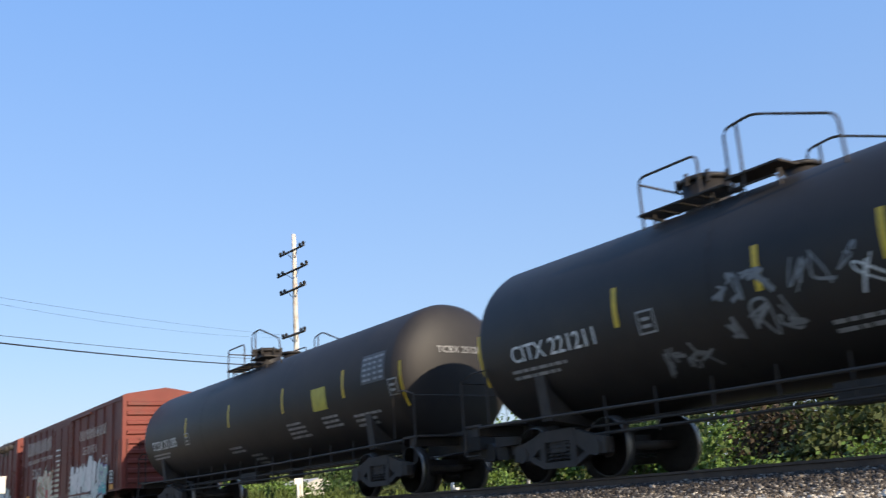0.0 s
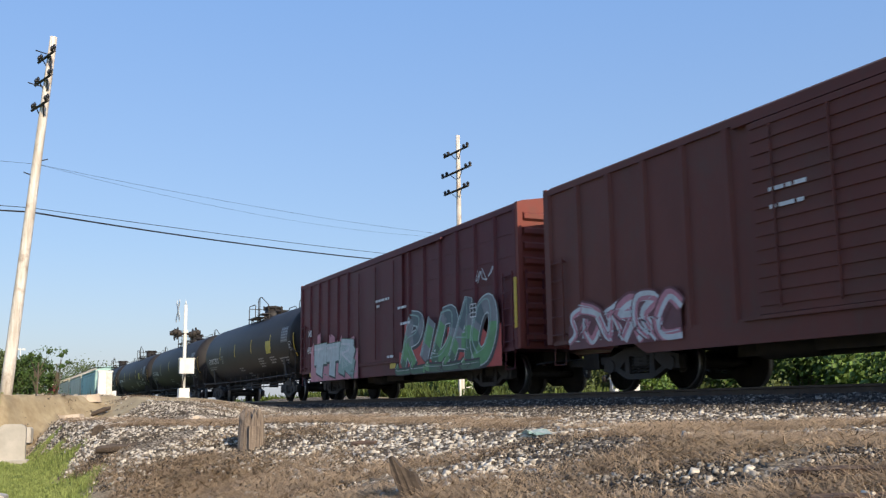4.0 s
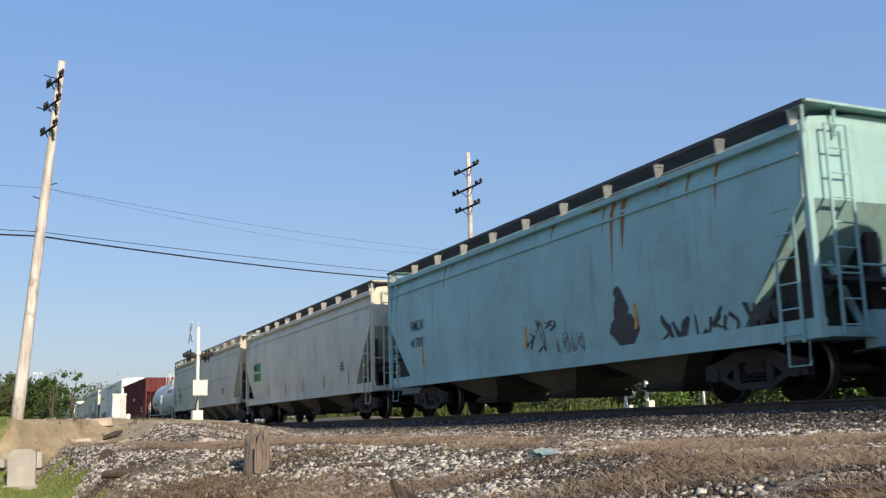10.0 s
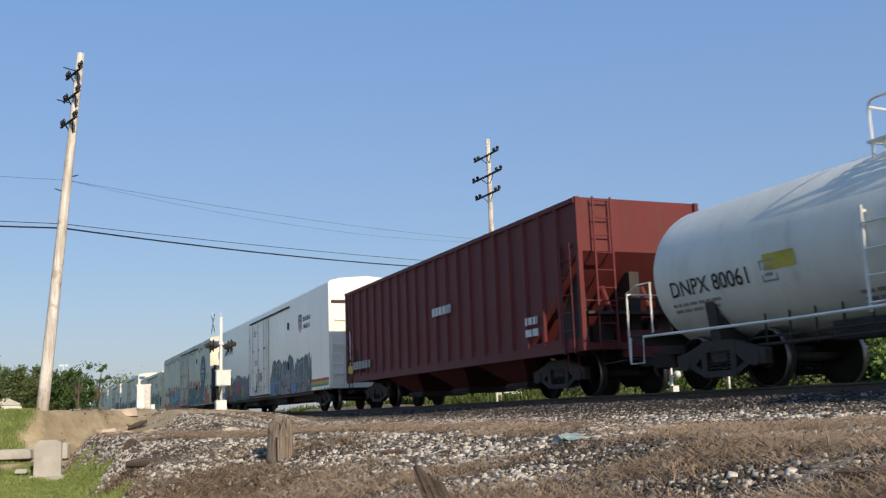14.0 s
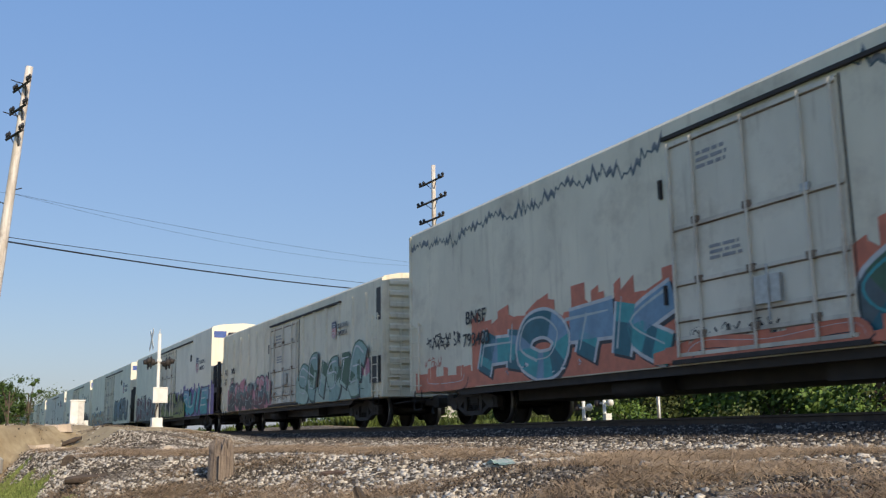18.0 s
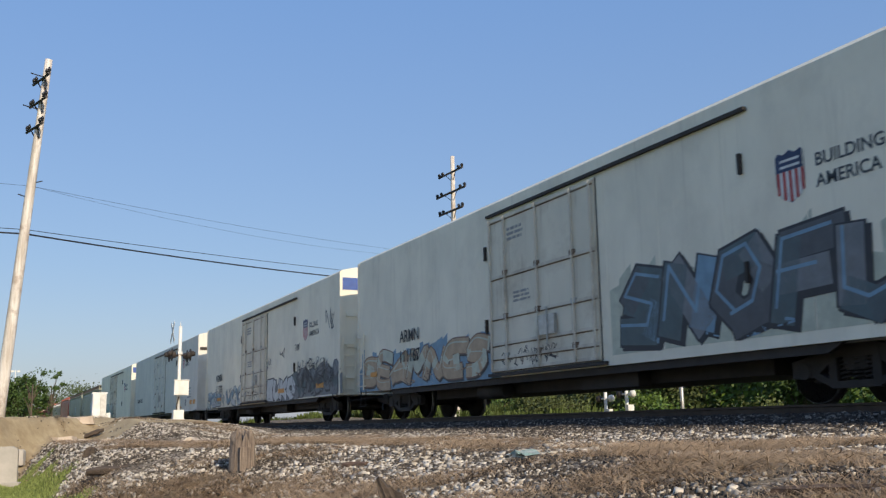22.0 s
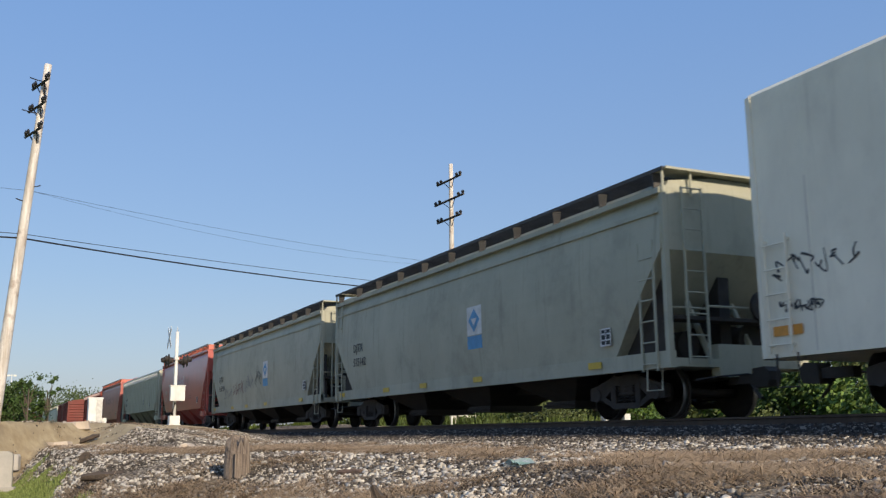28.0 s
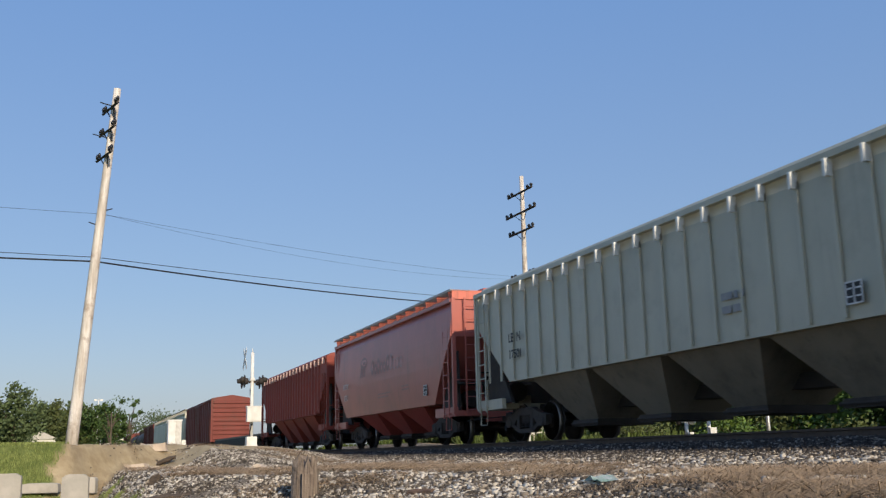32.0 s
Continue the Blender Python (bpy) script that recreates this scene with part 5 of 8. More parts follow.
def cover(x, y):
    """Shares of gravel, straw and green at a place."""
    sh = float(bank_shift(x, y))
    q = y + sh
    w = wobble(x, y, 0.55, 3.0) * 1.4 + wobble(x, y, 1.7, 7.0) * 0.6
    gravel = 1.0 if -3.9 + w * 0.3 < y < 4 else 0.0
    straw = 0.0
    if y <= -3.9 + w * 0.3:
        strip = math.exp(-((q + 5.3 + 0.35 * w) / 0.6) ** 2) * (0.5 if x < -5.5 + w and x > -22 else 0.25 if x <= -22 else 0.06) * max(0.0, min(1.3, 0.75 + 0.9 * w))
        face = math.exp(-((q + 9.0 + 0.3 * w) / 0.95) ** 2)
        patch = max(0, w * 0.9 - 0.1) if q < -6 else 0
        straw = min(1, strip + face * (0.2 + 0.85 * math.exp(-((x + 8.4) / 4.0) ** 2)) + patch * (0.2 if x < -11 else 0.5))
        along, across = (x + y) * 0.7, (x - y) * 0.7
        drift = noise.noise(Vector((along * 0.22, across * 1.1, 9.0))) + 0.5 * noise.noise(Vector((along * 0.6, across * 2.6, 4.0)))
        straw = min(1, max(0.0, straw * (0.85 + 1.5 * drift) + (max(0.0, drift - 0.12) * 0.9 if q > -8.6 else 0)))
        gravel = max(0.0, 1 - straw * 1.1) * (0.92 if q > -8.6 else 0.4)
    green = 1.0 if y < -10.42 + 0.3 * w and x > -25.6 + w else 0.0
    d = x - float(crest_x(y))
    reach = np.interp(y, [-12, -9.8, -8.6, -7, -4, -2.6], [4.5, 2.2, 4.5, 8.0, 9.0, 7.5])
    if y < -2.6 and d < reach + w * 1.6:
        gravel, straw, green = 0.14 * max(0.0, w - 0.1), 0.25 * max(0, w), green if d > 1.6 else 0.0
    if y < (-11.75 if x < -26 else -12.5) + 0.3 * w:
        green = 1.0
    if y > 4:
        green, straw = max(0, min(1, (y - 3.6) / 1.2 + 0.4 * w)), 0.3
    if (y < -13.5 and x > -30) or x < -56:
        green = 1.0
    return gravel, straw, min(1, green)


def build_ground():
    xs = sorted(set([-2500, -1200, -600, -300, -200, -150, -120, -100, -90, -80, -72, -66, 12, 18, 25, 40, 80, 160, 400, 1000, 2500] + [round(-62 + i * 0.5, 2) for i in range(65)] + [round(-29.8 + i * 0.2, 2) for i in range(185)]))
    ys = sorted(set([-2500, -900, -300, -120, -60, -40, -30, -24, -20, -17, 8, 11, 14, 18, 24, 30, 40, 60, 120, 300, 900, 2500] + [round(-15 + i * 0.2, 2) for i in range(60)] + [round(-3.0 + i * 0.5, 2) for i in range(22)]))
    X, Y = np.meshgrid(xs, ys, indexing="ij")
    Z = ground_z(X, Y)
    nx, ny = len(xs), len(ys)
    verts, cols = [], []
    for i in range(nx):
        for j in range(ny):
            x, y = xs[i], ys[j]
            z = Z[i, j]
            if -40 < x < 12 and -15 < y < -2:
                z += 0.05 * wobble(x, y, 1.3, 1.0) + 0.03 * wobble(x, y, 3.5, 2.0)
            verts.append((x, y, z))
            # alpha marks the strip darkened as the train's shadow
            cols.append((*cover(x, y), 1.0 if -2.5 < y < 2.4 else 0.0))
    faces = [(i * ny + j, (i + 1) * ny + j, (i + 1) * ny + j + 1, i * ny + j + 1) for i in range(nx - 1) for j in range(ny - 1)]
    me = bpy.data.meshes.new("ground")
    me.from_pydata(verts, [], faces)
    at = me.color_attributes.new("cover", "FLOAT_COLOR", "POINT")
    at.data.foreach_set("color", np.array(cols, dtype=np.float32).ravel())
    me.materials.append(ground_material())
    me.polygons.foreach_set("use_smooth", [True] * len(me.polygons))
    tagged(new("ground", me), "earth bank with gravel, dry straw and mown grass", "ground", kind="structure")


build_ground()


def scatter(name, label, category, verts, faces, pts, scales, rots, mat):
    """Many small copies of a shape in one mesh, each turned and sized by chance."""
    v, f = np.array(verts, float), np.array(faces, int)
    n, k = len(pts), len(v)
    c, s = np.cos(rots[:, 0]), np.sin(rots[:, 0])
    c2, s2 = np.cos(rots[:, 1]), np.sin(rots[:, 1])
    P = v[None] * scales[:, None, :]
    y, z = P[..., 1] * c2[:, None] - P[..., 2] * s2[:, None], P[..., 1] * s2[:, None] + P[..., 2] * c2[:, None]
    x = P[..., 0]
    out = np.stack([x * c[:, None] - y * s[:, None], x * s[:, None] + y * c[:, None], z], -1) + np.array(pts)[:, None, :]
    F = (f[None] + (np.arange(n) * k)[:, None, None]).reshape(-1, f.shape[1])
    me = bpy.data.meshes.new(name)
    me.vertices.add(n * k)
    me.vertices.foreach_set("co", out.reshape(-1).astype(np.float32))
    me.loops.add(F.size)
    me.loops.foreach_set("vertex_index", F.reshape(-1).astype(np.int32))
    me.polygons.add(len(F))
    me.polygons.foreach_set("loop_start", (np.arange(len(F)) * F.shape[1]).astype(np.int32))
    me.materials.append(mat)
    me.update(calc_edges=True)
    return tagged(new(name, me), label, category, kind="stuff")




def stone_material(name, dark, mid, pale, share):
    """Broken stones, each with its own tone: mostly mid and dark ones, with a share of pale limestone among them."""
    m = bpy.data.materials.new(name)
    m.use_nodes = True
    n, l = m.node_tree.nodes, m.node_tree.links
    b = n["Principled BSDF"]
    b.inputs["Roughness"].default_value, b.inputs["Specular IOR Level"].default_value = 0.9, 0.2
    g = n.new("ShaderNodeNewGeometry")
    ramp = n.new("ShaderNodeValToRGB")
    ramp.color_ramp.interpolation = "LINEAR"
    e = ramp.color_ramp.elements
    e[0].position, e[0].color = 0.0, (*dark, 1)
    e[1].position, e[1].color = 1.0, (*pale, 1)
    for at, c in ((max(0.05, 0.9 - share), mid), (max(0.1, 1.0 - share), tuple(0.5 * (u + v) for u, v in zip(mid, pale)))):
        k = e.new(at)
        k.color = (*c, 1)
    l.new(g.outputs["Random Per Island"], ramp.inputs["Fac"])
    co = n.new("ShaderNodeTexCoord")
    t = n.new("ShaderNodeTexNoise")
    t.inputs["Scale"].default_value, t.inputs["Detail"].default_value = 40, 4
    l.new(co.outputs["Object"], t.inputs["Vector"])
    r = n.new("ShaderNodeMapRange")
    r.inputs["From Min"].default_value, r.inputs["From Max"].default_value = 0.3, 0.7
    r.inputs["To Min"].default_value, r.inputs["To Max"].default_value = 0.72, 1.12
    l.new(t.outputs["Fac"], r.inputs["Value"])
    hs = n.new("ShaderNodeHueSaturation")
    l.new(r.outputs["Result"], hs.inputs["Value"])
    l.new(ramp.outputs["Color"], hs.inputs["Color"])
    l.new(hs.outputs["Color"], b.inputs["Base Color"])
    return m


STONE = stone_material("ballast_stone", (0.045, 0.038, 0.032), (0.13, 0.108, 0.087), (0.6, 0.53, 0.43), 0.2)
PALE_STONE = stone_material("pale_limestone", (0.075, 0.061, 0.048), (0.22, 0.183, 0.142), (0.74, 0.67, 0.56), 0.46)
# darkened stones that carry the train's shadow in their colour
SHADE_STONE = stone_material("fouled_stone", (0.035, 0.03, 0.027), (0.075, 0.064, 0.055), (0.3, 0.265, 0.225), 0.15)
STRAW = material("dry_straw", (0.42, 0.305, 0.19), (0.24, 0.17, 0.108), 3, 0.9, random=0.4, island=True, spec=0.1)
GRASS = material("green_grass", (0.24, 0.28, 0.09), (0.15, 0.19, 0.055), 2, 0.8, random=0.35, island=True, spec=0.15)
stone_v = [(-0.5, -0.35, -0.3), (0.4, -0.5, -0.25), (0.55, 0.3, -0.3), (-0.3, 0.5, -0.2), (-0.35, -0.3, 0.3), (0.3, -0.25, 0.4), (0.35, 0.3, 0.25), (-0.25, 0.25, 0.42)]
stone_f = [(0, 3, 2, 1), (4, 5, 6, 7), (0, 1, 5, 4), (1, 2, 6, 5), (2, 3, 7, 6), (3, 0, 4, 7)]


def scatter_ground():
    rnd = np.random.RandomState(5)
    pts = []
    straws, greens = [], []
    n = 430000
    for x, y, r in zip(rnd.uniform(-36, 7, n), rnd.uniform(-11.0, -1.55, n), rnd.rand(n)):
        d = math.hypot(x, y + 11.7)
        if d < 1.0 or r > min(1.0, 16 / d + 0.15):
            continue
        g, s, gr = cover(x, y)
        if gr < 0.5 and r < g * min(1.0, 16 / d + 0.15):
            pts.append((x, y))
        elif gr < 0.5 and s > 0.15 and r > 0.45:
            straws.append((x, y))
    for x, y in zip(rnd.uniform(-36, 8, 110000), rnd.uniform(-17, -10, 110000)):
        d = math.hypot(x, y + 11.7)
        if (0.5 < d < 16 or (d < 36 and y > -14.5)) and cover(x, y)[2] >= 0.5:
            greens.append((x, y))
    pts = np.array(pts)
    z = ground_z(pts[:, 0], pts[:, 1])
    n = len(pts)
    sel = np.array([wobble(x, y, 0.7, 11.0) + 0.5 * wobble(x, y, 2.6, 4.0) > (0.12 if x > -9 else -0.15) and y < -3.2 for x, y in pts])
    sel &= rnd.rand(n) < 0.62
    in_shade = pts[:, 1] > -2.45 + 0.12 * rnd.randn(n)
    for name, label, mask, mat, lo, hi in (("ballast", "loose grey crushed ballast stones on the bank", ~sel & ~in_shade, STONE, 0.015, 0.05), ("limestone_rubble", "pale broken limestone scattered on the bank", sel & ~in_shade, PALE_STONE, 0.016, 0.078),
                                           ("fouled_ballast", "ballast beside the rails, darkened as in the train's shadow", in_shade, SHADE_STONE, 0.02, 0.06)):
        k = int(mask.sum())
        sc = (lo + (hi - lo) * rnd.rand(k, 1) ** 1.9) * rnd.uniform(0.55, 1.5, (k, 3))
        scatter(name, label, "ballast", stone_v, stone_f, np.column_stack([pts[mask], z[mask] + 0.012]), sc, rnd.uniform(0, math.tau, (k, 2)), mat)
    st = np.array(straws)
    st = np.repeat(st, 5, axis=0) + rnd.uniform(-0.16, 0.16, (len(st) * 5, 2))
    k = len(st)
    blade_v, blade_f = [(-0.0035, 0, 0), (0.0035, 0, 0), (0.002, 0.5, 0.04), (-0.002, 0.5, 0.04)], [(0, 1, 2, 3)]
    sc = np.column_stack([rnd.uniform(0.6, 1.2, k), rnd.uniform(0.2, 0.6, k), np.ones(k)])
    scatter("dry_straw", "flattened dry brown straw and dead grass", "dead grass", blade_v, blade_f, np.column_stack([st, ground_z(st[:, 0], st[:, 1]) + 0.02]), sc,
            np.column_stack([rnd.normal(0.4, 1.1, k), rnd.normal(0.03, 0.09, k)]), STRAW)
    gp = np.array(greens)
    gp = np.repeat(gp, 4, axis=0) + rnd.uniform(-0.12, 0.12, (len(gp) * 4, 2))
    k = len(gp)
    sc = np.column_stack([rnd.uniform(1.4, 2.6, k), rnd.uniform(0.06, 0.16, k), np.ones(k)])
    scatter("grass", "fresh green mown grass of the graveyard", "grass", blade_v, blade_f, np.column_stack([gp, ground_z(gp[:, 0], gp[:, 1]) - 0.01]), sc,
            np.column_stack([rnd.uniform(0, math.tau, k), rnd.uniform(0.7, 1.5, k)]), GRASS)


scatter_ground()
WEED = material("fresh_weeds", (0.095, 0.125, 0.03), (0.06, 0.08, 0.024), 0.5, 0.7, random=0.4, island=True, spec=0.15)


def weeds():
    """Knee-high fresh growth on the far side of the track."""
    rnd = np.random.RandomState(12)
    n = 60000
    x, y = rnd.uniform(-75, 14, n), 4.2 + 9.5 * rnd.rand(n) ** 1.3
    clump = np.array([noise.noise(Vector((a * 0.35, b * 0.35, 5.0))) for a, b in zip(x, y)])
    keep = clump > 0.02
    x, y, clump = x[keep], y[keep], clump[keep]
    k = len(x)
    blade_v, blade_f = [(-0.03, 0, 0), (0.03, 0, 0), (0.018, 0.35, 0.55), (-0.018, 0.35, 0.55)], [(0, 1, 2, 3)]
    sc = np.column_stack([rnd.uniform(0.7, 1.8, k), rnd.uniform(0.3, 1.0, k), (0.3 + 1.1 * clump.clip(0, 1)) * rnd.uniform(0.6, 1.5, k)])
    scatter("weeds", "fresh green weeds and tall grass beyond the track", "weeds", blade_v, blade_f, np.column_stack([x, y, ground_z(x, y) - 0.02]), sc, np.column_stack([rnd.uniform(0, math.tau, k), rnd.uniform(-0.3, 0.5, k)]), WEED)


weeds()

ASPHALT = material("old_asphalt", (0.24, 0.2, 0.16), (0.3, 0.25, 0.2), 1.5, 0.9, dirt=0.5, dirt_color=(0.3, 0.25, 0.18), bump=0.4)


def build_road():
    bm = bmesh.new()
    ys = [-60, -40, -25, -18, -12, -8, -5, -3.2, -2.0, 2.0, 3.2, 6, 12, 20, 40, 80]
    rows = []
    for y in ys:
        z = 0.06 if abs(y) < 3.3 else 0.27 if -14 < y < 0 else 0.27 - max(0, (abs(y) - 14)) * 0.03
        z = max(z, -0.6) + (0.0 if abs(y) >= 3.3 else 0)
        rows.append([bm.verts.new((x, y, z)) for x in (-54.0, -53.4, -46.6, -46.0)])
        rows[-1][0].co.z -= 0.25
        rows[-1][3].co.z -= 0.25
    for a, b in zip(rows, rows[1:]):
        for i in range(3):
            bm.faces.new((a[i], a[i + 1], b[i + 1], b[i]))
    me = mesh_of("road", bm, ASPHALT)
    tagged(new("road", me), "worn asphalt road over the level crossing", "road", kind="structure")


build_road()


def build_track():
    for sy in (-1, 1):
        bm = bmesh.new()
        y = sy * 0.755
        prof = [(-0.07, -0.16), (0.07, -0.16), (0.06, -0.14), (0.012, -0.12), (0.012, -0.045), (0.036, -0.035), (0.036, 0.0), (-0.036, 0.0), (-0.036, -0.035), (-0.012, -0.045), (-0.012, -0.12), (-0.06, -0.14)]
        a, b = [bm.verts.new((-900, y + p, z)) for p, z in prof], [bm.verts.new((700, y + p, z)) for p, z in prof]
        for i in range(len(prof)):
            j = (i + 1) % len(prof)
            bm.faces.new((a[i], b[i], b[j], a[j])).material_index = 1 if i == 6 else 0
        rail = thing("rail", "rusty steel running rail with a bright head", "rail", "rails", kind="structure")
        part("rail_bar", bm, [RAIL_RUST, TREAD], rail)


build_track()
TIE = material("creosoted_tie", (0.06, 0.048, 0.038), (0.1, 0.08, 0.06), 3, 0.9, stretch=(8, 1, 8), bump=0.5, random=0.3)


# ---- crossing signal, boxes, poles ----
def crossing_signal(x, y, z):
    t = thing("crossing_signal", "white railway crossing signal with crossbuck and twin lamps", "crossing signal", at=(x, y, z))
    bm = bmesh.new()
    tube(bm, [(0, 0, 0.0), (0, 0, 4.25)], 0.08, 12)
    tube(bm, [(0, 0, 4.25), (0, 0, 4.5)], 0.03, 8, r2=0.004)
    part("mast", bm, WHITE_METAL, t)
    bm = bmesh.new()
    box(bm, -0.23, 0.23, -0.23, 0.23, 0.0, 0.42)
    box(bm, -0.26, 0.26, -0.26, 0.26, -0.15, 0.04)
    part("base", bm, WHITE_METAL, t)
    bm = bmesh.new()
    box(bm, 0.09, 0.4, -0.26, 0.38, 1.08, 1.74)
    box(bm, 0.07, 0.43, -0.29, 0.41, 1.74, 1.78)
    bx = part("relay_box", bm, WHITE_METAL, t, "white relay box on the mast")
    bm = bmesh.new()
    box(bm, 0.402, 0.415, -0.2, 0.32, 1.13, 1.69)
    part("box_door", bm, WHITE_METAL, bx)
    bm = bmesh.new()
    tube(bm, [(0, -0.3, 2.9), (0, 0.3, 2.9)], 0.05, 8)
    arm = part("lamp_arm", bm, STEEL_DARK, t)
    # lamps face the road on both sides of the mast
    for sx, face in ((-0.75, -1), (0.75, -1), (-0.75, 1), (0.75, 1)):
        bm = bmesh.new()
        lathe_y(bm, sx * 0.5, 2.9, [(face * 0.22, 0.02), (face * 0.24, 0.13), (face * 0.36, 0.155), (face * 0.4, 0.155)], 16)
        lathe_y(bm, sx * 0.5, 2.9, [(face * 0.4, 0.02), (face * 0.4, 0.29), (face * 0.42, 0.29), (face * 0.42, 0.02)], 20)
        tube(bm, [(sx * 0.5, face * 0.42, 2.97), (sx * 0.5, face * 0.62, 2.95)], 0.14, 10, r2=0.1)
        lp = part("lamp", bm, STEEL_DARK, t, "black crossing lamp with hood and backplate")
    bm = bmesh.new()
    box(bm, -0.12, 0.12, -0.1, 0.1, 2.95, 3.08)
    part("lamp_bracket", bm, WHITE_METAL, t)
    for a in (45, -45):
        bm = bmesh.new()
        box(bm, -0.62, 0.62, -0.09, -0.075, -0.115, 0.115)
        ob = part("crossbuck_blade", bm, WHITE_METAL, t, "white crossbuck blade")
        ob.location, ob.rotation_euler = (0, -0.26 if a > 0 else -0.278, 3.95), (0, radians(a), 0)
    bm = bmesh.new()
    box(bm, -0.16, 0.16, -0.08, -0.07, 2.3, 2.62)
    part("track_sign", bm, WHITE_METAL, t)
    bm = bmesh.new()
    tube(bm, [(0.1, 0, 1.0), (0.16, -0.1, 0.6), (0.1, -0.05, 0.2)], 0.03, 6)
    part("conduit", bm, STEEL_DARK, t)
    return t


crossing_signal(-45.3, -3.65, 0.26)


def signal_cabinet(x, y, z):
    t = thing("signal_cabinet", "white metal cabinet with its door ajar beside the road", "cabinet", at=(x, y, z))
    bm = bmesh.new()
    box(bm, -0.3, 0.3, -0.32, 0.32, 0.0, 1.35)
    box(bm, -0.34, 0.34, -0.36, 0.36, 1.35, 1.42)
    part("body", bm, WHITE_METAL, t)
    bm = bmesh.new()
    box(bm, 0.31, 0.34, -0.28, 0.02, 0.06, 1.3)
    part("door", bm, WHITE_METAL, t)
    bm = bmesh.new()
    box(bm, 0.31, 0.335, 0.04, 0.3, 0.06, 1.3)
    part("door", bm, SILVER, t)
    bm = bmesh.new()
    box(bm, -0.15, 0.15, 0.36, 0.56, 0.0, 0.42)
    part("junction_box", bm, WHITE_METAL, t)


signal_cabinet(-51.0, -6.5, 0.26)

POLE_WOOD = material("weathered_pole_wood", (0.78, 0.73, 0.66), (0.5, 0.44, 0.37), 3, 0.85, stretch=(4, 4, 0.35), bump=0.9, bump_scale=14, dirt=0.8, dirt_color=(0.24, 0.14, 0.08), dirt_scale=2.6, streak=0.5)
ARM_WOOD = material("dark_crossarm", (0.06, 0.05, 0.045), None, 3, 0.85)
INSUL = material("dark_insulator", (0.03, 0.028, 0.03), None, 5, 0.3)
CABLE = material("black_cable", (0.015, 0.015, 0.017), None, 5, 0.6)


def utility_pole(base, top, arms, label, yaw, r0=0.17, r1=0.105, k=1.0):
    """A wooden pole from base to top; arms: (distance below the top, half length)."""
    b, tp = Vector(base), Vector(top)
    t = thing("utility_pole", label, "utility pole", "utility poles", at=base)
    bm = bmesh.new()
    d = tp - b
    pts = [d * (i / 8) for i in range(9)]
    tube(bm, pts, r0, 14, r2=r1)
    part("pole", bm, POLE_WOOD, t)
    H = d.length
    for f, side in ((0.62, -0.3), (0.66, 0.28), (0.86, -0.5), (0.95, -0.42)) if k < 1 else ():
        bm = bmesh.new()
        tube(bm, [d * f, d * f + Vector((0.05, side * 0.6, 0.02)), d * f + Vector((0.06, side, 0.06))], 0.016, 6)
        part("spur", bm, INSUL, t)
    ax = Vector((math.cos(radians(yaw)), math.sin(radians(yaw)), 0))
    for drop, half in arms:
        c = d * (1 - drop / H)
        bm = bmesh.new()
        side = ax.cross(Vector((0, 0, 1))) * 0.13
        p, q = c - ax * half + side, c + ax * half + side
        tube(bm, [p, q], 0.03 + 0.03 * k, 4)
        for f in (0.45, -0.45):
            tube(bm, [c + ax * half * f + side, c - Vector((0, 0, 0.45))], 0.018, 5)
        arm = part("crossarm", bm, ARM_WOOD, t, "dark wooden crossarm")
        for f in (-0.95, -0.66, 0.66, 0.95):
            bm = bmesh.new()
            o = c + ax * half * f + side
            tube(bm, [o + Vector((0, 0, 0.05)), o + Vector((0, 0, 0.12)), o + Vector((0, 0, 0.2))], 0.07 * k, 8, r2=0.045 * k)
            tube(bm, [o + Vector((0, 0, 0.1)), o + Vector((0, 0, 0.16))], 0.085 * k, 8)
            part("insulator", bm, INSUL, arm)
    return t


utility_pole((-29.0, -11.36, -0.3), (-28.35, -10.62, 10.3), [(0.62, 0.62), (1.3, 0.62), (2.05, 0.62)], "tall pale weathered pole leaning slightly beside the road", 17, 0.17, 0.1, 0.55)
utility_pole((-41.2, 8.5, -0.9), (-41.15, 8.5, 12.85), [(0.85, 1.2), (1.85, 1.45), (2.78, 1.2), (4.95, 1.1)], "grey wooden pole with four dark crossarms beyond the track", 3, 0.16, 0.1)


def cable(a, b, sag, r, name="cable", label="black overhead cable between the poles"):
    a, b = Vector(a), Vector(b)
    bm = bmesh.new()
    tube(bm, [a.lerp(b, i / 24) - Vector((0, 0, 4 * sag * (i / 24) * (1 - i / 24))) for i in range(25)], r, 6)
    t = thing(name, label, "cable", "overhead cables")
    part("wire", bm, CABLE, t)


def pole_at(z):
    f = (z + 0.3) / 10.6
    return Vector((-29.0 + 0.65 * f, -11.36 + 0.74 * f, z))


# ---- trees ----
BARK = material("bark", (0.12, 0.09, 0.065), (0.07, 0.055, 0.04), 4, 0.9, stretch=(3, 3, 0.5), bump=0.6)
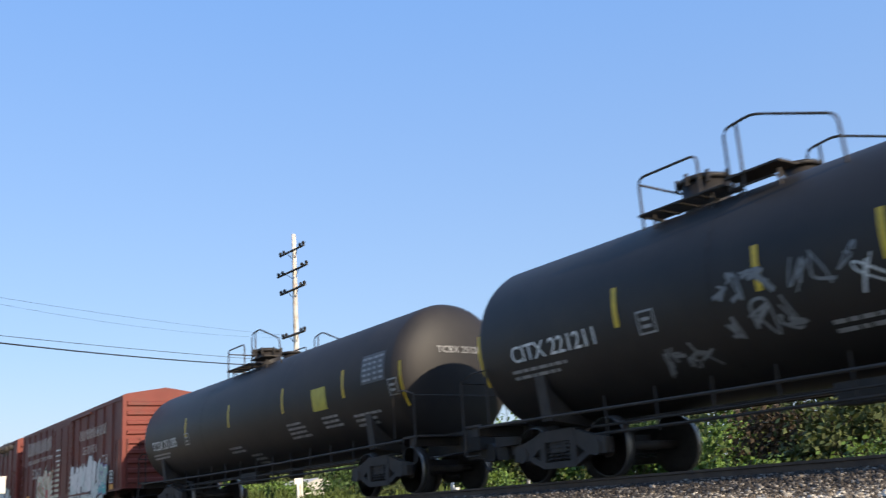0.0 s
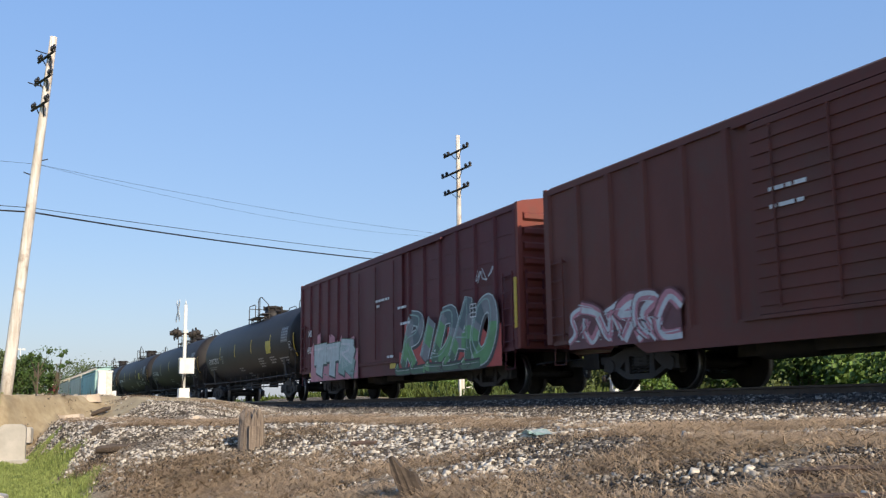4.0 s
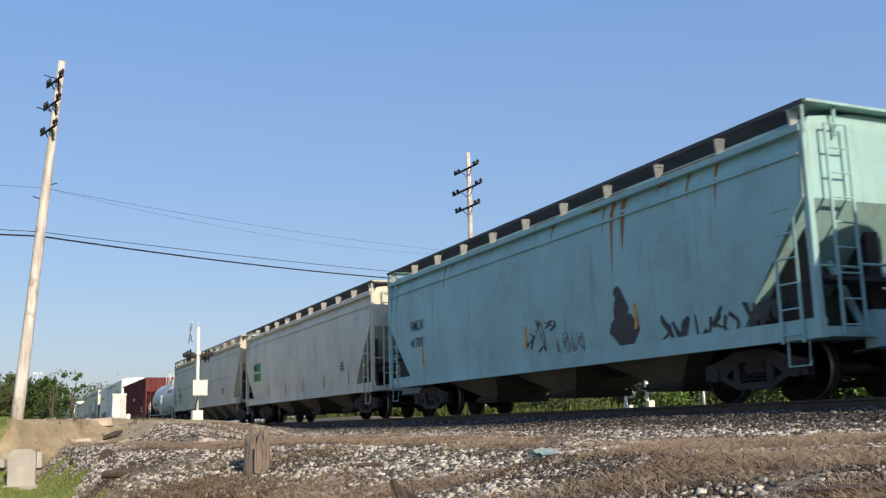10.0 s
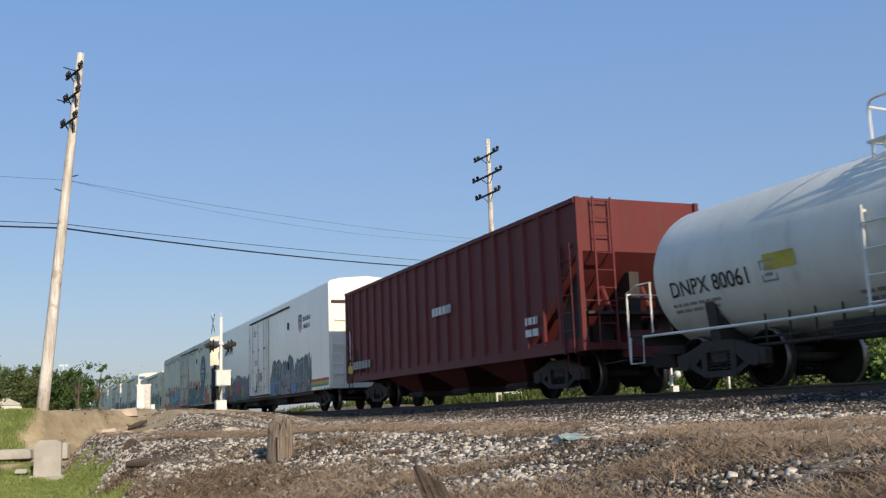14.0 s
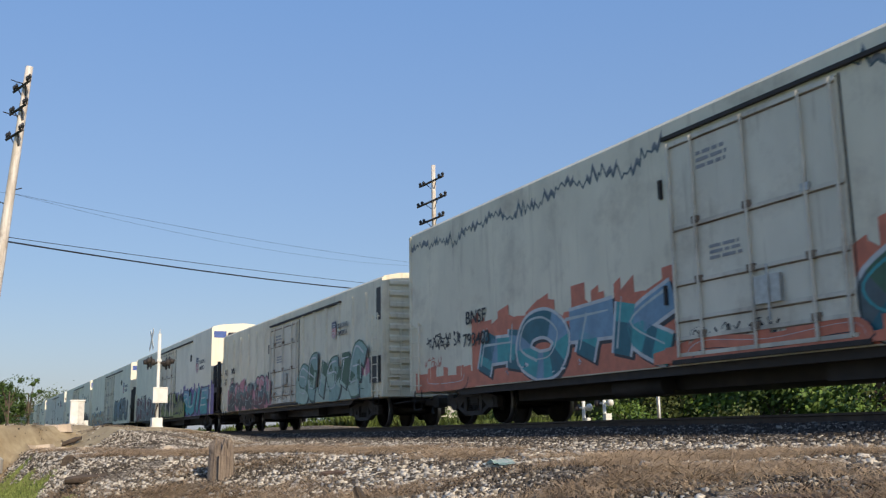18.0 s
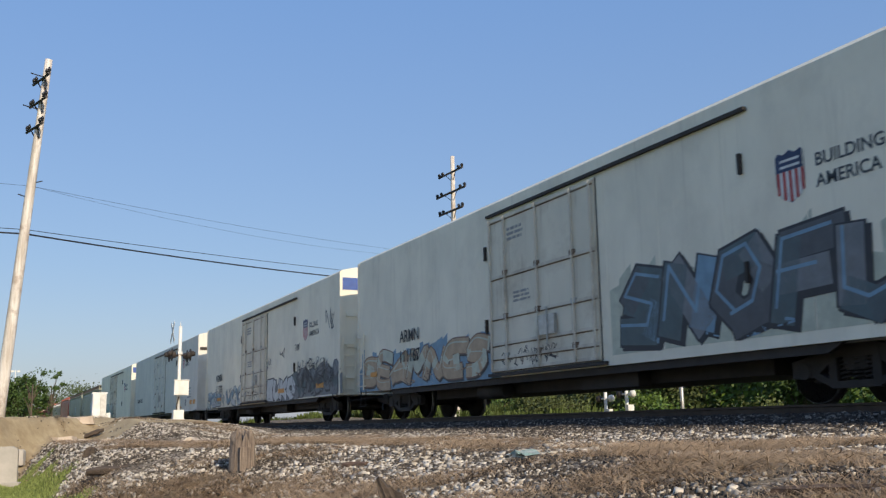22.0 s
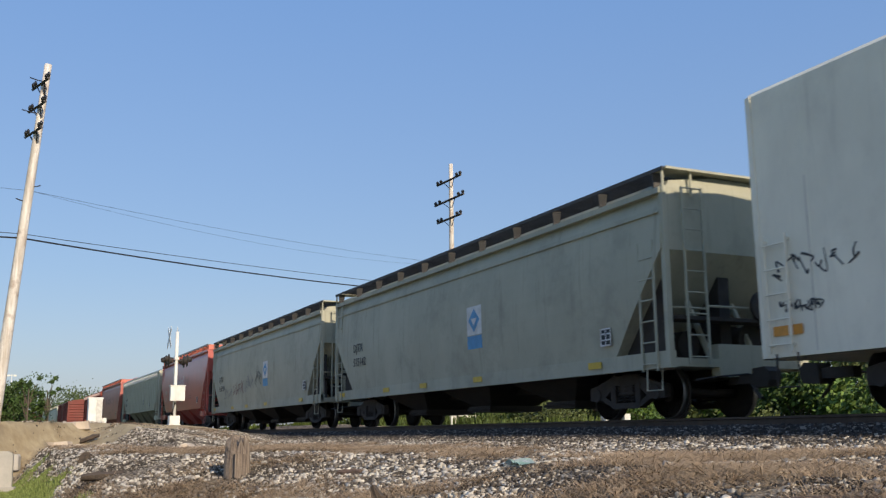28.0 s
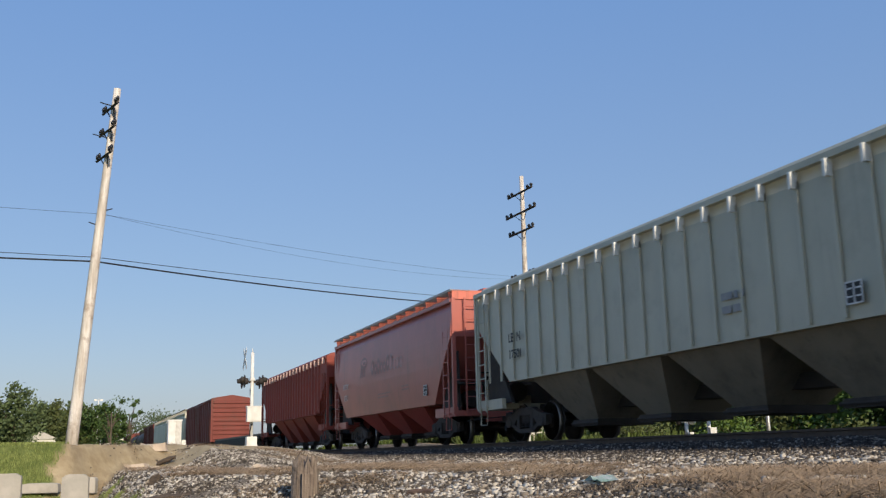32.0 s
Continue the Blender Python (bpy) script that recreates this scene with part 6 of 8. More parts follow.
LEAF = {
    "bright": material("spring_leaf", (0.115, 0.175, 0.032), (0.07, 0.12, 0.022), 1.2, 0.6, random=0.45, island=True, spec=0.3),
    "deep": material("deep_leaf", (0.072, 0.118, 0.028), (0.045, 0.078, 0.02), 1.2, 0.6, random=0.45, island=True, spec=0.3),
    "olive": material("olive_leaf", (0.1, 0.12, 0.038), (0.065, 0.078, 0.028), 1.2, 0.7, random=0.4, island=True, spec=0.2),
    # paler green, distance haze mixed into the leaf colour
    "far": material("distant_leaf", (0.11, 0.145, 0.06), (0.075, 0.105, 0.042), 0.6, 0.7, random=0.3, island=True, spec=0.2),
    "brown": material("budding_twig", (0.08, 0.055, 0.035), (0.05, 0.038, 0.026), 1.2, 0.8, random=0.4, island=True, spec=0.1),
}


def tree(name, label, at, h, r, leaf, seed, leaves=2600, size=0.22, trunk=0.3, bush=False, open_crown=0.0, category="tree"):
    rnd = random.Random(seed)
    t = thing(name, label, category, "trees and shrubs", at=at)
    bm = bmesh.new()
    limbs = []
    z0 = 0.05 if bush else h * trunk
    if not bush:
        tube(bm, [(0, 0, -0.2), (rnd.uniform(-0.1, 0.1), 0.05, z0), (0.1, rnd.uniform(-0.1, 0.1), h * 0.75)], 0.05 + h * 0.018, 8, r2=0.03)
    for k in range(9 if not bush else 12):
        a, l = rnd.uniform(0, math.tau), rnd.uniform(0.5, 0.98)
        s = (0, 0, z0 + (h * 0.3 * rnd.random() if not bush else 0))
        e = (math.cos(a) * r * l * 0.85, math.sin(a) * r * l * 0.85, z0 + (h - z0) * rnd.uniform(0.35, 0.95))
        m = (e[0] * 0.4, e[1] * 0.4, s[2] + (e[2] - s[2]) * 0.6)
        tube(bm, [s, m, e], 0.02 + h * 0.006, 5, r2=0.008)
        limbs.append(Vector(e))
    part("trunk", bm, BARK, t)
    clumps = []
    for k in range(int(16 + r * 5)):
        a, q = rnd.uniform(0, math.tau), math.sqrt(rnd.random())
        zz = rnd.uniform(0.0, 1.0)
        rr = r * (math.sin(math.pi * (0.12 + zz * 0.8)) ** 0.7) * q * rnd.uniform(0.8, 1.12)
        clumps.append((Vector((math.cos(a) * rr, math.sin(a) * rr, z0 + (h - z0) * zz)), r * rnd.uniform(0.2, 0.42)))
    clumps += [(e, r * 0.26) for e in limbs]
    vs, fs = [], []
    for i in range(leaves):
        c, cr = rnd.choice(clumps)
        if rnd.random() < open_crown:
            c, cr = rnd.choice(limbs), r * 0.16
        p = c + Vector((rnd.gauss(0, 1), rnd.gauss(0, 1), rnd.gauss(0, 0.8))) * cr * 0.55
        p.z = max(0.03, p.z)
        n = Vector((rnd.gauss(0, 1), rnd.gauss(0, 1), rnd.gauss(0.4, 1))).normalized()
        u = n.orthogonal().normalized()
        w = n.cross(u)
        s = size * rnd.uniform(0.6, 1.3)
        b = len(vs)
        vs += [p - u * s * 0.5, p + w * s * 0.32, p + u * s * 0.5, p - w * s * 0.32]
        fs.append((b, b + 1, b + 2, b + 3))
    me = bpy.data.meshes.new("crown")
    me.from_pydata(vs, [], fs)
    me.materials.append(LEAF[leaf])
    put("crown", me, t)
    return t


def gz(x, y):
    return float(ground_z(x, y))


# wires between the two poles and on to the far line
cable(pole_at(5.24), (-41.2, 8.4, 6.38), 0.2, 0.024)
cable(pole_at(5.36), (-41.2, 8.4, 6.62), 0.1, 0.01)
cable(pole_at(6.6), (-41.2, 8.4, 7.85), 0.2, 0.0045)
cable(pole_at(6.6), (-41.2, 8.4, 7.75), 0.45, 0.0035)
cable(pole_at(5.24), (-22, -42, 5.0), 0.35, 0.024)
cable(pole_at(5.36), (-22, -42, 5.3), 0.3, 0.01)
cable(pole_at(6.6), (-22, -42, 6.6), 0.4, 0.0045)

# shrubs and trees beyond the road
tree("shrub", "dense green shrub beside the track beyond the road", (-72, -9.2, -0.3), 3.5, 1.75, "deep", 3, 7500, 0.17, bush=True, category="shrub")
tree("shrub", "dense olive shrub beside the track beyond the road", (-73, -11.0, -0.4), 3.3, 1.5, "olive", 4, 6500, 0.17, bush=True, category="shrub")
tree("tree", "small open budding tree beside the track", (-66, -9.0, -0.3), 4.0, 0.95, "deep", 6, 1000, 0.15, 0.25, open_crown=0.7)
tree("tree", "small open budding tree beside the track", (-66, -7.8, -0.3), 3.95, 0.9, "deep", 7, 1000, 0.15, 0.25, open_crown=0.7)
for i, (x, y, h, r, lf) in enumerate([(-180, -19.8, 13.0, 3.8, "far"), (-215, -17.4, 11.6, 3.6, "far"), (-215, -13.8, 12.0, 3.4, "olive"), (-215, -10.6, 11.8, 3.4, "far"), (-190, -27, 11.0, 4.5, "far"), (-200, -23.5, 9.0, 4.0, "olive"), (-185, -34, 12.0, 5, "far"), (-220, -7.5, 10.5, 3.2, "olive"), (-260, -3, 10, 4, "olive"), (-190, -44, 13, 6, "far"), (-280, 12, 12, 8, "far")]):
    tree("tree", "leafy spring tree in the distance", (x, y, -0.5), h, r, lf, 20 + i, 6000, 0.55, trunk=0.1)
# growth beyond the track
hedge = random.Random(8)
for i in range(30):
    x = 6 - i * 3.1 + hedge.uniform(-0.8, 0.8)
    y = 19 + hedge.uniform(-4, 6) + max(0, (-x - 30) * 0.25)
    h = hedge.uniform(2.0, 3.8)
    tree("shrub", "uneven olive and green shrub beyond the track", (x, y, gz(x, y) - 0.05), h, hedge.uniform(2.0, 2.9), hedge.choice(["olive", "deep", "bright", "brown", "deep", "olive"]), 50 + i, 4200, 0.24, bush=True, category="shrub")
for i in range(12):
    x, y = -3 - i * 5.5, 11.5 + hedge.uniform(-1.5, 2)
    tree("shrub", "low green bush beyond the track", (x, y, gz(x, y) - 0.05), hedge.uniform(0.8, 1.3), 1.5, hedge.choice(["bright", "olive", "bright"]), 90 + i, 2200, 0.14, bush=True, category="shrub")
for i in range(26):
    x, y = 26 - i * 6.5, 38 + hedge.uniform(-4, 7)
    tree("tree", "dense tree in the belt beyond the track", (x, y, gz(x, y)), hedge.uniform(4.6, 6.2), 4.8, hedge.choice(["deep", "olive", "bright"]), 120 + i, 3600, 0.46, trunk=0.04)

HOUSE_WALL = material("cream_siding", (0.7, 0.68, 0.6), (0.62, 0.6, 0.52), 2, 0.7)
HOUSE_ROOF = material("pale_roof", (0.55, 0.52, 0.46), (0.45, 0.42, 0.38), 3, 0.8)


def house(x, y, z, w, d, h, rise, label):
    t = thing("house", label, "house", at=(x, y, z), rz=0)
    bm = bmesh.new()
    box(bm, -d / 2, d / 2, -w / 2, w / 2, 0, h)
    part("wall", bm, HOUSE_WALL, t)
    bm = bmesh.new()
    pts = [(-w / 2 - 0.3, h - 0.05), (0, h + rise), (w / 2 + 0.3, h - 0.05)]
    a, b = [bm.verts.new((-d / 2 - 0.2, p, q)) for p, q in pts], [bm.verts.new((d / 2 + 0.2, p, q)) for p, q in pts]
    bm.faces.new(a)
    bm.faces.new(b)
    for i in range(3):
        bm.faces.new((a[i], b[i], b[(i + 1) % 3], a[(i + 1) % 3]))
    part("roof", bm, HOUSE_ROOF, t)
    for yy in (-w * 0.2, w * 0.2):
        bm = bmesh.new()
        box(bm, d / 2, d / 2 + 0.04, yy - 0.4, yy + 0.4, 0.9, 1.9)
        wd = part("window", bm, GRILLE, t)
    return t


house(-200, -16.3, 0.0, 5.6, 8, 3.9, 1.4, "small cream house with a low gable roof")
house(-210, -26.5, 0.0, 8, 9, 3.6, 0.9, "pale house among the trees")
house(-78, 27, -0.7, 5, 5, 2.2, 1.0, "white shed beyond the track")

# ---- things on the bank and in the graveyard ----
GRAVE = material("grey_gravestone", (0.5, 0.46, 0.4), (0.4, 0.37, 0.32), 3, 0.85, dirt=0.4, dirt_color=(0.25, 0.22, 0.17), dirt_scale=2, bump=0.3)
STUMP_WOOD = material("split_stump_wood", (0.27, 0.215, 0.165), (0.1, 0.075, 0.06), 5, 0.9, stretch=(9, 9, 0.5), bump=0.9, bump_scale=18)


def gravestone(x, y, w, h, th, rz, label, base=True):
    t = thing("gravestone", label, "gravestone", "gravestones", at=(x, y, gz(x, y) - 0.03), rz=rz)
    bm = bmesh.new()
    poly = [(-w / 2, 0.1), (w / 2, 0.1), (w / 2 * 0.97, h * 0.92), (w * 0.3, h), (-w * 0.3, h), (-w / 2 * 0.97, h * 0.92)]
    prism_y(bm, poly, -th / 2, th / 2)
    bmesh.ops.bevel(bm, geom=bm.edges[:], offset=0.012, segments=2, affect="EDGES")
    part("slab", bm, GRAVE, t)
    if base:
        bm = bmesh.new()
        box(bm, -w * 0.62, w * 0.62, -th * 1.1, th * 1.1, -0.05, 0.12)
        bmesh.ops.bevel(bm, geom=bm.edges[:], offset=0.015, segments=1, affect="EDGES")
        part("plinth", bm, GRAVE, t)
    return t


gravestone(-24.5, -11.2, 0.6, 0.92, 0.14, 78, "upright pale gravestone with sloping shoulders on grass")
gravestone(-27.2, -10.78, 0.22, 0.5, 0.22, 70, "short narrow pale gravestone on grass", False)
gravestone(-26.26, -11.98, 0.9, 0.33, 0.4, 80, "low wide pale gravestone on grass", False)
gravestone(-25.1, -12.66, 0.64, 0.85, 0.15, 80, "weathered grey upright gravestone on grass")
gravestone(-23.75, -12.8, 0.75, 0.34, 0.3, 80, "low square gravestone on grass", False)
gravestone(-24.9, -11.75, 0.26, 0.2, 0.2, 78, "small low block gravestone on grass", False)
gravestone(-13.6, -11.78, 0.6, 0.3, 0.3, 78, "low block gravestone on grass", False)
gravestone(-28.5, -14.2, 0.55, 0.8, 0.14, 78, "upright gravestone on grass")
mast = thing("light_mast", "thin white light mast far off beside the track", "light mast", at=(-180, -6.96, -0.3))
bm = bmesh.new()
tube(bm, [(0, 0, 0), (0, 0, 10.6)], 0.12, 8, r2=0.06)
part("mast_pole", bm, WHITE_METAL, mast)
for yy in (-0.5, 0.5):
    bm = bmesh.new()
    box(bm, -0.25, 0.25, yy - 0.22, yy + 0.22, 10.2, 10.5)
    part("lamp_head", bm, WHITE_METAL, mast)
bm = bmesh.new()
tube(bm, [(0, -0.5, 10.35), (0, 0.5, 10.35)], 0.06, 6)
part("lamp_arm", bm, WHITE_METAL, mast)


def stump(x, y):
    z = gz(x, y)
    t = thing("post_stump", "split weathered stump of an old wooden post in gravel", "stump", at=(x, y, z - 0.25))
    rnd = random.Random(2)
    bm = bmesh.new()
    n = 22
    ring = lambda zz, r, j: [bm.verts.new((math.cos(k * math.tau / n) * r * (1 + 0.06 * math.sin(k * 5)), math.sin(k * math.tau / n) * r * (1 + 0.05 * math.cos(k * 7)), zz + rnd.uniform(-j, j))) for k in range(n)]
    rs = [ring(0, 0.2, 0), ring(0.35, 0.19, 0), ring(0.68, 0.17, 0.09), ring(0.7, 0.11, 0.13)]
    for a, b in zip(rs, rs[1:]):
        for k in range(n):
            bm.faces.new((a[k], a[(k + 1) % n], b[(k + 1) % n], b[k]))
    bm.faces.new(rs[-1])
    part("stump_body", bm, STUMP_WOOD, t)
    bm = bmesh.new()
    box(bm, 0.17, 0.25, -0.1, 0.06, 0.2, 0.55)
    part("split_slab", bm, STUMP_WOOD, t)


stump(-13.75, -8.35)
BROWN_WOOD = material("rotten_brown_wood", (0.15, 0.095, 0.065), (0.08, 0.055, 0.04), 4, 0.95, bump=0.8, bump_scale=25, stretch=(1, 5, 5))
DARK_WOOD = material("rotten_dark_wood", (0.06, 0.045, 0.035), (0.1, 0.075, 0.055), 4, 0.95, bump=0.8, bump_scale=25, stretch=(1, 5, 5))


def debris(name, label, x, y, l, w, h, rz, tilt=0, lift=0.0, seed=0):
    t = thing(name, label, "debris", at=(x, y, gz(x, y) + lift), rz=rz)
    rnd = random.Random(seed)
    bm = bmesh.new()
    prev = None
    for i in range(7):
        f = i / 6
        k = 0.55 + 0.45 * math.sin(math.pi * (0.15 + f * 0.7)) + rnd.uniform(-0.15, 0.15)
        r = [bm.verts.new(((f - 0.5) * l, math.cos(a) * w / 2 * k * rnd.uniform(0.8, 1.2), h * 0.35 + math.sin(a) * h / 2 * k * rnd.uniform(0.8, 1.2) + math.sin(radians(tilt)) * (f - 0.5) * l)) for a in [q * math.tau / 7 for q in range(7)]]
        if prev:
            for q in range(7):
                bm.faces.new((prev[q], prev[(q + 1) % 7], r[(q + 1) % 7], r[q]))
        else:
            bm.faces.new(r)
        prev = r
    bm.faces.new(prev)
    part("rotten_piece", bm, BROWN_WOOD if label.startswith("brown") else DARK_WOOD, t)


debris("wood_scrap", "dark rotten tie fragment on the bank", -16.1, -9.9, 0.62, 0.2, 0.15, 80, 3, 0.0, 1)
debris("wood_scrap", "dark rotten wood chunk on the bank", -31.6, -8.58, 0.55, 0.2, 0.16, 70, 20, 0.08, 2)
debris("wood_scrap", "dark wood scrap on the straw", -8.6, -9.1, 0.35, 0.2, 0.16, 10, 5, 0.0, 4)
debris("wood_scrap", "brown rotten tie piece in gravel", -4.3, -6.9, 1.0, 0.16, 0.07, 25, 3, -0.01, 5)
debris("wood_scrap", "brown rotten tie piece in gravel", -3.9, -7.4, 0.6, 0.14, 0.07, 38, 2, -0.01, 6)
debris("wood_scrap", "dark rotten stake on the lower bank", -7.9, -10.0, 0.35, 0.12, 0.18, 60, 30, 0.05, 8)
debris("wood_scrap", "brown wood splinter on gravel", -12.0, -7.3, 0.4, 0.12, 0.1, 30, 3, 0.0, 9)

def splinter(label, x, y, w, th, h, rz, lean, seed):
    """A torn plank end standing out of the bank, with a jagged top."""
    rnd = random.Random(seed)
    t = thing("wood_splinter", label, "debris", at=(x, y, gz(x, y) - 0.08), rz=rz)
    bm = bmesh.new()
    n = 7
    top = [h * (0.55 + 0.45 * (1 - abs(i / (n - 1) - 0.35))) * rnd.uniform(0.75, 1.1) for i in range(n)]
    rows = [[bm.verts.new(((i / (n - 1) - 0.5) * w + lean * z, sy * th / 2 + 0.02 * rnd.uniform(-1, 1), z)) for sy, z in ((-1, 0), (-1, top[i]), (1, top[i] * rnd.uniform(0.8, 1.0)), (1, 0))] for i in range(n)]
    for a, b in zip(rows, rows[1:]):
        for k in range(4):
            bm.faces.new((a[k], a[(k + 1) % 4], b[(k + 1) % 4], b[k]))
    bm.faces.new(rows[0])
    bm.faces.new(rows[-1][::-1])
    part("torn_plank", bm, DARK_WOOD, t)


splinter("dark torn plank end standing out of the straw", -7.75, -8.4, 0.2, 0.1, 0.42, 55, -0.45, 1)
splinter("dark torn plank end among the stones", -7.5, -9.75, 0.22, 0.08, 0.34, 70, -0.2, 2)
splinter("dark torn plank end at the foot of the bank", -19.0, -9.9, 0.25, 0.1, 0.3, 60, 0.3, 3)
CONCRETE = material("pale_concrete_rubble", (0.6, 0.5, 0.39), (0.48, 0.39, 0.3), 3, 0.9, bump=0.4)
for i, (x, y, l, w) in enumerate([(-30.9, -9.6, 2.0, 1.1), (-33.4, -8.8, 1.1, 0.8), (-21.5, -7.6, 0.5, 0.4), (-28.0, -9.2, 0.5, 0.4), (-27.2, -8.7, 0.4, 0.3), (-26.4, -9.6, 0.4, 0.35), (-29.2, -10.3, 0.45, 0.3), (-25.5, -8.9, 0.35, 0.3)]):
    rnd = random.Random(30 + i)
    t = thing("concrete_slab", "pale broken concrete piece half buried in the bank", "slab", "rubble pieces", at=(x, y, gz(x, y) - 0.08), rz=20 + 47 * i)
    bm = bmesh.new()
    out = [(math.cos(k * math.tau / 9) * l / 2 * rnd.uniform(0.7, 1.1), math.sin(k * math.tau / 9) * w / 2 * rnd.uniform(0.7, 1.1)) for k in range(9)]
    lo, hi = [bm.verts.new((a, b, -0.1)) for a, b in out], [bm.verts.new((a * 0.86, b * 0.86, 0.13 + rnd.uniform(-0.03, 0.05))) for a, b in out]
    for k in range(9):
        bm.faces.new((lo[k], lo[(k + 1) % 9], hi[(k + 1) % 9], hi[k]))
    bm.faces.new(hi)
    bm.faces.new(lo[::-1])
    part("slab_piece", bm, CONCRETE, t)

BAG = material("crumpled_white_plastic", (0.7, 0.74, 0.72), (0.45, 0.62, 0.55), 8, 0.4, bump=0.5)


def litter(x, y):
    t = thing("plastic_litter", "crumpled white and green plastic wrapper on straw", "litter", at=(x, y, gz(x, y)))
    rnd = random.Random(9)
    bm = bmesh.new()
    g = [[bm.verts.new(((i - 3) * 0.07, (j - 1.5) * 0.07, 0.02 + rnd.uniform(0, 0.09) * (1 - abs(i - 3) / 4))) for j in range(4)] for i in range(7)]
    for i in range(6):
        for j in range(3):
            bm.faces.new((g[i][j], g[i + 1][j], g[i + 1][j + 1], g[i][j + 1]))
    bmesh.ops.solidify(bm, geom=bm.faces[:], thickness=0.006)
    part("wrapper", bm, BAG, t)


litter(-9.0, -6.5)
BALL = material("orange_ball", (0.5, 0.17, 0.06), (0.4, 0.13, 0.05), 6, 0.7, bump=0.3, bump_scale=200)
t = thing("basketball", "worn orange basketball lying in the grass", "ball", at=(-11.6, -11.05, gz(-11.6, -11.05) + 0.11))
bm = bmesh.new()
bmesh.ops.create_uvsphere(bm, u_segments=24, v_segments=14, radius=0.12)
for f in bm.faces:
    f.smooth = True
part("ball_skin", bm, BALL, t)
bm = bmesh.new()
for a in range(2):
    pts = [(math.cos(k * math.tau / 24) * 0.121, math.sin(k * math.tau / 24) * 0.121 * (1 - a), math.sin(k * math.tau / 24) * 0.121 * a) for k in range(25)]
    tube(bm, pts, 0.004, 4)
part("ball_seam", bm, STEEL_DARK, t)

# posts beyond the track
for i, (x, y, h, kind) in enumerate([(-24.0, 5.0, 1.5, "cap"), (-22.95, 5.0, 1.6, "cap"), (-20.5, 5.0, 1.85, "plain"), (-34.2, 5.0, 1.4, "sign"), (-52, 5.5, 1.6, "sign"), (-55, 9, 2.6, "plain")]):
    t = thing("marker_post", "white post with two round lamps beyond the track" if kind == "cap" else "white marker post beyond the track" if kind != "plain" else "grey fence post beyond the track", "post", "posts beyond the track", at=(x, y, gz(x, y)))
    bm = bmesh.new()
    tube(bm, [(0, 0, -0.1), (0, 0, h)], 0.05, 8)
    part("post", bm, WHITE_METAL if kind != "plain" else SILVER, t)
    bm = bmesh.new()
    if kind == "cap":
        tube(bm, [(-0.3, 0, h - 0.35), (0.32, 0, h - 0.35)], 0.03, 6)
        tube(bm, [(0, 0, h - 0.02), (0, 0, h + 0.1)], 0.075, 8, r2=0.02)
    elif kind == "sign":
        box(bm, -0.02, 0.02, -0.14, 0.14, h - 0.45, h)
    else:
        tube(bm, [(0, 0, h), (0, 0, h + 0.05)], 0.06, 8)
    part("post_top", bm, WHITE_METAL, t)
    if kind == "cap":
        for sx in (-0.3, 0.32):
            bm = bmesh.new()
            lathe_y(bm, sx, h - 0.35, [(-0.1, 0.03), (-0.07, 0.1), (0.02, 0.11), (0.06, 0.06)], 12)
            part("round_lamp", bm, WHITE_METAL if sx > 0 else STEEL_DARK, t, "round lamp housing")
        bm = bmesh.new()
        box(bm, 0.05, 0.2, -0.1, 0.1, h - 0.95, h - 0.65)
        part("junction_box", bm, WHITE_METAL, t)


# ---- the train, from the head to the tail ----
def run(t):
    """How far the train has come by t seconds, slowing gently."""
    q = t / 10
    return 169.087 * q - 3.669 * q * q - 0.274 * q ** 3


TRAIN = []


def couple(made, u0, u1):
    TRAIN.append((made[0], (u0 + u1) / 2))
    made[0].matrix_world = pose(run(0) - (u0 + u1) / 2, 0, 0)
    return made


# tank cars at the head
for u0, u1, mark, lab, sd in ((-3.4, 13.9, "CITX 221211", "black tank car with white lettering and scrawled graffiti", 1), (15.3, 32.5, "TCBX 251285", "black tank car with yellow strips and placards", 2),
                              (102.0, 119.2, "CBTX 729313", "black tank car with white lettering and yellow strips", 3), (120.6, 137.8, "TCBX 254865", "black tank car with white lettering and yellow strips", 4),
                              (139.2, 156.4, "GATX 214493", "black tank car with white lettering and a yellow placard", 5), (157.8, 173.6, "GATX 214477", "black tank car with white lettering and a yellow placard", 6)):
    car, half, surf = couple(tank_car(u0, u1, lab, mark, seed=sd, panel=sd != 1, top_x={1: -2.75, 2: -0.4, 3: 0.85}.get(sd, 1.1), strips={1: [-8.0, -4.5, -1.95, -0.2, 4.0, 8.0], 3: [-8.0, -4.35, -1.25, 1.85, 5.0, 8.0], 6: [-7.6, -4.6, -1.4, 2.1, 5.1, 7.5]}.get(sd)), u0, u1)
    if sd == 1:
        for i, (x, z, w, h, c, q) in enumerate(((-2.75, 2.05, 1.0, 0.4, "grey", 0.05), (-2.6, 1.55, 1.1, 0.45, "grey", 0.05), (-1.5, 1.95, 0.9, 0.5, "grey", 0.04), (-4.0, 1.3, 1.0, 0.4, "grey", 0.04), (-0.6, 1.75, 1.3, 0.5, "white", 0.035), (0.8, 1.9, 1.6, 0.7, "white", 0.035), (2.6, 1.8, 1.4, 0.7, "white", 0.035))):
            tag(car, x, z, w, h, 0, c, 3 + i, surf, q)
    if sd > 4:
        wrap_letters(car, "SR-8754", half * 0.72, 1.82, 0.2, 1.46, 2.38, LETTER_W, 0.004)

# brown box cars
car, L, y = couple(boxcar(33.91, 49.85, "rust-brown boxcar with white lettering and silver graffiti", BOX_RED, (-1.88, 1.35)), 33.91, 49.85)
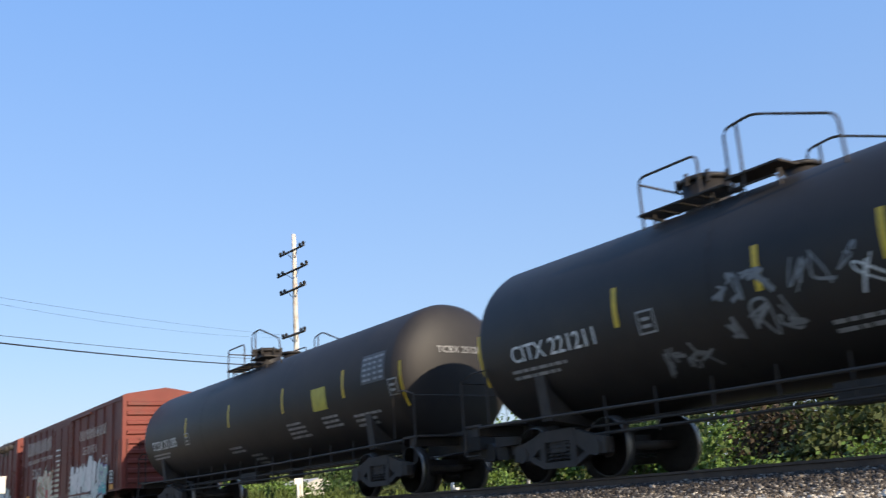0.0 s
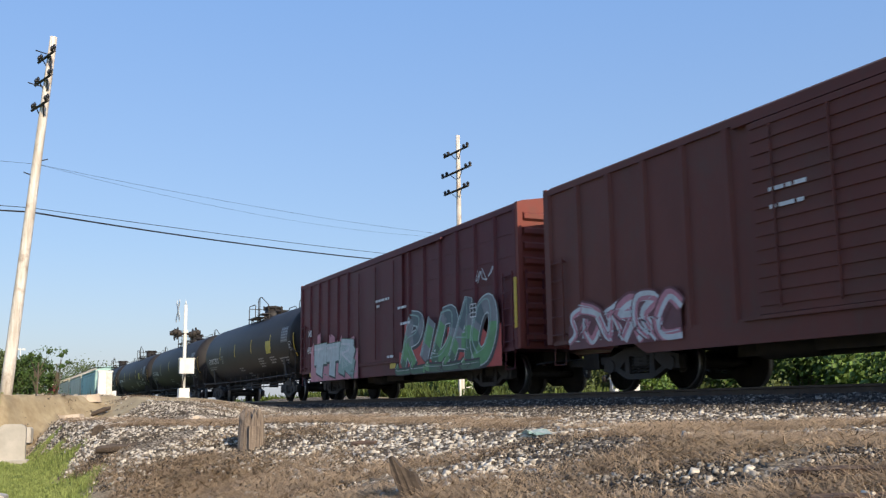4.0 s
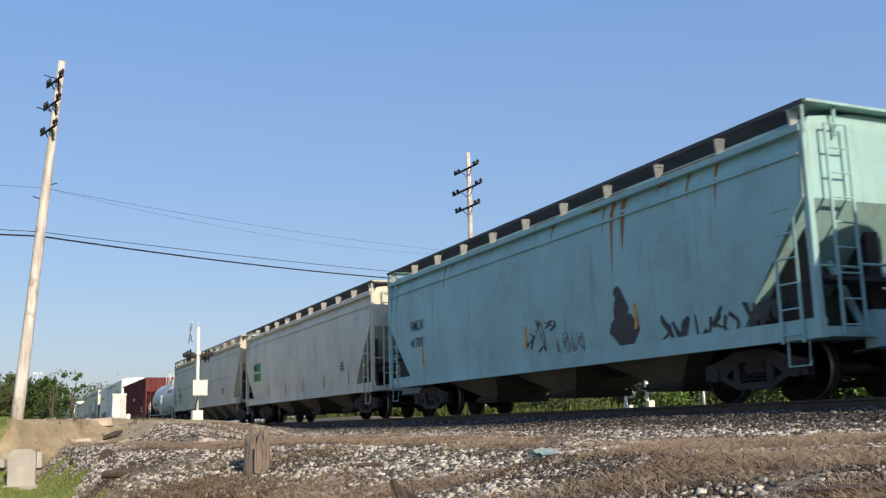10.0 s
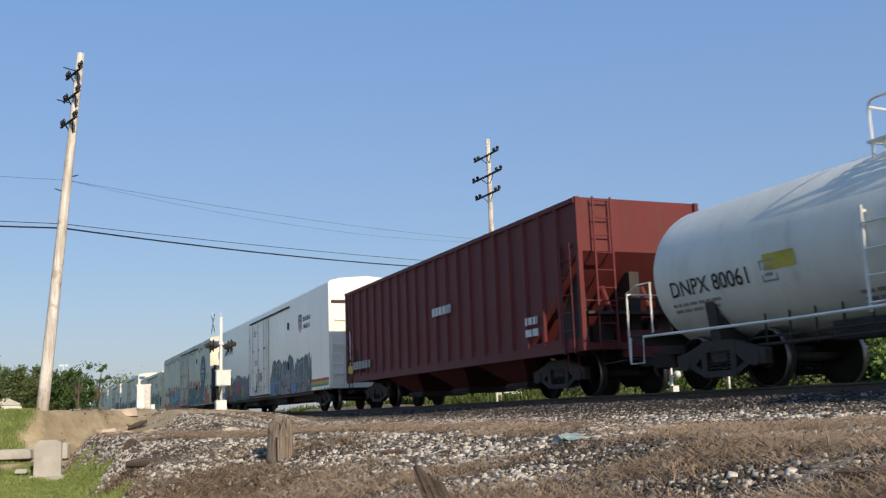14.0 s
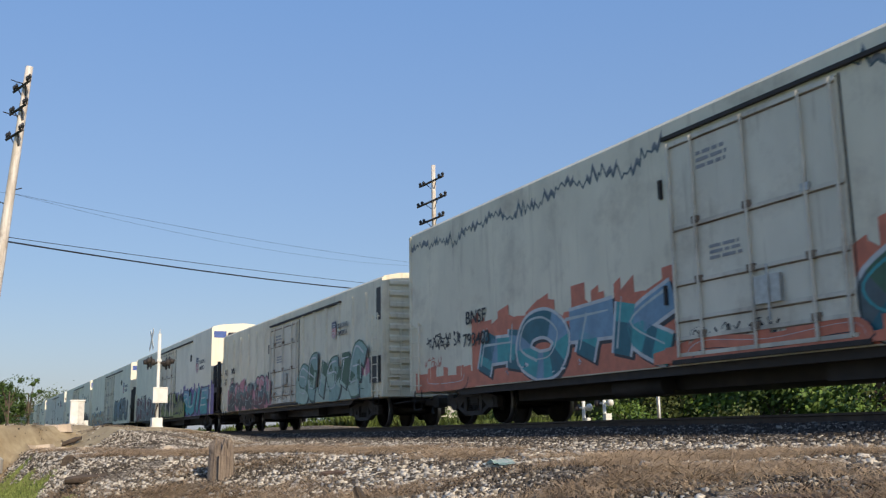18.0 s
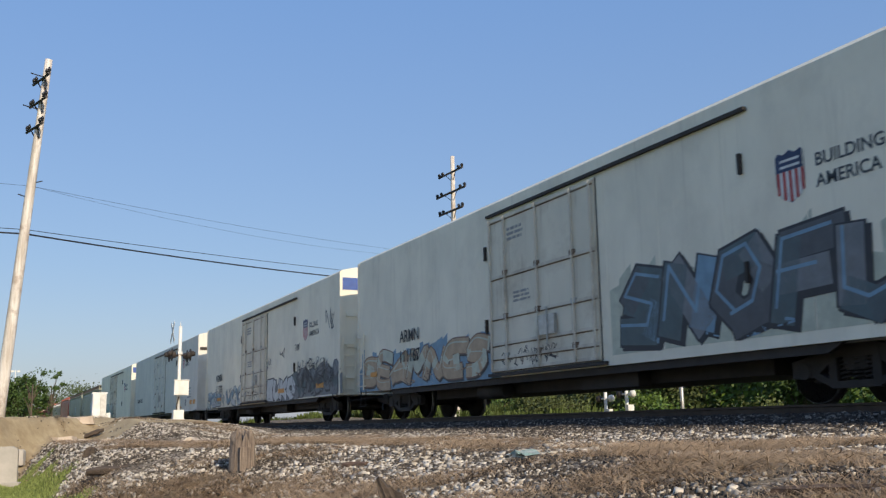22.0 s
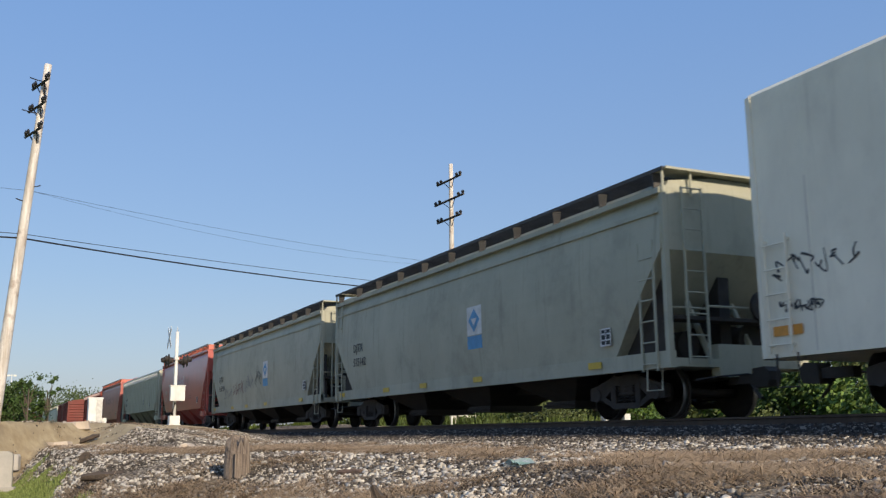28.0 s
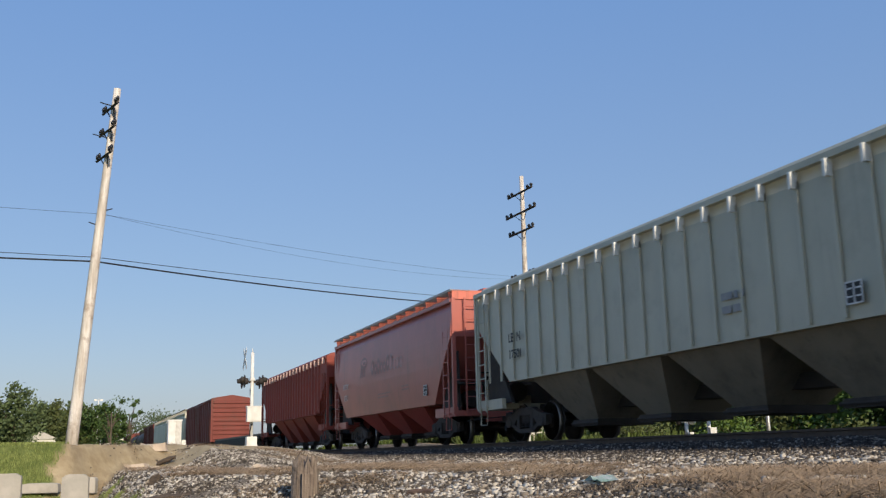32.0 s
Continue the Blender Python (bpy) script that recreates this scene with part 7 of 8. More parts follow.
def worn_blocks(car, x, z, pitch, w, h, y, seed):
    """A worn railway name as plain upright and cross bars."""
    rnd = random.Random(seed)
    bm = bmesh.new()
    for i in range(8):
        a, t = x + i * pitch, w * 0.3
        box(bm, a, a + t, y - 0.009, y - 0.001, z + h * rnd.uniform(0, 0.1), z + h)
        box(bm, a + w - t, a + w, y - 0.009, y - 0.001, z, z + h * rnd.uniform(0.85, 1))
    return tagged(part("lettering", bm, WORN_W, car), kind="stuff")


WORN_W = material("worn_white_lettering", (0.55, 0.52, 0.47), (0.3, 0.22, 0.18), 5, 0.7, dirt=0.6, dirt_color=(0.17, 0.06, 0.05), dirt_scale=6)
worn_blocks(car, -6.62, 3.06, 0.565, 0.44, 0.6, y - 0.066, 1)
letters(car, "GIVES A GREEN LIGHT TO INNOVATIONS", -6.62, 2.68, 0.245, y - 0.065, WORN_W, 0.004, 1.02)
letters(car, "52663", -5.6, 2.0, 0.62, y - 0.065, WORN_W, 0.012, 1.05)
worn_blocks(car, 2.5, 2.98, 0.47, 0.3, 0.4, y - 0.066, 2)
letters(car, "S E R V E S", 3.0, 2.44, 0.42, y - 0.065, WORN_W, 0.008)
letters(car, "T H", 5.7, 1.95, 0.42, y - 0.065, WORN_W, 0.008)
piece(car, "WARE", -4.4, -1.2, 0.72, 2.35, y - 0.075, ["bone", "olive", "cream", "bone"], "dgreen", "bone", (0.5, 0.95), 11, 0.32, 0.1, "red", "cream and pale green graffiti with red touches", 0.04, jag=0.1)
piece(car, "I", -2.95, -2.4, 0.72, 1.5, y - 0.09, ["red"], "red", None, seed=12, weight=0.2)
piece(car, "WHAL", 1.35, 5.55, 0.72, 2.4, y - 0.075, ["ice", "white", "white"], "dark", "ice", (0.4, 0.8), 13, 0.27, 0.1, "white", "silver bubble-letter graffiti", 0.05, jag=0.1)
piece(car, "SE", 5.3, 6.45, 0.85, 1.95, y - 0.09, ["teal", "mint"], "purple", None, seed=14, weight=0.24)
reflectors(car, (-6.4,), 1.05, y - 0.065, ORANGE, 0.6, 0.24)
plate_frame(car, 6.87, 1.42, y - 0.065, 0.42)
reflectors(car, (6.88,), 0.98, y - 0.065, ORANGE, 0.45, 0.18)
bars(car, -1.1, 2.9, 0.9, 3, y - 0.1, LETTER_W, 0.06, 0.16, 6)

car, L, y = couple(boxcar(51.3, 67.3, "rust-brown boxcar with green and white graffiti", BOX_RED, (-1.62, 1.44)), 51.3, 67.3)
bm = bmesh.new()
for i in range(4):
    box(bm, -7.2, -6.1, y - 0.075, y - 0.066, 2.8 + i * 0.14, 2.87 + i * 0.14)
for i in range(2):
    box(bm, -6.0 + i * 0.7, -5.84 + i * 0.7, y - 0.075, y - 0.066, 2.8, 3.3)
    box(bm, -5.6 + i * 0.65, -5.46 + i * 0.65, y - 0.075, y - 0.066, 2.8, 3.3)
tagged(part("emblem", bm, LETTER_W, car), kind="stuff")
letters(car, "400665", -6.5, 1.6, 0.32, y - 0.065, LETTER_W)
piece(car, "SKE", -5.2, -1.7, 0.72, 2.3, y - 0.075, ["green", "teal", "mint", "green"], "dgreen", "green", (0.45, 0.9), 21, 0.27, 0.1, "ice", "green wild-style graffiti", 0.045, jag=0.14)
piece(car, "CUHOL", 1.9, 7.2, 0.72, 2.1, y - 0.075, ["ice", "white", "bone"], "dark", "ice", (0.3, 0.8), 22, 0.26, 0.1, "white", "pale bubble-letter graffiti", 0.05, jag=0.1)
plate_frame(car, 5.85, 1.5, y - 0.085, 0.45)
reflectors(car, (L - 1.0, 2.8, -L + 0.8), 1.12, y - 0.065, ORANGE, 0.5, 0.16)
bars(car, -1.3, 2.9, 0.9, 4, y - 0.1, LETTER_W, 0.06, 0.2, 7)

car, L, y = couple(boxcar(68.7, 83.8, "rust-brown boxcar with a band of grey graffiti", BOX_RED, (-1.6, 1.6)), 68.7, 83.8)
graffiti(car, -L + 0.8, -L + 4.2, 0.8, 1.7, y - 0.065, ["pink", "white"], "maroon", "maroon", 31, 4)
piece(car, "RESKOA", 1.9, L - 1.0, 0.75, 1.85, y - 0.075, ["grey", "ice", "olive"], "dark", "grey", (0.4, 0.8), 32, 0.25, 0.1, "ice", "grey and olive graffiti", 0.04, jag=0.04)
bars(car, -1.2, 2.8, 0.9, 2, y - 0.1, LETTER_W, 0.06, 0.2, 8)

car, L, y = couple(boxcar(85.0, 101.0, "maroon high boxcar with orange and green graffiti", BOX_MAROON, (-2.2, 1.6), 16, False), 85.0, 101.0)
letters(car, "NS", -L + 1.0, 2.2, 0.32, y - 0.065, LETTER_W, 0.004)
letters(car, "410", -L + 0.9, 1.62, 0.32, y - 0.065, LETTER_W, 0.004)
for i, (bx, bz, bw) in enumerate(((-0.3, 2.75, 1.3), (1.4, 2.4, 0.7), (1.6, 1.95, 0.7), (0.6, 1.1, 0.6), (-0.2, 2.6, 0.3))):
    bars(car, bx, bz, bw, 1, y - 0.115, LETTER_W, 0.07, 0.1, 60 + i)
for z in (1.5, 2.0, 2.5, 3.0, 3.5):
    bm = bmesh.new()
    prism_y(bm, [(-L + 0.2, z), (L - 0.2, z), (L - 0.2, z + 0.05), (-L + 0.2, z + 0.05)], y - 0.012, y + 0.01)
    part("panel_crease", bm, BOX_MAROON, car)
piece(car, "TTR", -6.2, -2.2, 0.62, 2.0, y - 0.11, ["mint", "ice", "ice"], "dgreen", "pink", (0.5, 1.12), 44, 0.36, 0.04, "white", "pale green block graffiti", 0.025, smooth=False)
piece(car, "RIDAO", 1.75, 6.95, 0.62, 2.25, y - 0.11, ["dgreen", "green", "grey", "slate"], "ice", "red", (0.35, 0.95), 42, 0.2, 0.3, "mint", "green letters on a red cloud", 0.03)
piece(car, "LLLLL", 1.2, 6.3, 0.6, 0.95, y - 0.12, ["dgreen", "green"], "dark", None, seed=43, weight=0.35)
tag(car, L - 1.9, 2.55, 0.8, 0.35, y - 0.065, "white", 5, None, 0.03)
reflectors(car, (-L + 1.5, -L + 3.6, L - 3.0, 1.0), 0.8, y - 0.1, YELLOW, 0.42, 0.14)
reflectors(car, (L - 0.08,), 1.4, y - 0.06, YELLOW, 0.12, 1.1)
bars(car, -1.9, 3.0, 0.5, 3, y - 0.065, LETTER_W, 0.06, 0.3, 9)
plate_frame(car, L - 2.0, 1.95, y - 0.115)

# pale covered hoppers
TEAL = car_paint("hopper_teal", (0.36, 0.57, 0.55), 0.5, 0.35, 0.5, (0.22, 0.12, 0.06))
HGREY = car_paint("hopper_grey", (0.67, 0.64, 0.52), 0.5, 0.3, 0.35)
HPALE = car_paint("hopper_pale", (0.66, 0.6, 0.46), 0.5, 0.3, 0.35)
HGREEN = car_paint("hopper_grey_green", (0.5, 0.48, 0.37), 0.4, 0.3, 0.25, (0.16, 0.13, 0.1), 0.5)
HSAGE = car_paint("hopper_sage", (0.44, 0.43, 0.33), 0.5, 0.35, 0.3)
HRED = car_paint("hopper_red", (0.5, 0.105, 0.082), 0.3, 0.2, 0.3, (0.24, 0.1, 0.08), 1.0)
# lighter than the hopper red: sunlight on brackets and end frames, as colour
SUNLIT_RED = car_paint("bracket_red", (0.7, 0.22, 0.16))
# bay grime made darker still, with the shade under the cars in it
HGRIME_SHADE = car_paint("hopper_bay_grime", (0.25, 0.22, 0.17), 0.7, 0.6, 0.5)
HMAROON = car_paint("hopper_maroon", (0.15, 0.034, 0.033), 0.5, 0.35, 0.35)
HOXIDE = car_paint("hopper_oxide", (0.3, 0.07, 0.05), 0.5, 0.4, 0.4)

car, L, sf = couple(hopper(175.0, 191.5, "rusty pale-teal covered hopper with dark roof walk", TEAL, TEAL, 3.88, 0.88, 3, bracket=SILVER, pockets=HGRIME_SHADE), 175.0, 191.5)
for i, w in enumerate(("FMLX", "41701")):
    me = text_mesh(w, 0.36, LETTER_B, 0.001, 0.004)
    put("lettering", me, car, "", (-6.36, sf(2.3) - 0.03, 2.3 - i * 0.46), (90, 0, 0))
RUST = material("rust_run", (0.3, 0.11, 0.035), (0.42, 0.2, 0.08), 3, 0.9)
rnd = random.Random(17)
for x, l, w in ((3.4, 1.5, 0.16), (3.75, 1.1, 0.22), (3.1, 0.7, 0.1), (6.3, 0.9, 0.12), (-4.2, 0.8, 0.14), (-3.8, 0.5, 0.1), (1.2, 0.5, 0.1), (5.6, 0.6, 0.12), (-1.6, 0.4, 0.1)):
    runs = []
    for k in range(8):
        za, zb = 3.9 - l * k / 8, 3.9 - l * (k + 1) / 8
        wa, wb = w * (1 - k / 8.5), w * (1 - (k + 1) / 8.5)
        runs.append(([(x - wb / 2, zb), (x + wb / 2, zb), (x + wa / 2, za), (x - wa / 2, za)], 0, 0.004))
    decal(car, "rust_run", runs, sf, 0, [RUST])
edge = [((-L + 0.5) + k * 0.5, 3.78 + rnd.uniform(-0.12, 0.1)) for k in range(int(4 * L - 2))]
decal(car, "rust_edge", [([(a[0], a[1]), (b[0], b[1]), (b[0], 3.95), (a[0], 3.95)], 0, 0.003) for i, (a, b) in enumerate(zip(edge, edge[1:])) if i % 5 < 3 and a[0] > 0], sf, 0, [RUST])
decal(car, "black_shape", [(blob(rnd, 3.6, 1.35, 0.42, 0.3, 12, 0.15), 0, 0.006), (blob(rnd, 3.55, 1.75, 0.22, 0.3, 10, 0.2), 0, 0.0064), (blob(rnd, 3.5, 2.05, 0.13, 0.13, 8, 0.15), 0, 0.0068)], sf, 0, [flat_color("dark", PAL["dark"])], "black sprayed shape")
tag(car, 4.6, 1.0, 3.0, 0.5, 0, "dark", 41, lambda z: sf(z) - 0.004, 0.06)
tag(car, -0.1, 1.2, 1.3, 0.7, 0, "dark", 3, lambda z: sf(z) - 0.004, 0.035)
tag(car, 1.2, 1.1, 1.0, 0.4, 0, "grey", 4, lambda z: sf(z) - 0.004, 0.03)
reflectors(car, (-L + 2.6, 0.0, 4.0), 1.35, sf(1.4) - 0.02, ORANGE, 0.09, 0.45)

car, L, sf = couple(hopper(192.85, 210.0, "light grey covered hopper with green patches", HGREY, HGREY, 3.88, 0.88, 3, bracket=SILVER, pockets=HGRIME_SHADE), 192.85, 210.0)
for i, w in enumerate(("FMLX", "41710")):
    z = 2.3 - i * 0.42
    decal(car, "green_patch", [([(-6.75, z - 0.06), (-5.5, z - 0.06), (-5.5, z + 0.3), (-6.75, z + 0.3)], 0, 0.012)], sf, 0, [flat_color("patch_green", (0.06, 0.36, 0.1))], "bright green renumbering patch")
    put("lettering", text_mesh(w, 0.34, LETTER_B, 0.001, 0.004), car, "", (-6.65, sf(2.3) - 0.035, z), (90, 0, 0))
plate_frame(car, L - 2.9, 1.75, sf(1.75) - 0.02)
reflectors(car, (-4.2, -1.5, 1.0, 3.6, 6.3), 1.1, sf(1.3) - 0.02, ORANGE, 0.07, 0.45)

car, L, sf = couple(hopper(211.15, 231.1, "long pale grey covered hopper with light roof walk", HPALE, HPALE, 3.9, 1.08, 5, "light", pockets=HGRIME_SHADE), 211.15, 231.1)
put("lettering", text_mesh("TILX", 0.34, LETTER_B, 0.001, 0.004), car, "", (-7.84, sf(2.2) - 0.03, 2.22), (90, 0, 0))
put("lettering", text_mesh("630695", 0.36, LETTER_B, 0.001, 0.004), car, "", (-7.8, sf(2.0) - 0.03, 1.82), (90, 0, 0))
bars(car, -7.8, 1.66, 1.0, 2, sf(1.9) - 0.02, flat_color("stencil_grey", (0.3, 0.3, 0.3)), 0.06, 0.06, 2)
decal(car, "weld_seam", [([(-L + 3.2, 2.32), (L - 2, 2.32), (L - 2, 2.36), (-L + 3.2, 2.36)], 0, 0.006)], sf, 0, [flat_color("seam_grey", (0.3, 0.31, 0.29))])
plate_frame(car, L - 4.0, 1.75, sf(1.75) - 0.02)

# white tank car
TANK_WHITE = car_paint("tank_white", (0.74, 0.74, 0.66), 0.35, 0.25, 0.3, (0.4, 0.36, 0.3))
car, half, surf = couple(tank_car(232.2, 244.2, "white tank car with white railings and ladder", "DNPX 80061", TANK_WHITE, 1.28, 2.05, LETTER_B, WHITE_METAL, 7, extra="ladder", panel=False), 232.2, 244.2)
L1 = []
for i in range(7):
    x = half * 0.35 + i * 0.27
    L1.append(([(x, 2.4), (x + 0.2, 2.4), (x + 0.24, 2.62), (x + 0.04, 2.62)], 0, 0.006))
tagged(decal(car, "emblem", L1, surf, 0, [flat_color("maroon", PAL["maroon"])]), kind="stuff")
decal(car, "placard", [([(-half * 0.42, 1.75), (-half * 0.3, 1.75), (-half * 0.3, 2.0), (-half * 0.42, 2.0)], 0, 0.006)], surf, 0, [flat_color("gold", (0.5, 0.42, 0.05))], "yellow placard")

car, L, sf = couple(hopper(245.5, 261.5, "dark red ribbed open-top hopper", HMAROON, HMAROON, 4.03, 0.95, 3, None, 2.2, True, 0, 20, pockets=HMAROON, cat="open hopper"), 245.5, 261.5)
bars(car, 0.2, 2.35, 1.6, 1, -1.57, LETTER_W, 0.22, 0.1, 3)
bars(car, L - 2.4, 1.6, 0.7, 2, -1.57, LETTER_W, 0.16, 0.1, 4)
bars(car, -L + 1.0, 1.3, 2.0, 1, -1.57, flat_color("stencil_grey", (0.3, 0.3, 0.3)), 0.25, 0.1, 5)
reflectors(car, (-L + 0.7,), 1.2, -1.57, YELLOW, 0.5, 0.25)

# refrigerator cars
SLOGAN = flat_color("slogan_grey", (0.06, 0.07, 0.08))


def slogan(car, x, y, z=3.5, k=1.0, first="BUILDING"):
    shield(car, x, z, y, 0.76 * k)
    letters(car, first, x + 0.46 * k, z + 0.04 * k, 0.26 * k, y, SLOGAN, 0.004)
    letters(car, "AMERICA", x + 0.46 * k, z - 0.26 * k, 0.26 * k, y, SLOGAN, 0.004)


car, L, y = couple(reefer(263.6, 286.55, "clean white refrigerator car with a rainbow stripe and blue graffiti", REEFER_NEW, 4.8), 263.6, 286.55)
letters(car, "ARMN  170373", -10.0, 3.38, 0.4, y, LETTER_B)
slogan(car, 7.2, y, 3.6)
piece(car, "CAISEMUC", -9.6, -2.3, 0.8, 2.05, y, ["slate", "grey", "slate", "grey", "slate"], "dark", "slate", (0.5, 0.95), 51, 0.36, 0.3, "grey", label="multicoloured graffiti lettering", rim=0.03, jag=0.16)
for i, (a, c) in enumerate(((-9.2, "maroon"), (-8.4, "orange"), (-6.2, "red"), (-5.0, "lime"), (-4.0, "purple"), (-2.9, "red"))):
    piece(car, "S", a, a + 0.7, 0.9 + 0.15 * (i % 3), 1.5 + 0.15 * (i % 3), y - 0.02, [c], c, None, seed=300 + i, weight=0.3, shine="grey", jag=0.08)
piece(car, "CEMAUKN", 1.9, 8.6, 0.8, 2.3, y, ["blue", "slate", "grey", "slate", "slate"], "dark", "grey", (0.5, 0.95), 52, 0.36, 0.2, "sky", "blue and grey graffiti lettering", 0.045, jag=0.14)
for i, c in enumerate(("red", "gold", "green")):
    decal(car, "stripe", [([(8.4, 1.12 - i * 0.1), (L - 0.1, 1.12 - i * 0.1), (L - 0.1, 1.22 - i * 0.1), (8.3 - i * 0.1, 1.22 - i * 0.1)], 0, 0.004)], lambda z: y, 0, [flat_color(c, PAL[c])], "rainbow stripe along the lower side")
decal(car, "stripe", [([(-L + 0.1, 1.0), (-L + 2.2, 1.0), (-L + 2.4, 1.3), (-L + 0.1, 1.3)], 0, 0.004)], lambda z: y, 0, [flat_color("sky", PAL["sky"])])
tag(car, -1.5, 0.95, 1.6, 1.3, y - 0.06, "dark", 6, None, 0.06)
bm = bmesh.new()
box(bm, L + 0.004, L + 0.012, -1.42, 1.42, 3.95, 4.08)
part("end_band", bm, STEEL_DARK, car)

car, L, y = couple(reefer(290.0, 313.05, "grey-white refrigerator car with a round emblem and orange graffiti", REEFER_OLD, 4.88, (-1.2, 2.3), unit=True), 290.0, 313.05)
letters(car, "BNSF", -8.45, 2.22, 0.42, y - 0.03, LETTER_B)
letters(car, "793403", -8.6, 1.72, 0.42, y - 0.03, LETTER_B)
rnd = random.Random(4)
zig, zx = [], -L + 0.1
while zx < L - 0.3:
    zig.append((zx, 4.4 - 0.09 * math.sin(zx * 1.9) - 0.06 * math.sin(zx * 4.7) + (rnd.uniform(-0.13, 0.0) if len(zig) % 2 else rnd.choice((0.03, 0.06, 0.05, 0.2)))))
    zx += rnd.uniform(0.05, 0.14)
zig = [q for q in zig if not (-1.3 < q[0] < 2.4)]
drips = [(q, 0, 0.005) for (a, b) in zip(zig, zig[1:]) if b[0] - a[0] < 1 for q in stroke([a, b], 0.032)]
drips += [([(a[0], a[1]), (b[0], b[1]), (b[0], b[1] + 0.12), (a[0], a[1] + 0.1)], 1, 0.0045) for k, (a, b) in enumerate(zip(zig, zig[1:])) if b[0] - a[0] < 1 and k % 7 < 3]
decal(car, "drip_line", drips, lambda z: y, 0, [flat_color("slate", PAL["slate"]), flat_color("grey", PAL["grey"])], "dark ragged drips painted below the roof")
ring = [(math.cos(k * math.tau / 32), math.sin(k * math.tau / 32)) for k in range(32)]
cx, cz = 8.72, 2.93
lay = [([(cx + a * 1.0, cz + b * 1.0) for a, b in ring], 0, 0.02), ([(cx + a * 0.64, cz + b * 0.64) for a, b in ring], 1, 0.022), ([(cx - 0.6, cz - 0.2), (cx + 0.6, cz - 0.2), (cx + 0.6, cz + 0.2), (cx - 0.6, cz + 0.2)], 0, 0.024), ([(cx - 0.2, cz - 0.6), (cx + 0.2, cz - 0.6), (cx + 0.2, cz + 0.6), (cx - 0.2, cz + 0.6)], 2, 0.025), ([(cx - 0.55, cz - 0.1), (cx + 0.55, cz - 0.1), (cx + 0.55, cz + 0.1), (cx - 0.55, cz + 0.1)], 1, 0.026)]
for k in range(24):
    a = k * math.tau / 24
    lay.append((blob(rnd, cx + math.cos(a) * 0.82, cz + math.sin(a) * 0.82, 0.1, 0.045, 6, 0.2, a), 1, 0.024))
decal(car, "round_emblem", lay, lambda z: y, 0, [flat_color("emblem_ring", (0.035, 0.04, 0.045)), flat_color("emblem_pale", (0.5, 0.5, 0.45)), flat_color("emblem_cross", (0.06, 0.13, 0.4))], "round dark emblem with a blue cross")
piece(car, "HOTK", -7.8, -1.3, 0.82, 2.25, y - 0.006, ["dteal", "teal", "sky", "dteal"], "white", "salmon", (0.85, 1.18), 61, 0.27, 0.12, "ice", "teal graffiti letters with white outline on an orange cloud", 0.065)
piece(car, "U", -10.7, -8.6, 0.8, 1.25, y, ["salmon"], "salmon", "salmon", (0.6, 1.4), 60, 0.3)
piece(car, "!!", 8.5, 9.9, 0.95, 2.15, y - 0.014, ["teal", "ice", "slate"], "white", None, seed=68, weight=0.17, lean=0.1, rim=0.04)
piece(car, "GSUZ", 2.3, 8.7, 0.82, 2.2, y - 0.006, ["dteal", "slate", "slate", "dgreen"], "white", "salmon", (0.9, 1.2), 63, 0.26, 0.16, "teal", "slate graffiti letters with white outline on an orange cloud", 0.075)
piece(car, "L", 9.3, 10.9, 0.85, 1.5, y - 0.004, ["salmon"], "salmon", "salmon", (0.8, 1.5), 64, 0.3)
piece(car, "M", -1.0, 2.2, 0.85, 1.2, y - 0.05, ["salmon"], "salmon", "salmon", (0.3, 1.1), 65, 0.25)
tag(car, -10.6, 1.75, 1.9, 0.4, y, "dark", 66, None, 0.045)
tag(car, -10.7, 1.35, 0.9, 0.3, y, "coral", 67, None, 0.03)
tag(car, L - 1.7, 2.3, 1.1, 0.45, y, "dark", 2)
tag(car, L - 1.5, 1.7, 0.9, 0.35, y, "dark", 3)

car, L, y = couple(reefer(314.9, 332.7, "old ribbed grey-white refrigerator car with green graffiti", REEFER_OLD, 4.1, (-1.63, 1.59), old=True), 314.9, 332.7)
for i, w in enumerate(("AR", "767")):
    letters(car, w, -L + 0.55 - 0.15 * i, 2.35 - i * 0.4, 0.36, y - 0.06, LETTER_B)
for i, w in enumerate(("MN", "097")):
    letters(car, w, -L + 1.65 - 0.1 * i, 2.35 - i * 0.4, 0.36, y - 0.06, LETTER_B)
slogan(car, 5.22, y - 0.062, 2.96, 0.72)
piece(car, "EENKOLSEN", -7.6, -1.6, 0.82, 1.95, y - 0.066, ["dark", "maroon", "slate", "pink"], "dark", "pink", (0.5, 1.05), 71, 0.24, 0.3, "ice", "pink and maroon graffiti", 0.05, jag=0.14)
piece(car, "SEISTE", 1.8, 7.7, 0.82, 2.3, y - 0.066, ["mint", "lgreen", "dgreen", "mint"], "dgreen", "lgreen", (0.3, 0.7), 72, 0.26, 0.2, "white", "green wild-style graffiti", 0.05, jag=0.15)
graffiti(car, 6.9, 7.95, 0.82, 1.9, y - 0.05, ["pink"], "pink", "pink", 73, 2)
bm = bmesh.new()
box(bm, 8.12, 8.82, y - 0.072, y - 0.002, 1.2, 1.92)
part("vent_screen", bm, GRILLE, car, "dark screened vent low on the side")
# flat dark plate for the shade inside the open engine compartment
bm = bmesh.new()
box(bm, 8.5, 8.84, y - 0.02, y - 0.002, 2.92, 3.82)
part("engine_opening", bm, GRILLE, car, "dark plate standing for the shaded opening of the engine compartment")

car, L, y = couple(reefer(335.0, 355.78, "white refrigerator car with blue graffiti and a cooling unit", REEFER, 4.79, (-1.85, 2.2), unit=True), 335.0, 355.78)
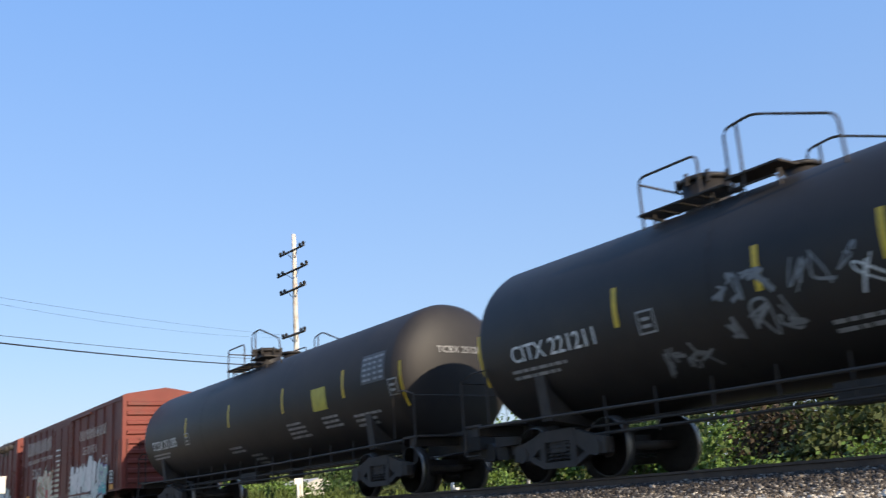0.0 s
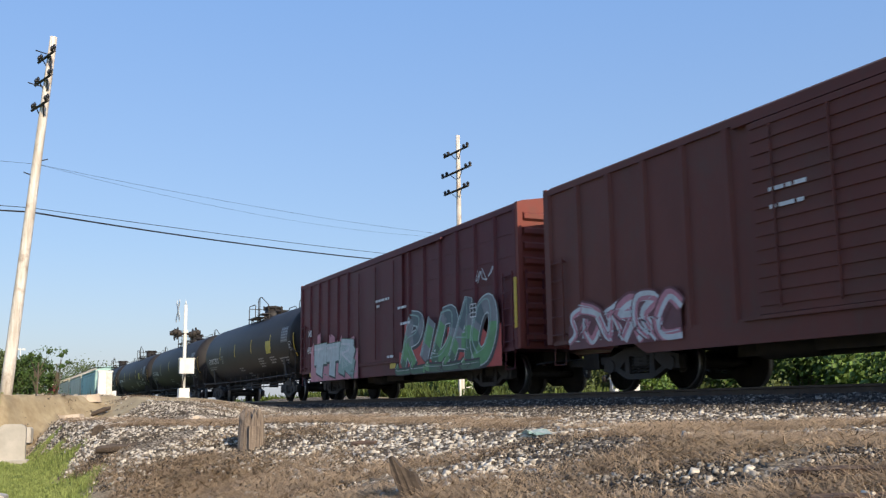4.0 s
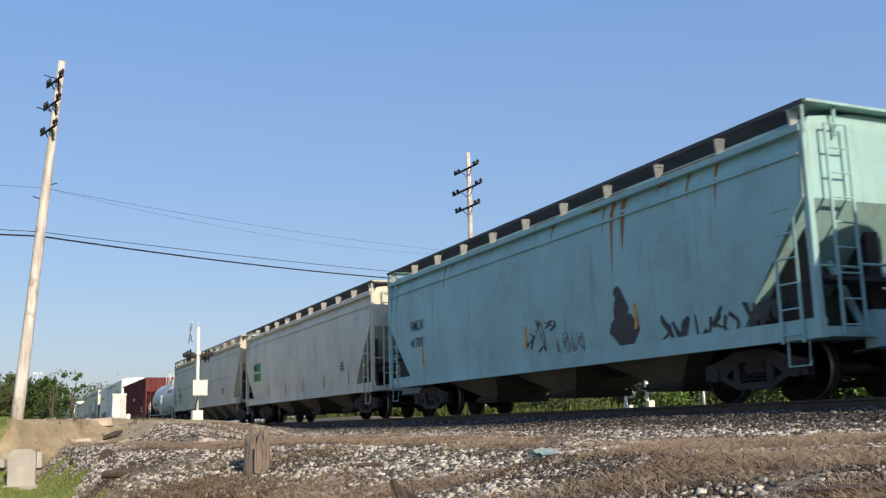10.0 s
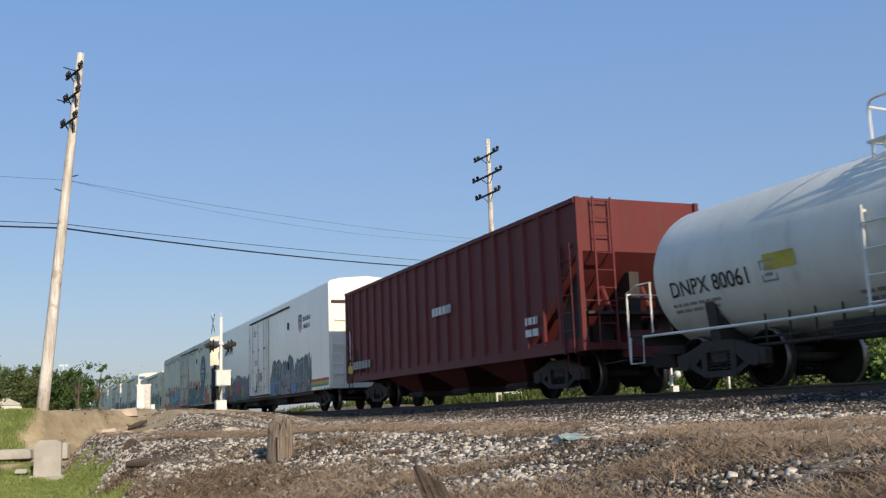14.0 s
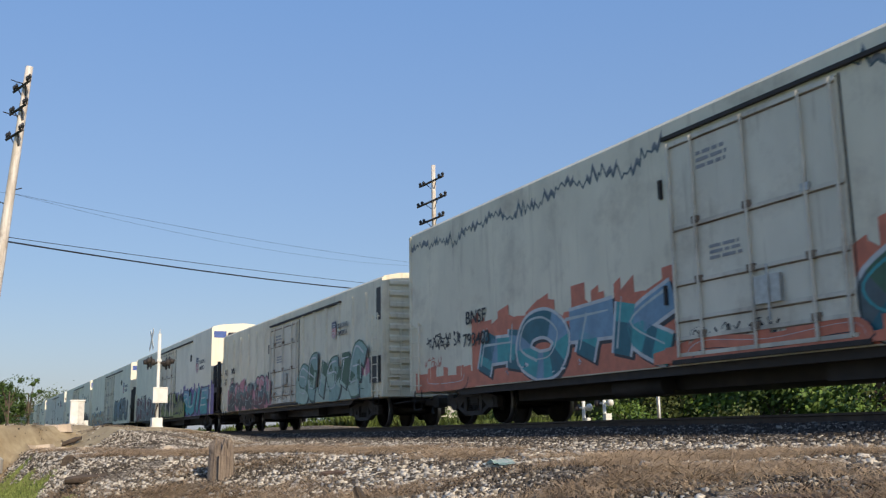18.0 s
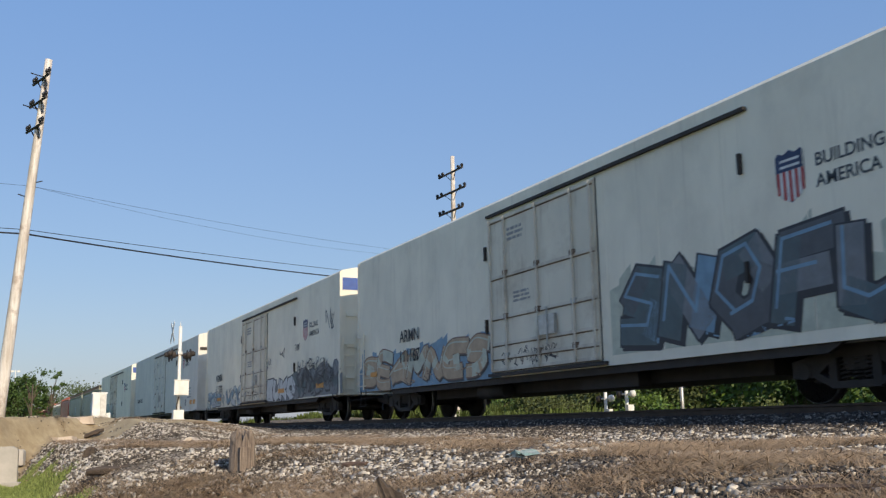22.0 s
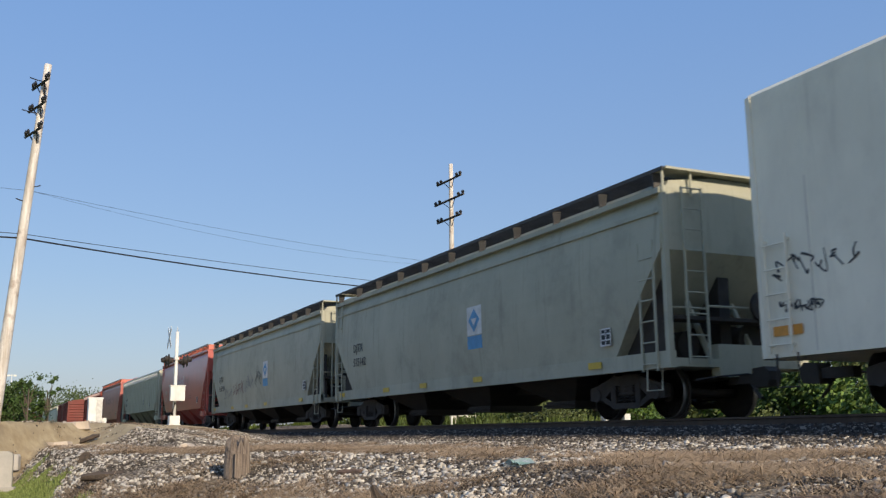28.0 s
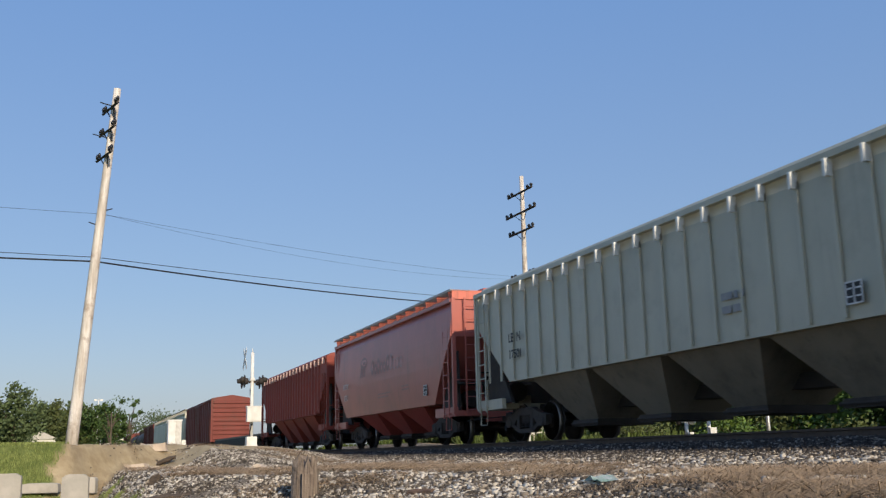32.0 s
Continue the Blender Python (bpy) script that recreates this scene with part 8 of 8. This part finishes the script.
slogan(car, 7.44, y, 3.2)
piece(car, "OSIRIS", -10.1, -2.3, 0.8, 2.2, y, ["maroon", "grey", "maroon"], "white", "grey", (0.5, 1.05), 81, 0.25, 0.12, "white", "maroon and grey graffiti with white outlines", 0.03, jag=0.14)
piece(car, "EARTHA", -2.2, 4.7, 0.8, 1.95, y - 0.068, ["lime", "olive", "dark", "lime"], "dark", "lime", (0.3, 0.8), 82, 0.27, 0.25, "dark", "lime and black graffiti", 0.05, jag=0.24)
piece(car, "MM", 2.7, L - 0.3, 0.8, 1.6, y, ["purple"], "purple", "purple", (1.2, 2.0), 83, 0.2, shine="purple")
piece(car, "RUIE", 4.4, L - 0.6, 0.82, 2.2, y - 0.009, ["teal", "teal", "sky"], "navy", None, seed=84, weight=0.3, lean=0.25, shine="ice", label="bright blue graffiti letters", rim=0.05, smooth=False)
letters(car, "ARMN", -7.6, 2.1, 0.38, y, LETTER_B)

car, L, y = couple(reefer(358.2, 378.8, "white refrigerator car with tan and blue graffiti", REEFER, 4.77, (-1.7, 2.5), unit=True), 358.2, 378.8)
letters(car, "ARMN", -7.0, 2.02, 0.46, y - 0.03, LETTER_B)
letters(car, "111167", -7.05, 1.48, 0.46, y - 0.03, LETTER_B)
slogan(car, 7.37, y, 3.2)
piece(car, "SEAMNES", -9.9, -2.0, 0.8, 1.85, y, ["tan", "tan", "bone", "tan"], "brown", "sky", (0.5, 1.1), 91, 0.26, 0.3, "bone", "tan and pale blue graffiti", 0.03, jag=0.1)
piece(car, "SNOFU", 3.15, 9.3, 0.98, 2.5, y, ["sky", "smoke", "slate", "grey", "smoke"], "dark", "bone", (0.5, 0.98), 92, 0.27, 0.1, "sky", "large grey letters with tan and blue fill", 0.045, smooth=False)
reflectors(car, (-L + 1.3,), 1.2, y - 0.012, ORANGE, 0.5, 0.14)

car, L, y = couple(reefer(380.5, 400.9, "white refrigerator car with dark graffiti and a blue end band", REEFER, 4.79, (-2.6, 1.35), blue_band=True), 380.5, 400.9)
letters(car, "ARMN", -7.87, 2.03, 0.48, y - 0.03, LETTER_B)
letters(car, "111200", -7.9, 1.5, 0.48, y - 0.03, LETTER_B)
slogan(car, 6.5, y, 3.2, 1.0, "KILLING")
piece(car, "SESIVCO", -9.9, -2.7, 0.8, 1.6, y, ["white", "ice", "sky", "ice"], "grey", None, seed=101, weight=0.22, lean=0.2, label="white and pale blue graffiti", rim=0.02, jag=0.1)
tag(car, -9.8, 0.9, 6.8, 0.7, y - 0.016, "grey", 104, None, 0.03)
piece(car, "EUKO", 1.35, 5.2, 0.8, 1.72, y, ["white", "white"], "dark", "grey", (0.6, 1.05), 102, 0.24, 0.15, "white", "white block graffiti letters", 0.05, smooth=False)
piece(car, "OSMOCES", 4.9, 10.0, 0.85, 1.85, y - 0.004, ["grey", "slate", "smoke", "grey"], "dark", "grey", (0.5, 1.05), 103, 0.3, 0.2, "smoke", "dark grey graffiti with black scrawls", 0.03, jag=0.2)
tag(car, 5.3, 1.0, 4.4, 0.8, y - 0.03, "dark", 105, None, 0.045)
tag(car, 5.6, 1.75, 3.2, 0.4, y - 0.03, "dark", 106, None, 0.035)
tag(car, L - 1.4, 3.0, 1.0, 0.8, y, "dark", 11, None, 0.05)
tag(car, 3.2, 2.4, 0.7, 0.4, y, "dark", 12)
tag(car, 5.2, 2.5, 0.6, 0.3, y, "dark", 13)
tag(car, -1.0, 2.0, 3.0, 0.5, y, "grey", 14)
reflectors(car, (L - 2.0, 3.5, -L + 3.0), 1.1, y - 0.012, ORANGE, 0.8, 0.16)
bm = bmesh.new()
part("end_lettering", (box(bm, L + 0.004, L + 0.012, -0.4, 0.9, 3.72, 3.85), bm)[1], LETTER_B, car)

car, L, y = couple(reefer(403.2, 426.25, "plain dull white refrigerator car with few markings", REEFER_DULL, 4.8, (-2.6, 1.4)), 403.2, 426.25)
letters(car, "ARMN 170056", -10.15, 1.72, 0.38, y, LETTER_B)
slogan(car, 7.5, y, 3.57)
plate_frame(car, 8.3, 1.28, y, 0.36)
reflectors(car, (9.78, 10.7), 1.16, y, ORANGE, 0.6, 0.22)
reflectors(car, (L - 4.6, 0.5), 1.0, y, ORANGE, 0.4, 0.1)
bars(car, 8.7, 2.0, 1.2, 4, y, flat_color("stencil_grey", (0.3, 0.3, 0.3)), 0.07, 0.09, 3)
bm = bmesh.new()
box(bm, L + 0.004, L + 0.012, -1.42, 1.42, 3.95, 4.12)
part("end_band", bm, STEEL_DARK, car)

car, L, y = couple(reefer(428.7, 449.16, "white refrigerator car with faded teal graffiti and a blue end band", REEFER, 4.8, (-2.6, 1.35), blue_band=True), 428.7, 449.16)
letters(car, "ARMN", -7.85, 2.0, 0.46, y - 0.03, LETTER_B)
letters(car, "110733", -7.88, 1.5, 0.46, y - 0.03, LETTER_B)
slogan(car, 6.5, y, 3.2)
piece(car, "LEMON", -6.1, -0.3, 0.8, 2.2, y - 0.062, ["sky", "mint", "mint", "ice"], "mint", None, seed=111, weight=0.26, lean=0.15, shine="ice", label="faded teal graffiti", rim=0.02)
graffiti(car, -7.7, -6.2, 0.8, 1.4, y, ["grey", "white"], "grey", None, 112, 3)
tag(car, -L + 0.3, 1.85, 1.5, 0.38, y, "dark", 21, None, 0.03)
tag(car, -L + 0.35, 1.4, 0.8, 0.2, y, "dark", 22, None, 0.03)
for x, z in ((-L + 1.0, 3.3), (-L + 3.0, 4.0)):
    bm = bmesh.new()
    box(bm, x - 0.015, x + 0.015, y - 0.006, y + 0.01, 0.85, z)
    part("side_seam", bm, DOOR_BAR, car)
reflectors(car, (-L + 0.5, -L + 3.2, -L + 5.2), 1.1, y - 0.012, ORANGE, 0.55, 0.14)

# grey-green hoppers with a blue and white emblem
for u0, u1, lab, sd in ((451.2, 467.95, "grey-green covered hopper with a blue and white emblem", 1), (469.3, 486.0, "grey-green covered hopper with a blue emblem and scrawled graffiti", 2)):
    # dark steel pockets on a sage car: underside shade as colour
    car, L, sf = couple(hopper(u0, u1, lab, HSAGE, HSAGE, 3.9, 0.88, 3, bracket=GRATE, pockets=STEEL_DARK), u0, u1)
    x = 1.42 if sd == 1 else 1.45
    q = lambda w0, w1, z0, z1: [(x + w0, z0), (x + w1, z0), (x + w1, z1), (x + w0, z1)]
    tagged(decal(car, "emblem", [(q(-0.36, 0.36, 2.0, 2.66), 0, 0.006), (q(-0.36, 0.36, 1.68, 1.98), 1, 0.006), ([(x, 2.06), (x + 0.28, 2.34), (x, 2.6), (x - 0.28, 2.34)], 1, 0.009), ([(x, 2.2), (x + 0.14, 2.38), (x - 0.14, 2.38)], 0, 0.012)], sf, 0, [LETTER_W, flat_color("emblem_blue", (0.08, 0.3, 0.55))], "white and blue diamond emblem"), kind="stuff")
    put("lettering", text_mesh("DJTX", 0.34, LETTER_B, 0.001, 0.003), car, "", (-6.5, sf(2.2) - 0.03, 2.2), (90, 0, 0))
    put("lettering", text_mesh("515142" if sd == 1 else "515150", 0.34, LETTER_B, 0.001, 0.003), car, "", (-6.5, sf(2.0) - 0.03, 1.78), (90, 0, 0))
    plate_frame(car, 6.57, 1.47, sf(1.5) - 0.02)
    reflectors(car, (-L + 0.8, -4.0, -1.5, 1.5, L - 2.2), 0.92, -1.54, YELLOW, 0.42, 0.12)
    if sd == 2:
        for i, (a, w) in enumerate(((-5.7, 1.6), (-3.9, 1.9), (-1.9, 1.6), (-0.2, 1.1))):
            tag(car, a, 1.4 + 0.1 * i, w, 0.5 + 0.12 * i, 0, ("grey", "maroon", "grey", "dark")[i], 30 + i, sf, 0.032)

# red and grey hoppers
for u0, u1, k in ((487.15, 500.5, 0), (519.9, 532.96, 1)):
    car, L, sf = couple(hopper(u0, u1, "brick-red covered hopper with red roof brackets" + (" and white emblem" if k == 0 else ", grimy and faded"), HRED if k == 0 else car_paint("hopper_grimy_red", (0.46, 0.13, 0.1), 0.36, 0.4, 0.5, (0.16, 0.08, 0.06), 0.55), HRED, 4.05, 0.8, 3, None, low_side=1.15, pockets=HRED), u0, u1)
    for i in range(14):
        put("roof_bracket", shared("roof_bracket", lambda b: prism_x(b, -1, 4.05, 4.25, 1.08), SUNLIT_RED), car, "", (-L + 0.3 + i * (2 * L - 0.6) / 13, 0, 0))
    bm = bmesh.new()
    grating(bm, -L + 0.1, L - 0.05, -0.95, -1.56, 4.25)
    part("running_board", bm, GRATE_LIGHT, car)
    bm = bmesh.new()
    box(bm, L - 0.16, L - 0.08, -1.5, 1.5, 4.02, 4.28)
    part("end_frame", bm, SUNLIT_RED, car)
    x = -2.6
    lay = [(blob(random.Random(3), x + 0.4, 3.0, 0.42, 0.2, 14, 0.05), 0, 0.006), (blob(random.Random(4), x + 0.42, 3.0, 0.3, 0.11, 12, 0.05), 2, 0.0075), (blob(random.Random(5), x + 0.44, 3.0, 0.2, 0.05, 12, 0.05), 0, 0.009)]
    for i in range(3):
        lay.append(([(x - 0.05 + i * 0.24, 2.5), (x + 0.1 + i * 0.24, 2.5), (x + 0.2 + i * 0.2, 2.95), (x + 0.02 + i * 0.2, 2.95)], 0, 0.007))
    for i in range(10):
        xx, h = x + 1.32 + i * 0.35, 0.56 if i in (0, 2, 5, 6) else 0.38
        lay.append((blob(random.Random(i), xx + 0.16, 2.47 + h / 2, 0.165, h / 2, 12, 0.03), 0 if i < 6 else 1, 0.006))
        lay.append((blob(random.Random(i + 20), xx + (0.2 if i % 2 else 0.15), 2.45 + h * 0.55, 0.075 if i < 6 else 0.11, h * (0.22 if i < 6 else 0.34), 9, 0.04), 2, 0.0075))
    tagged(decal(car, "emblem", lay, sf, 0, [flat_color("pale_letter", (0.62, 0.5, 0.47)) if k == 0 else flat_color("faded_letter", (0.36, 0.2, 0.18)), flat_color("thin_letter", (0.45, 0.27, 0.24)), HRED], "pale emblem beside a row of plain pale shapes"), kind="stuff")
    put("lettering", text_mesh("POTX", 0.28, flat_color("pale_letter", (0.62, 0.5, 0.47)), 0.001, 0.008), car, "", (-4.95, sf(2.4) - 0.03, 2.2), (90, 0, 0))
    put("lettering", text_mesh("1577" if k == 0 else "1571", 0.3, flat_color("pale_letter", (0.62, 0.5, 0.47)), 0.001, 0.008), car, "", (-4.9, sf(2.05) - 0.03, 1.77), (90, 0, 0))
    bars(car, -0.6, 1.75, 1.4, 2, sf(1.6) - 0.012, flat_color("faded_letter", (0.36, 0.2, 0.18)), 0.05, 0.06, 2)
    bars(car, 2.0, 1.85, 0.8, 2, sf(1.7) - 0.012, flat_color("faded_letter", (0.36, 0.2, 0.18)), 0.05, 0.06, 3)
    plate_frame(car, L - 2.3, 1.6, sf(1.6) - 0.02)
car, L, sf = couple(hopper(501.5, 518.4, "pale grey ribbed covered hopper with sloped bottom bays", HGREEN, HGREEN, 3.86, 0.85, 4, None, 1.9, False, 0, 0, 1.42, pockets=HGRIME_SHADE), 501.5, 518.4)
for i in range(22):
    x = -L + 0.9 + i * (2 * L - 1.8) / 21
    put("panel_seam", shared("len_seam", lambda b: box(b, -0.03, 0.03, -0.02, 0.02, 1.46, 3.6), HGREEN), car, "", (x, -1.5, 0))
    # white instead of the car's grey-green: their sunlit brightness is in the colour
    put("roof_stiffener", shared("roof_stiffener", lambda b: box(b, -0.03, 0.03, -0.12, 0.02, 3.48, 3.74), WHITE_METAL), car, "", (x, -1.5, 0))
put("lettering", text_mesh("LE  N", 0.3, LETTER_B, 0.001, 0.006), car, "", (-6.3, -1.535, 2.35), (90, 0, 0))
put("lettering", text_mesh("17501", 0.3, LETTER_B, 0.001, 0.006), car, "", (-6.3, -1.535, 1.95), (90, 0, 0))
bars(car, 2.0, 2.1, 0.6, 2, -1.51, flat_color("stencil_grey", (0.3, 0.3, 0.3)), 0.12, 0.1, 2)
plate_frame(car, 4.9, 1.78, -1.53)
car, L, sf = couple(hopper(534.2, 549.0, "dark red covered hopper with ribs under the roof", HOXIDE, HOXIDE, 3.85, 0.85, 4, None, 1.9, False, 0, 24, 1.5, pockets=HOXIDE), 534.2, 549.0)
for i in range(20):
    # stiffeners paler than the car's oxide red
    put("roof_stiffener", shared("oxide_stiffener", lambda b: box(b, -0.03, 0.03, -0.13, 0.02, 3.55, 3.8), flat_color("faded_pink", (0.6, 0.4, 0.35))), car, "", (-L + 0.5 + i * (2 * L - 1.0) / 19, -1.5, 0))


def flat_car(u0, u1):
    L = (u1 - u0) / 2
    car = thing("flat_car", "empty flat car with a grey deck", "flat car", "freight cars of the train")
    bm = bmesh.new()
    box(bm, -L, L, -1.4, 1.4, 0.92, 1.06)
    part("deck", bm, material("deck_planks", (0.26, 0.22, 0.17), (0.18, 0.15, 0.12), 3, 0.9, stretch=(6, 0.3, 1)), car)
    for s in (-1, 1):
        bm = bmesh.new()
        prism_y(bm, [(-L, 0.75), (-L + 3, 0.75), (-L + 4, 0.5), (L - 4, 0.5), (L - 3, 0.75), (L, 0.75), (L, 0.96), (-L, 0.96)], s * 1.36 - 0.05, s * 1.36 + 0.05)
        part("side_sill", bm, STEEL_DARK, car)
    add_running_gear(car, L, 2.2)
    return car, L, -1.4


couple(flat_car(550.4, 568.0), 550.4, 568.0)
couple(boxcar(569.6, 586.0, "red boxcar with a ribbed end", BOX_END), 569.6, 586.0)
u = 587.5
TAIL = [("grey", 16.6), ("grey", 16.6), ("box", 16), ("tank", 17.2), ("tank", 17.2), ("box", 16), ("tank", 17.2), ("green", 17), ("box", 16), ("tank", 17.2), ("tank", 17.2), ("tank", 17.2), ("red", 15)]
for i, (k, l) in enumerate(TAIL):
    if k == "box":
        couple(boxcar(u, u + l, "brown boxcar far down the train", BOX_RED), u, u + l)
    elif k == "tank":
        couple(tank_car(u, u + l, "black tank car far down the train", "", seed=70 + i, panel=False), u, u + l)
    else:
        couple(hopper(u, u + l, "covered hopper far down the train", {"grey": HGREY, "green": HGREEN, "red": HRED}[k], HGREY, 3.9, n_hop=3), u, u + l)
    u += l + 1.4

# ties under the rails: those nearest are parts of their own
bed = thing("track_bed", "dark creosoted wooden ties in ballast", "track", kind="structure")
tie_mesh = shared("tie", lambda b: box(b, -0.115, 0.115, -1.3, 1.3, -0.33, -0.165), TIE)
for i in range(110):
    put("tie", tie_mesh, bed, "", (-52 + i * 0.54, 0, 0))


def motions():
    for car, mid in TRAIN:
        walk(car, [(t, pose(run(t) - mid - (0.5 if t == 0 else 0), 0, 0)) for t in (0, 0.5, 1, 4, 8, 12, 16, 20, 24, 28, 32)])


motions()
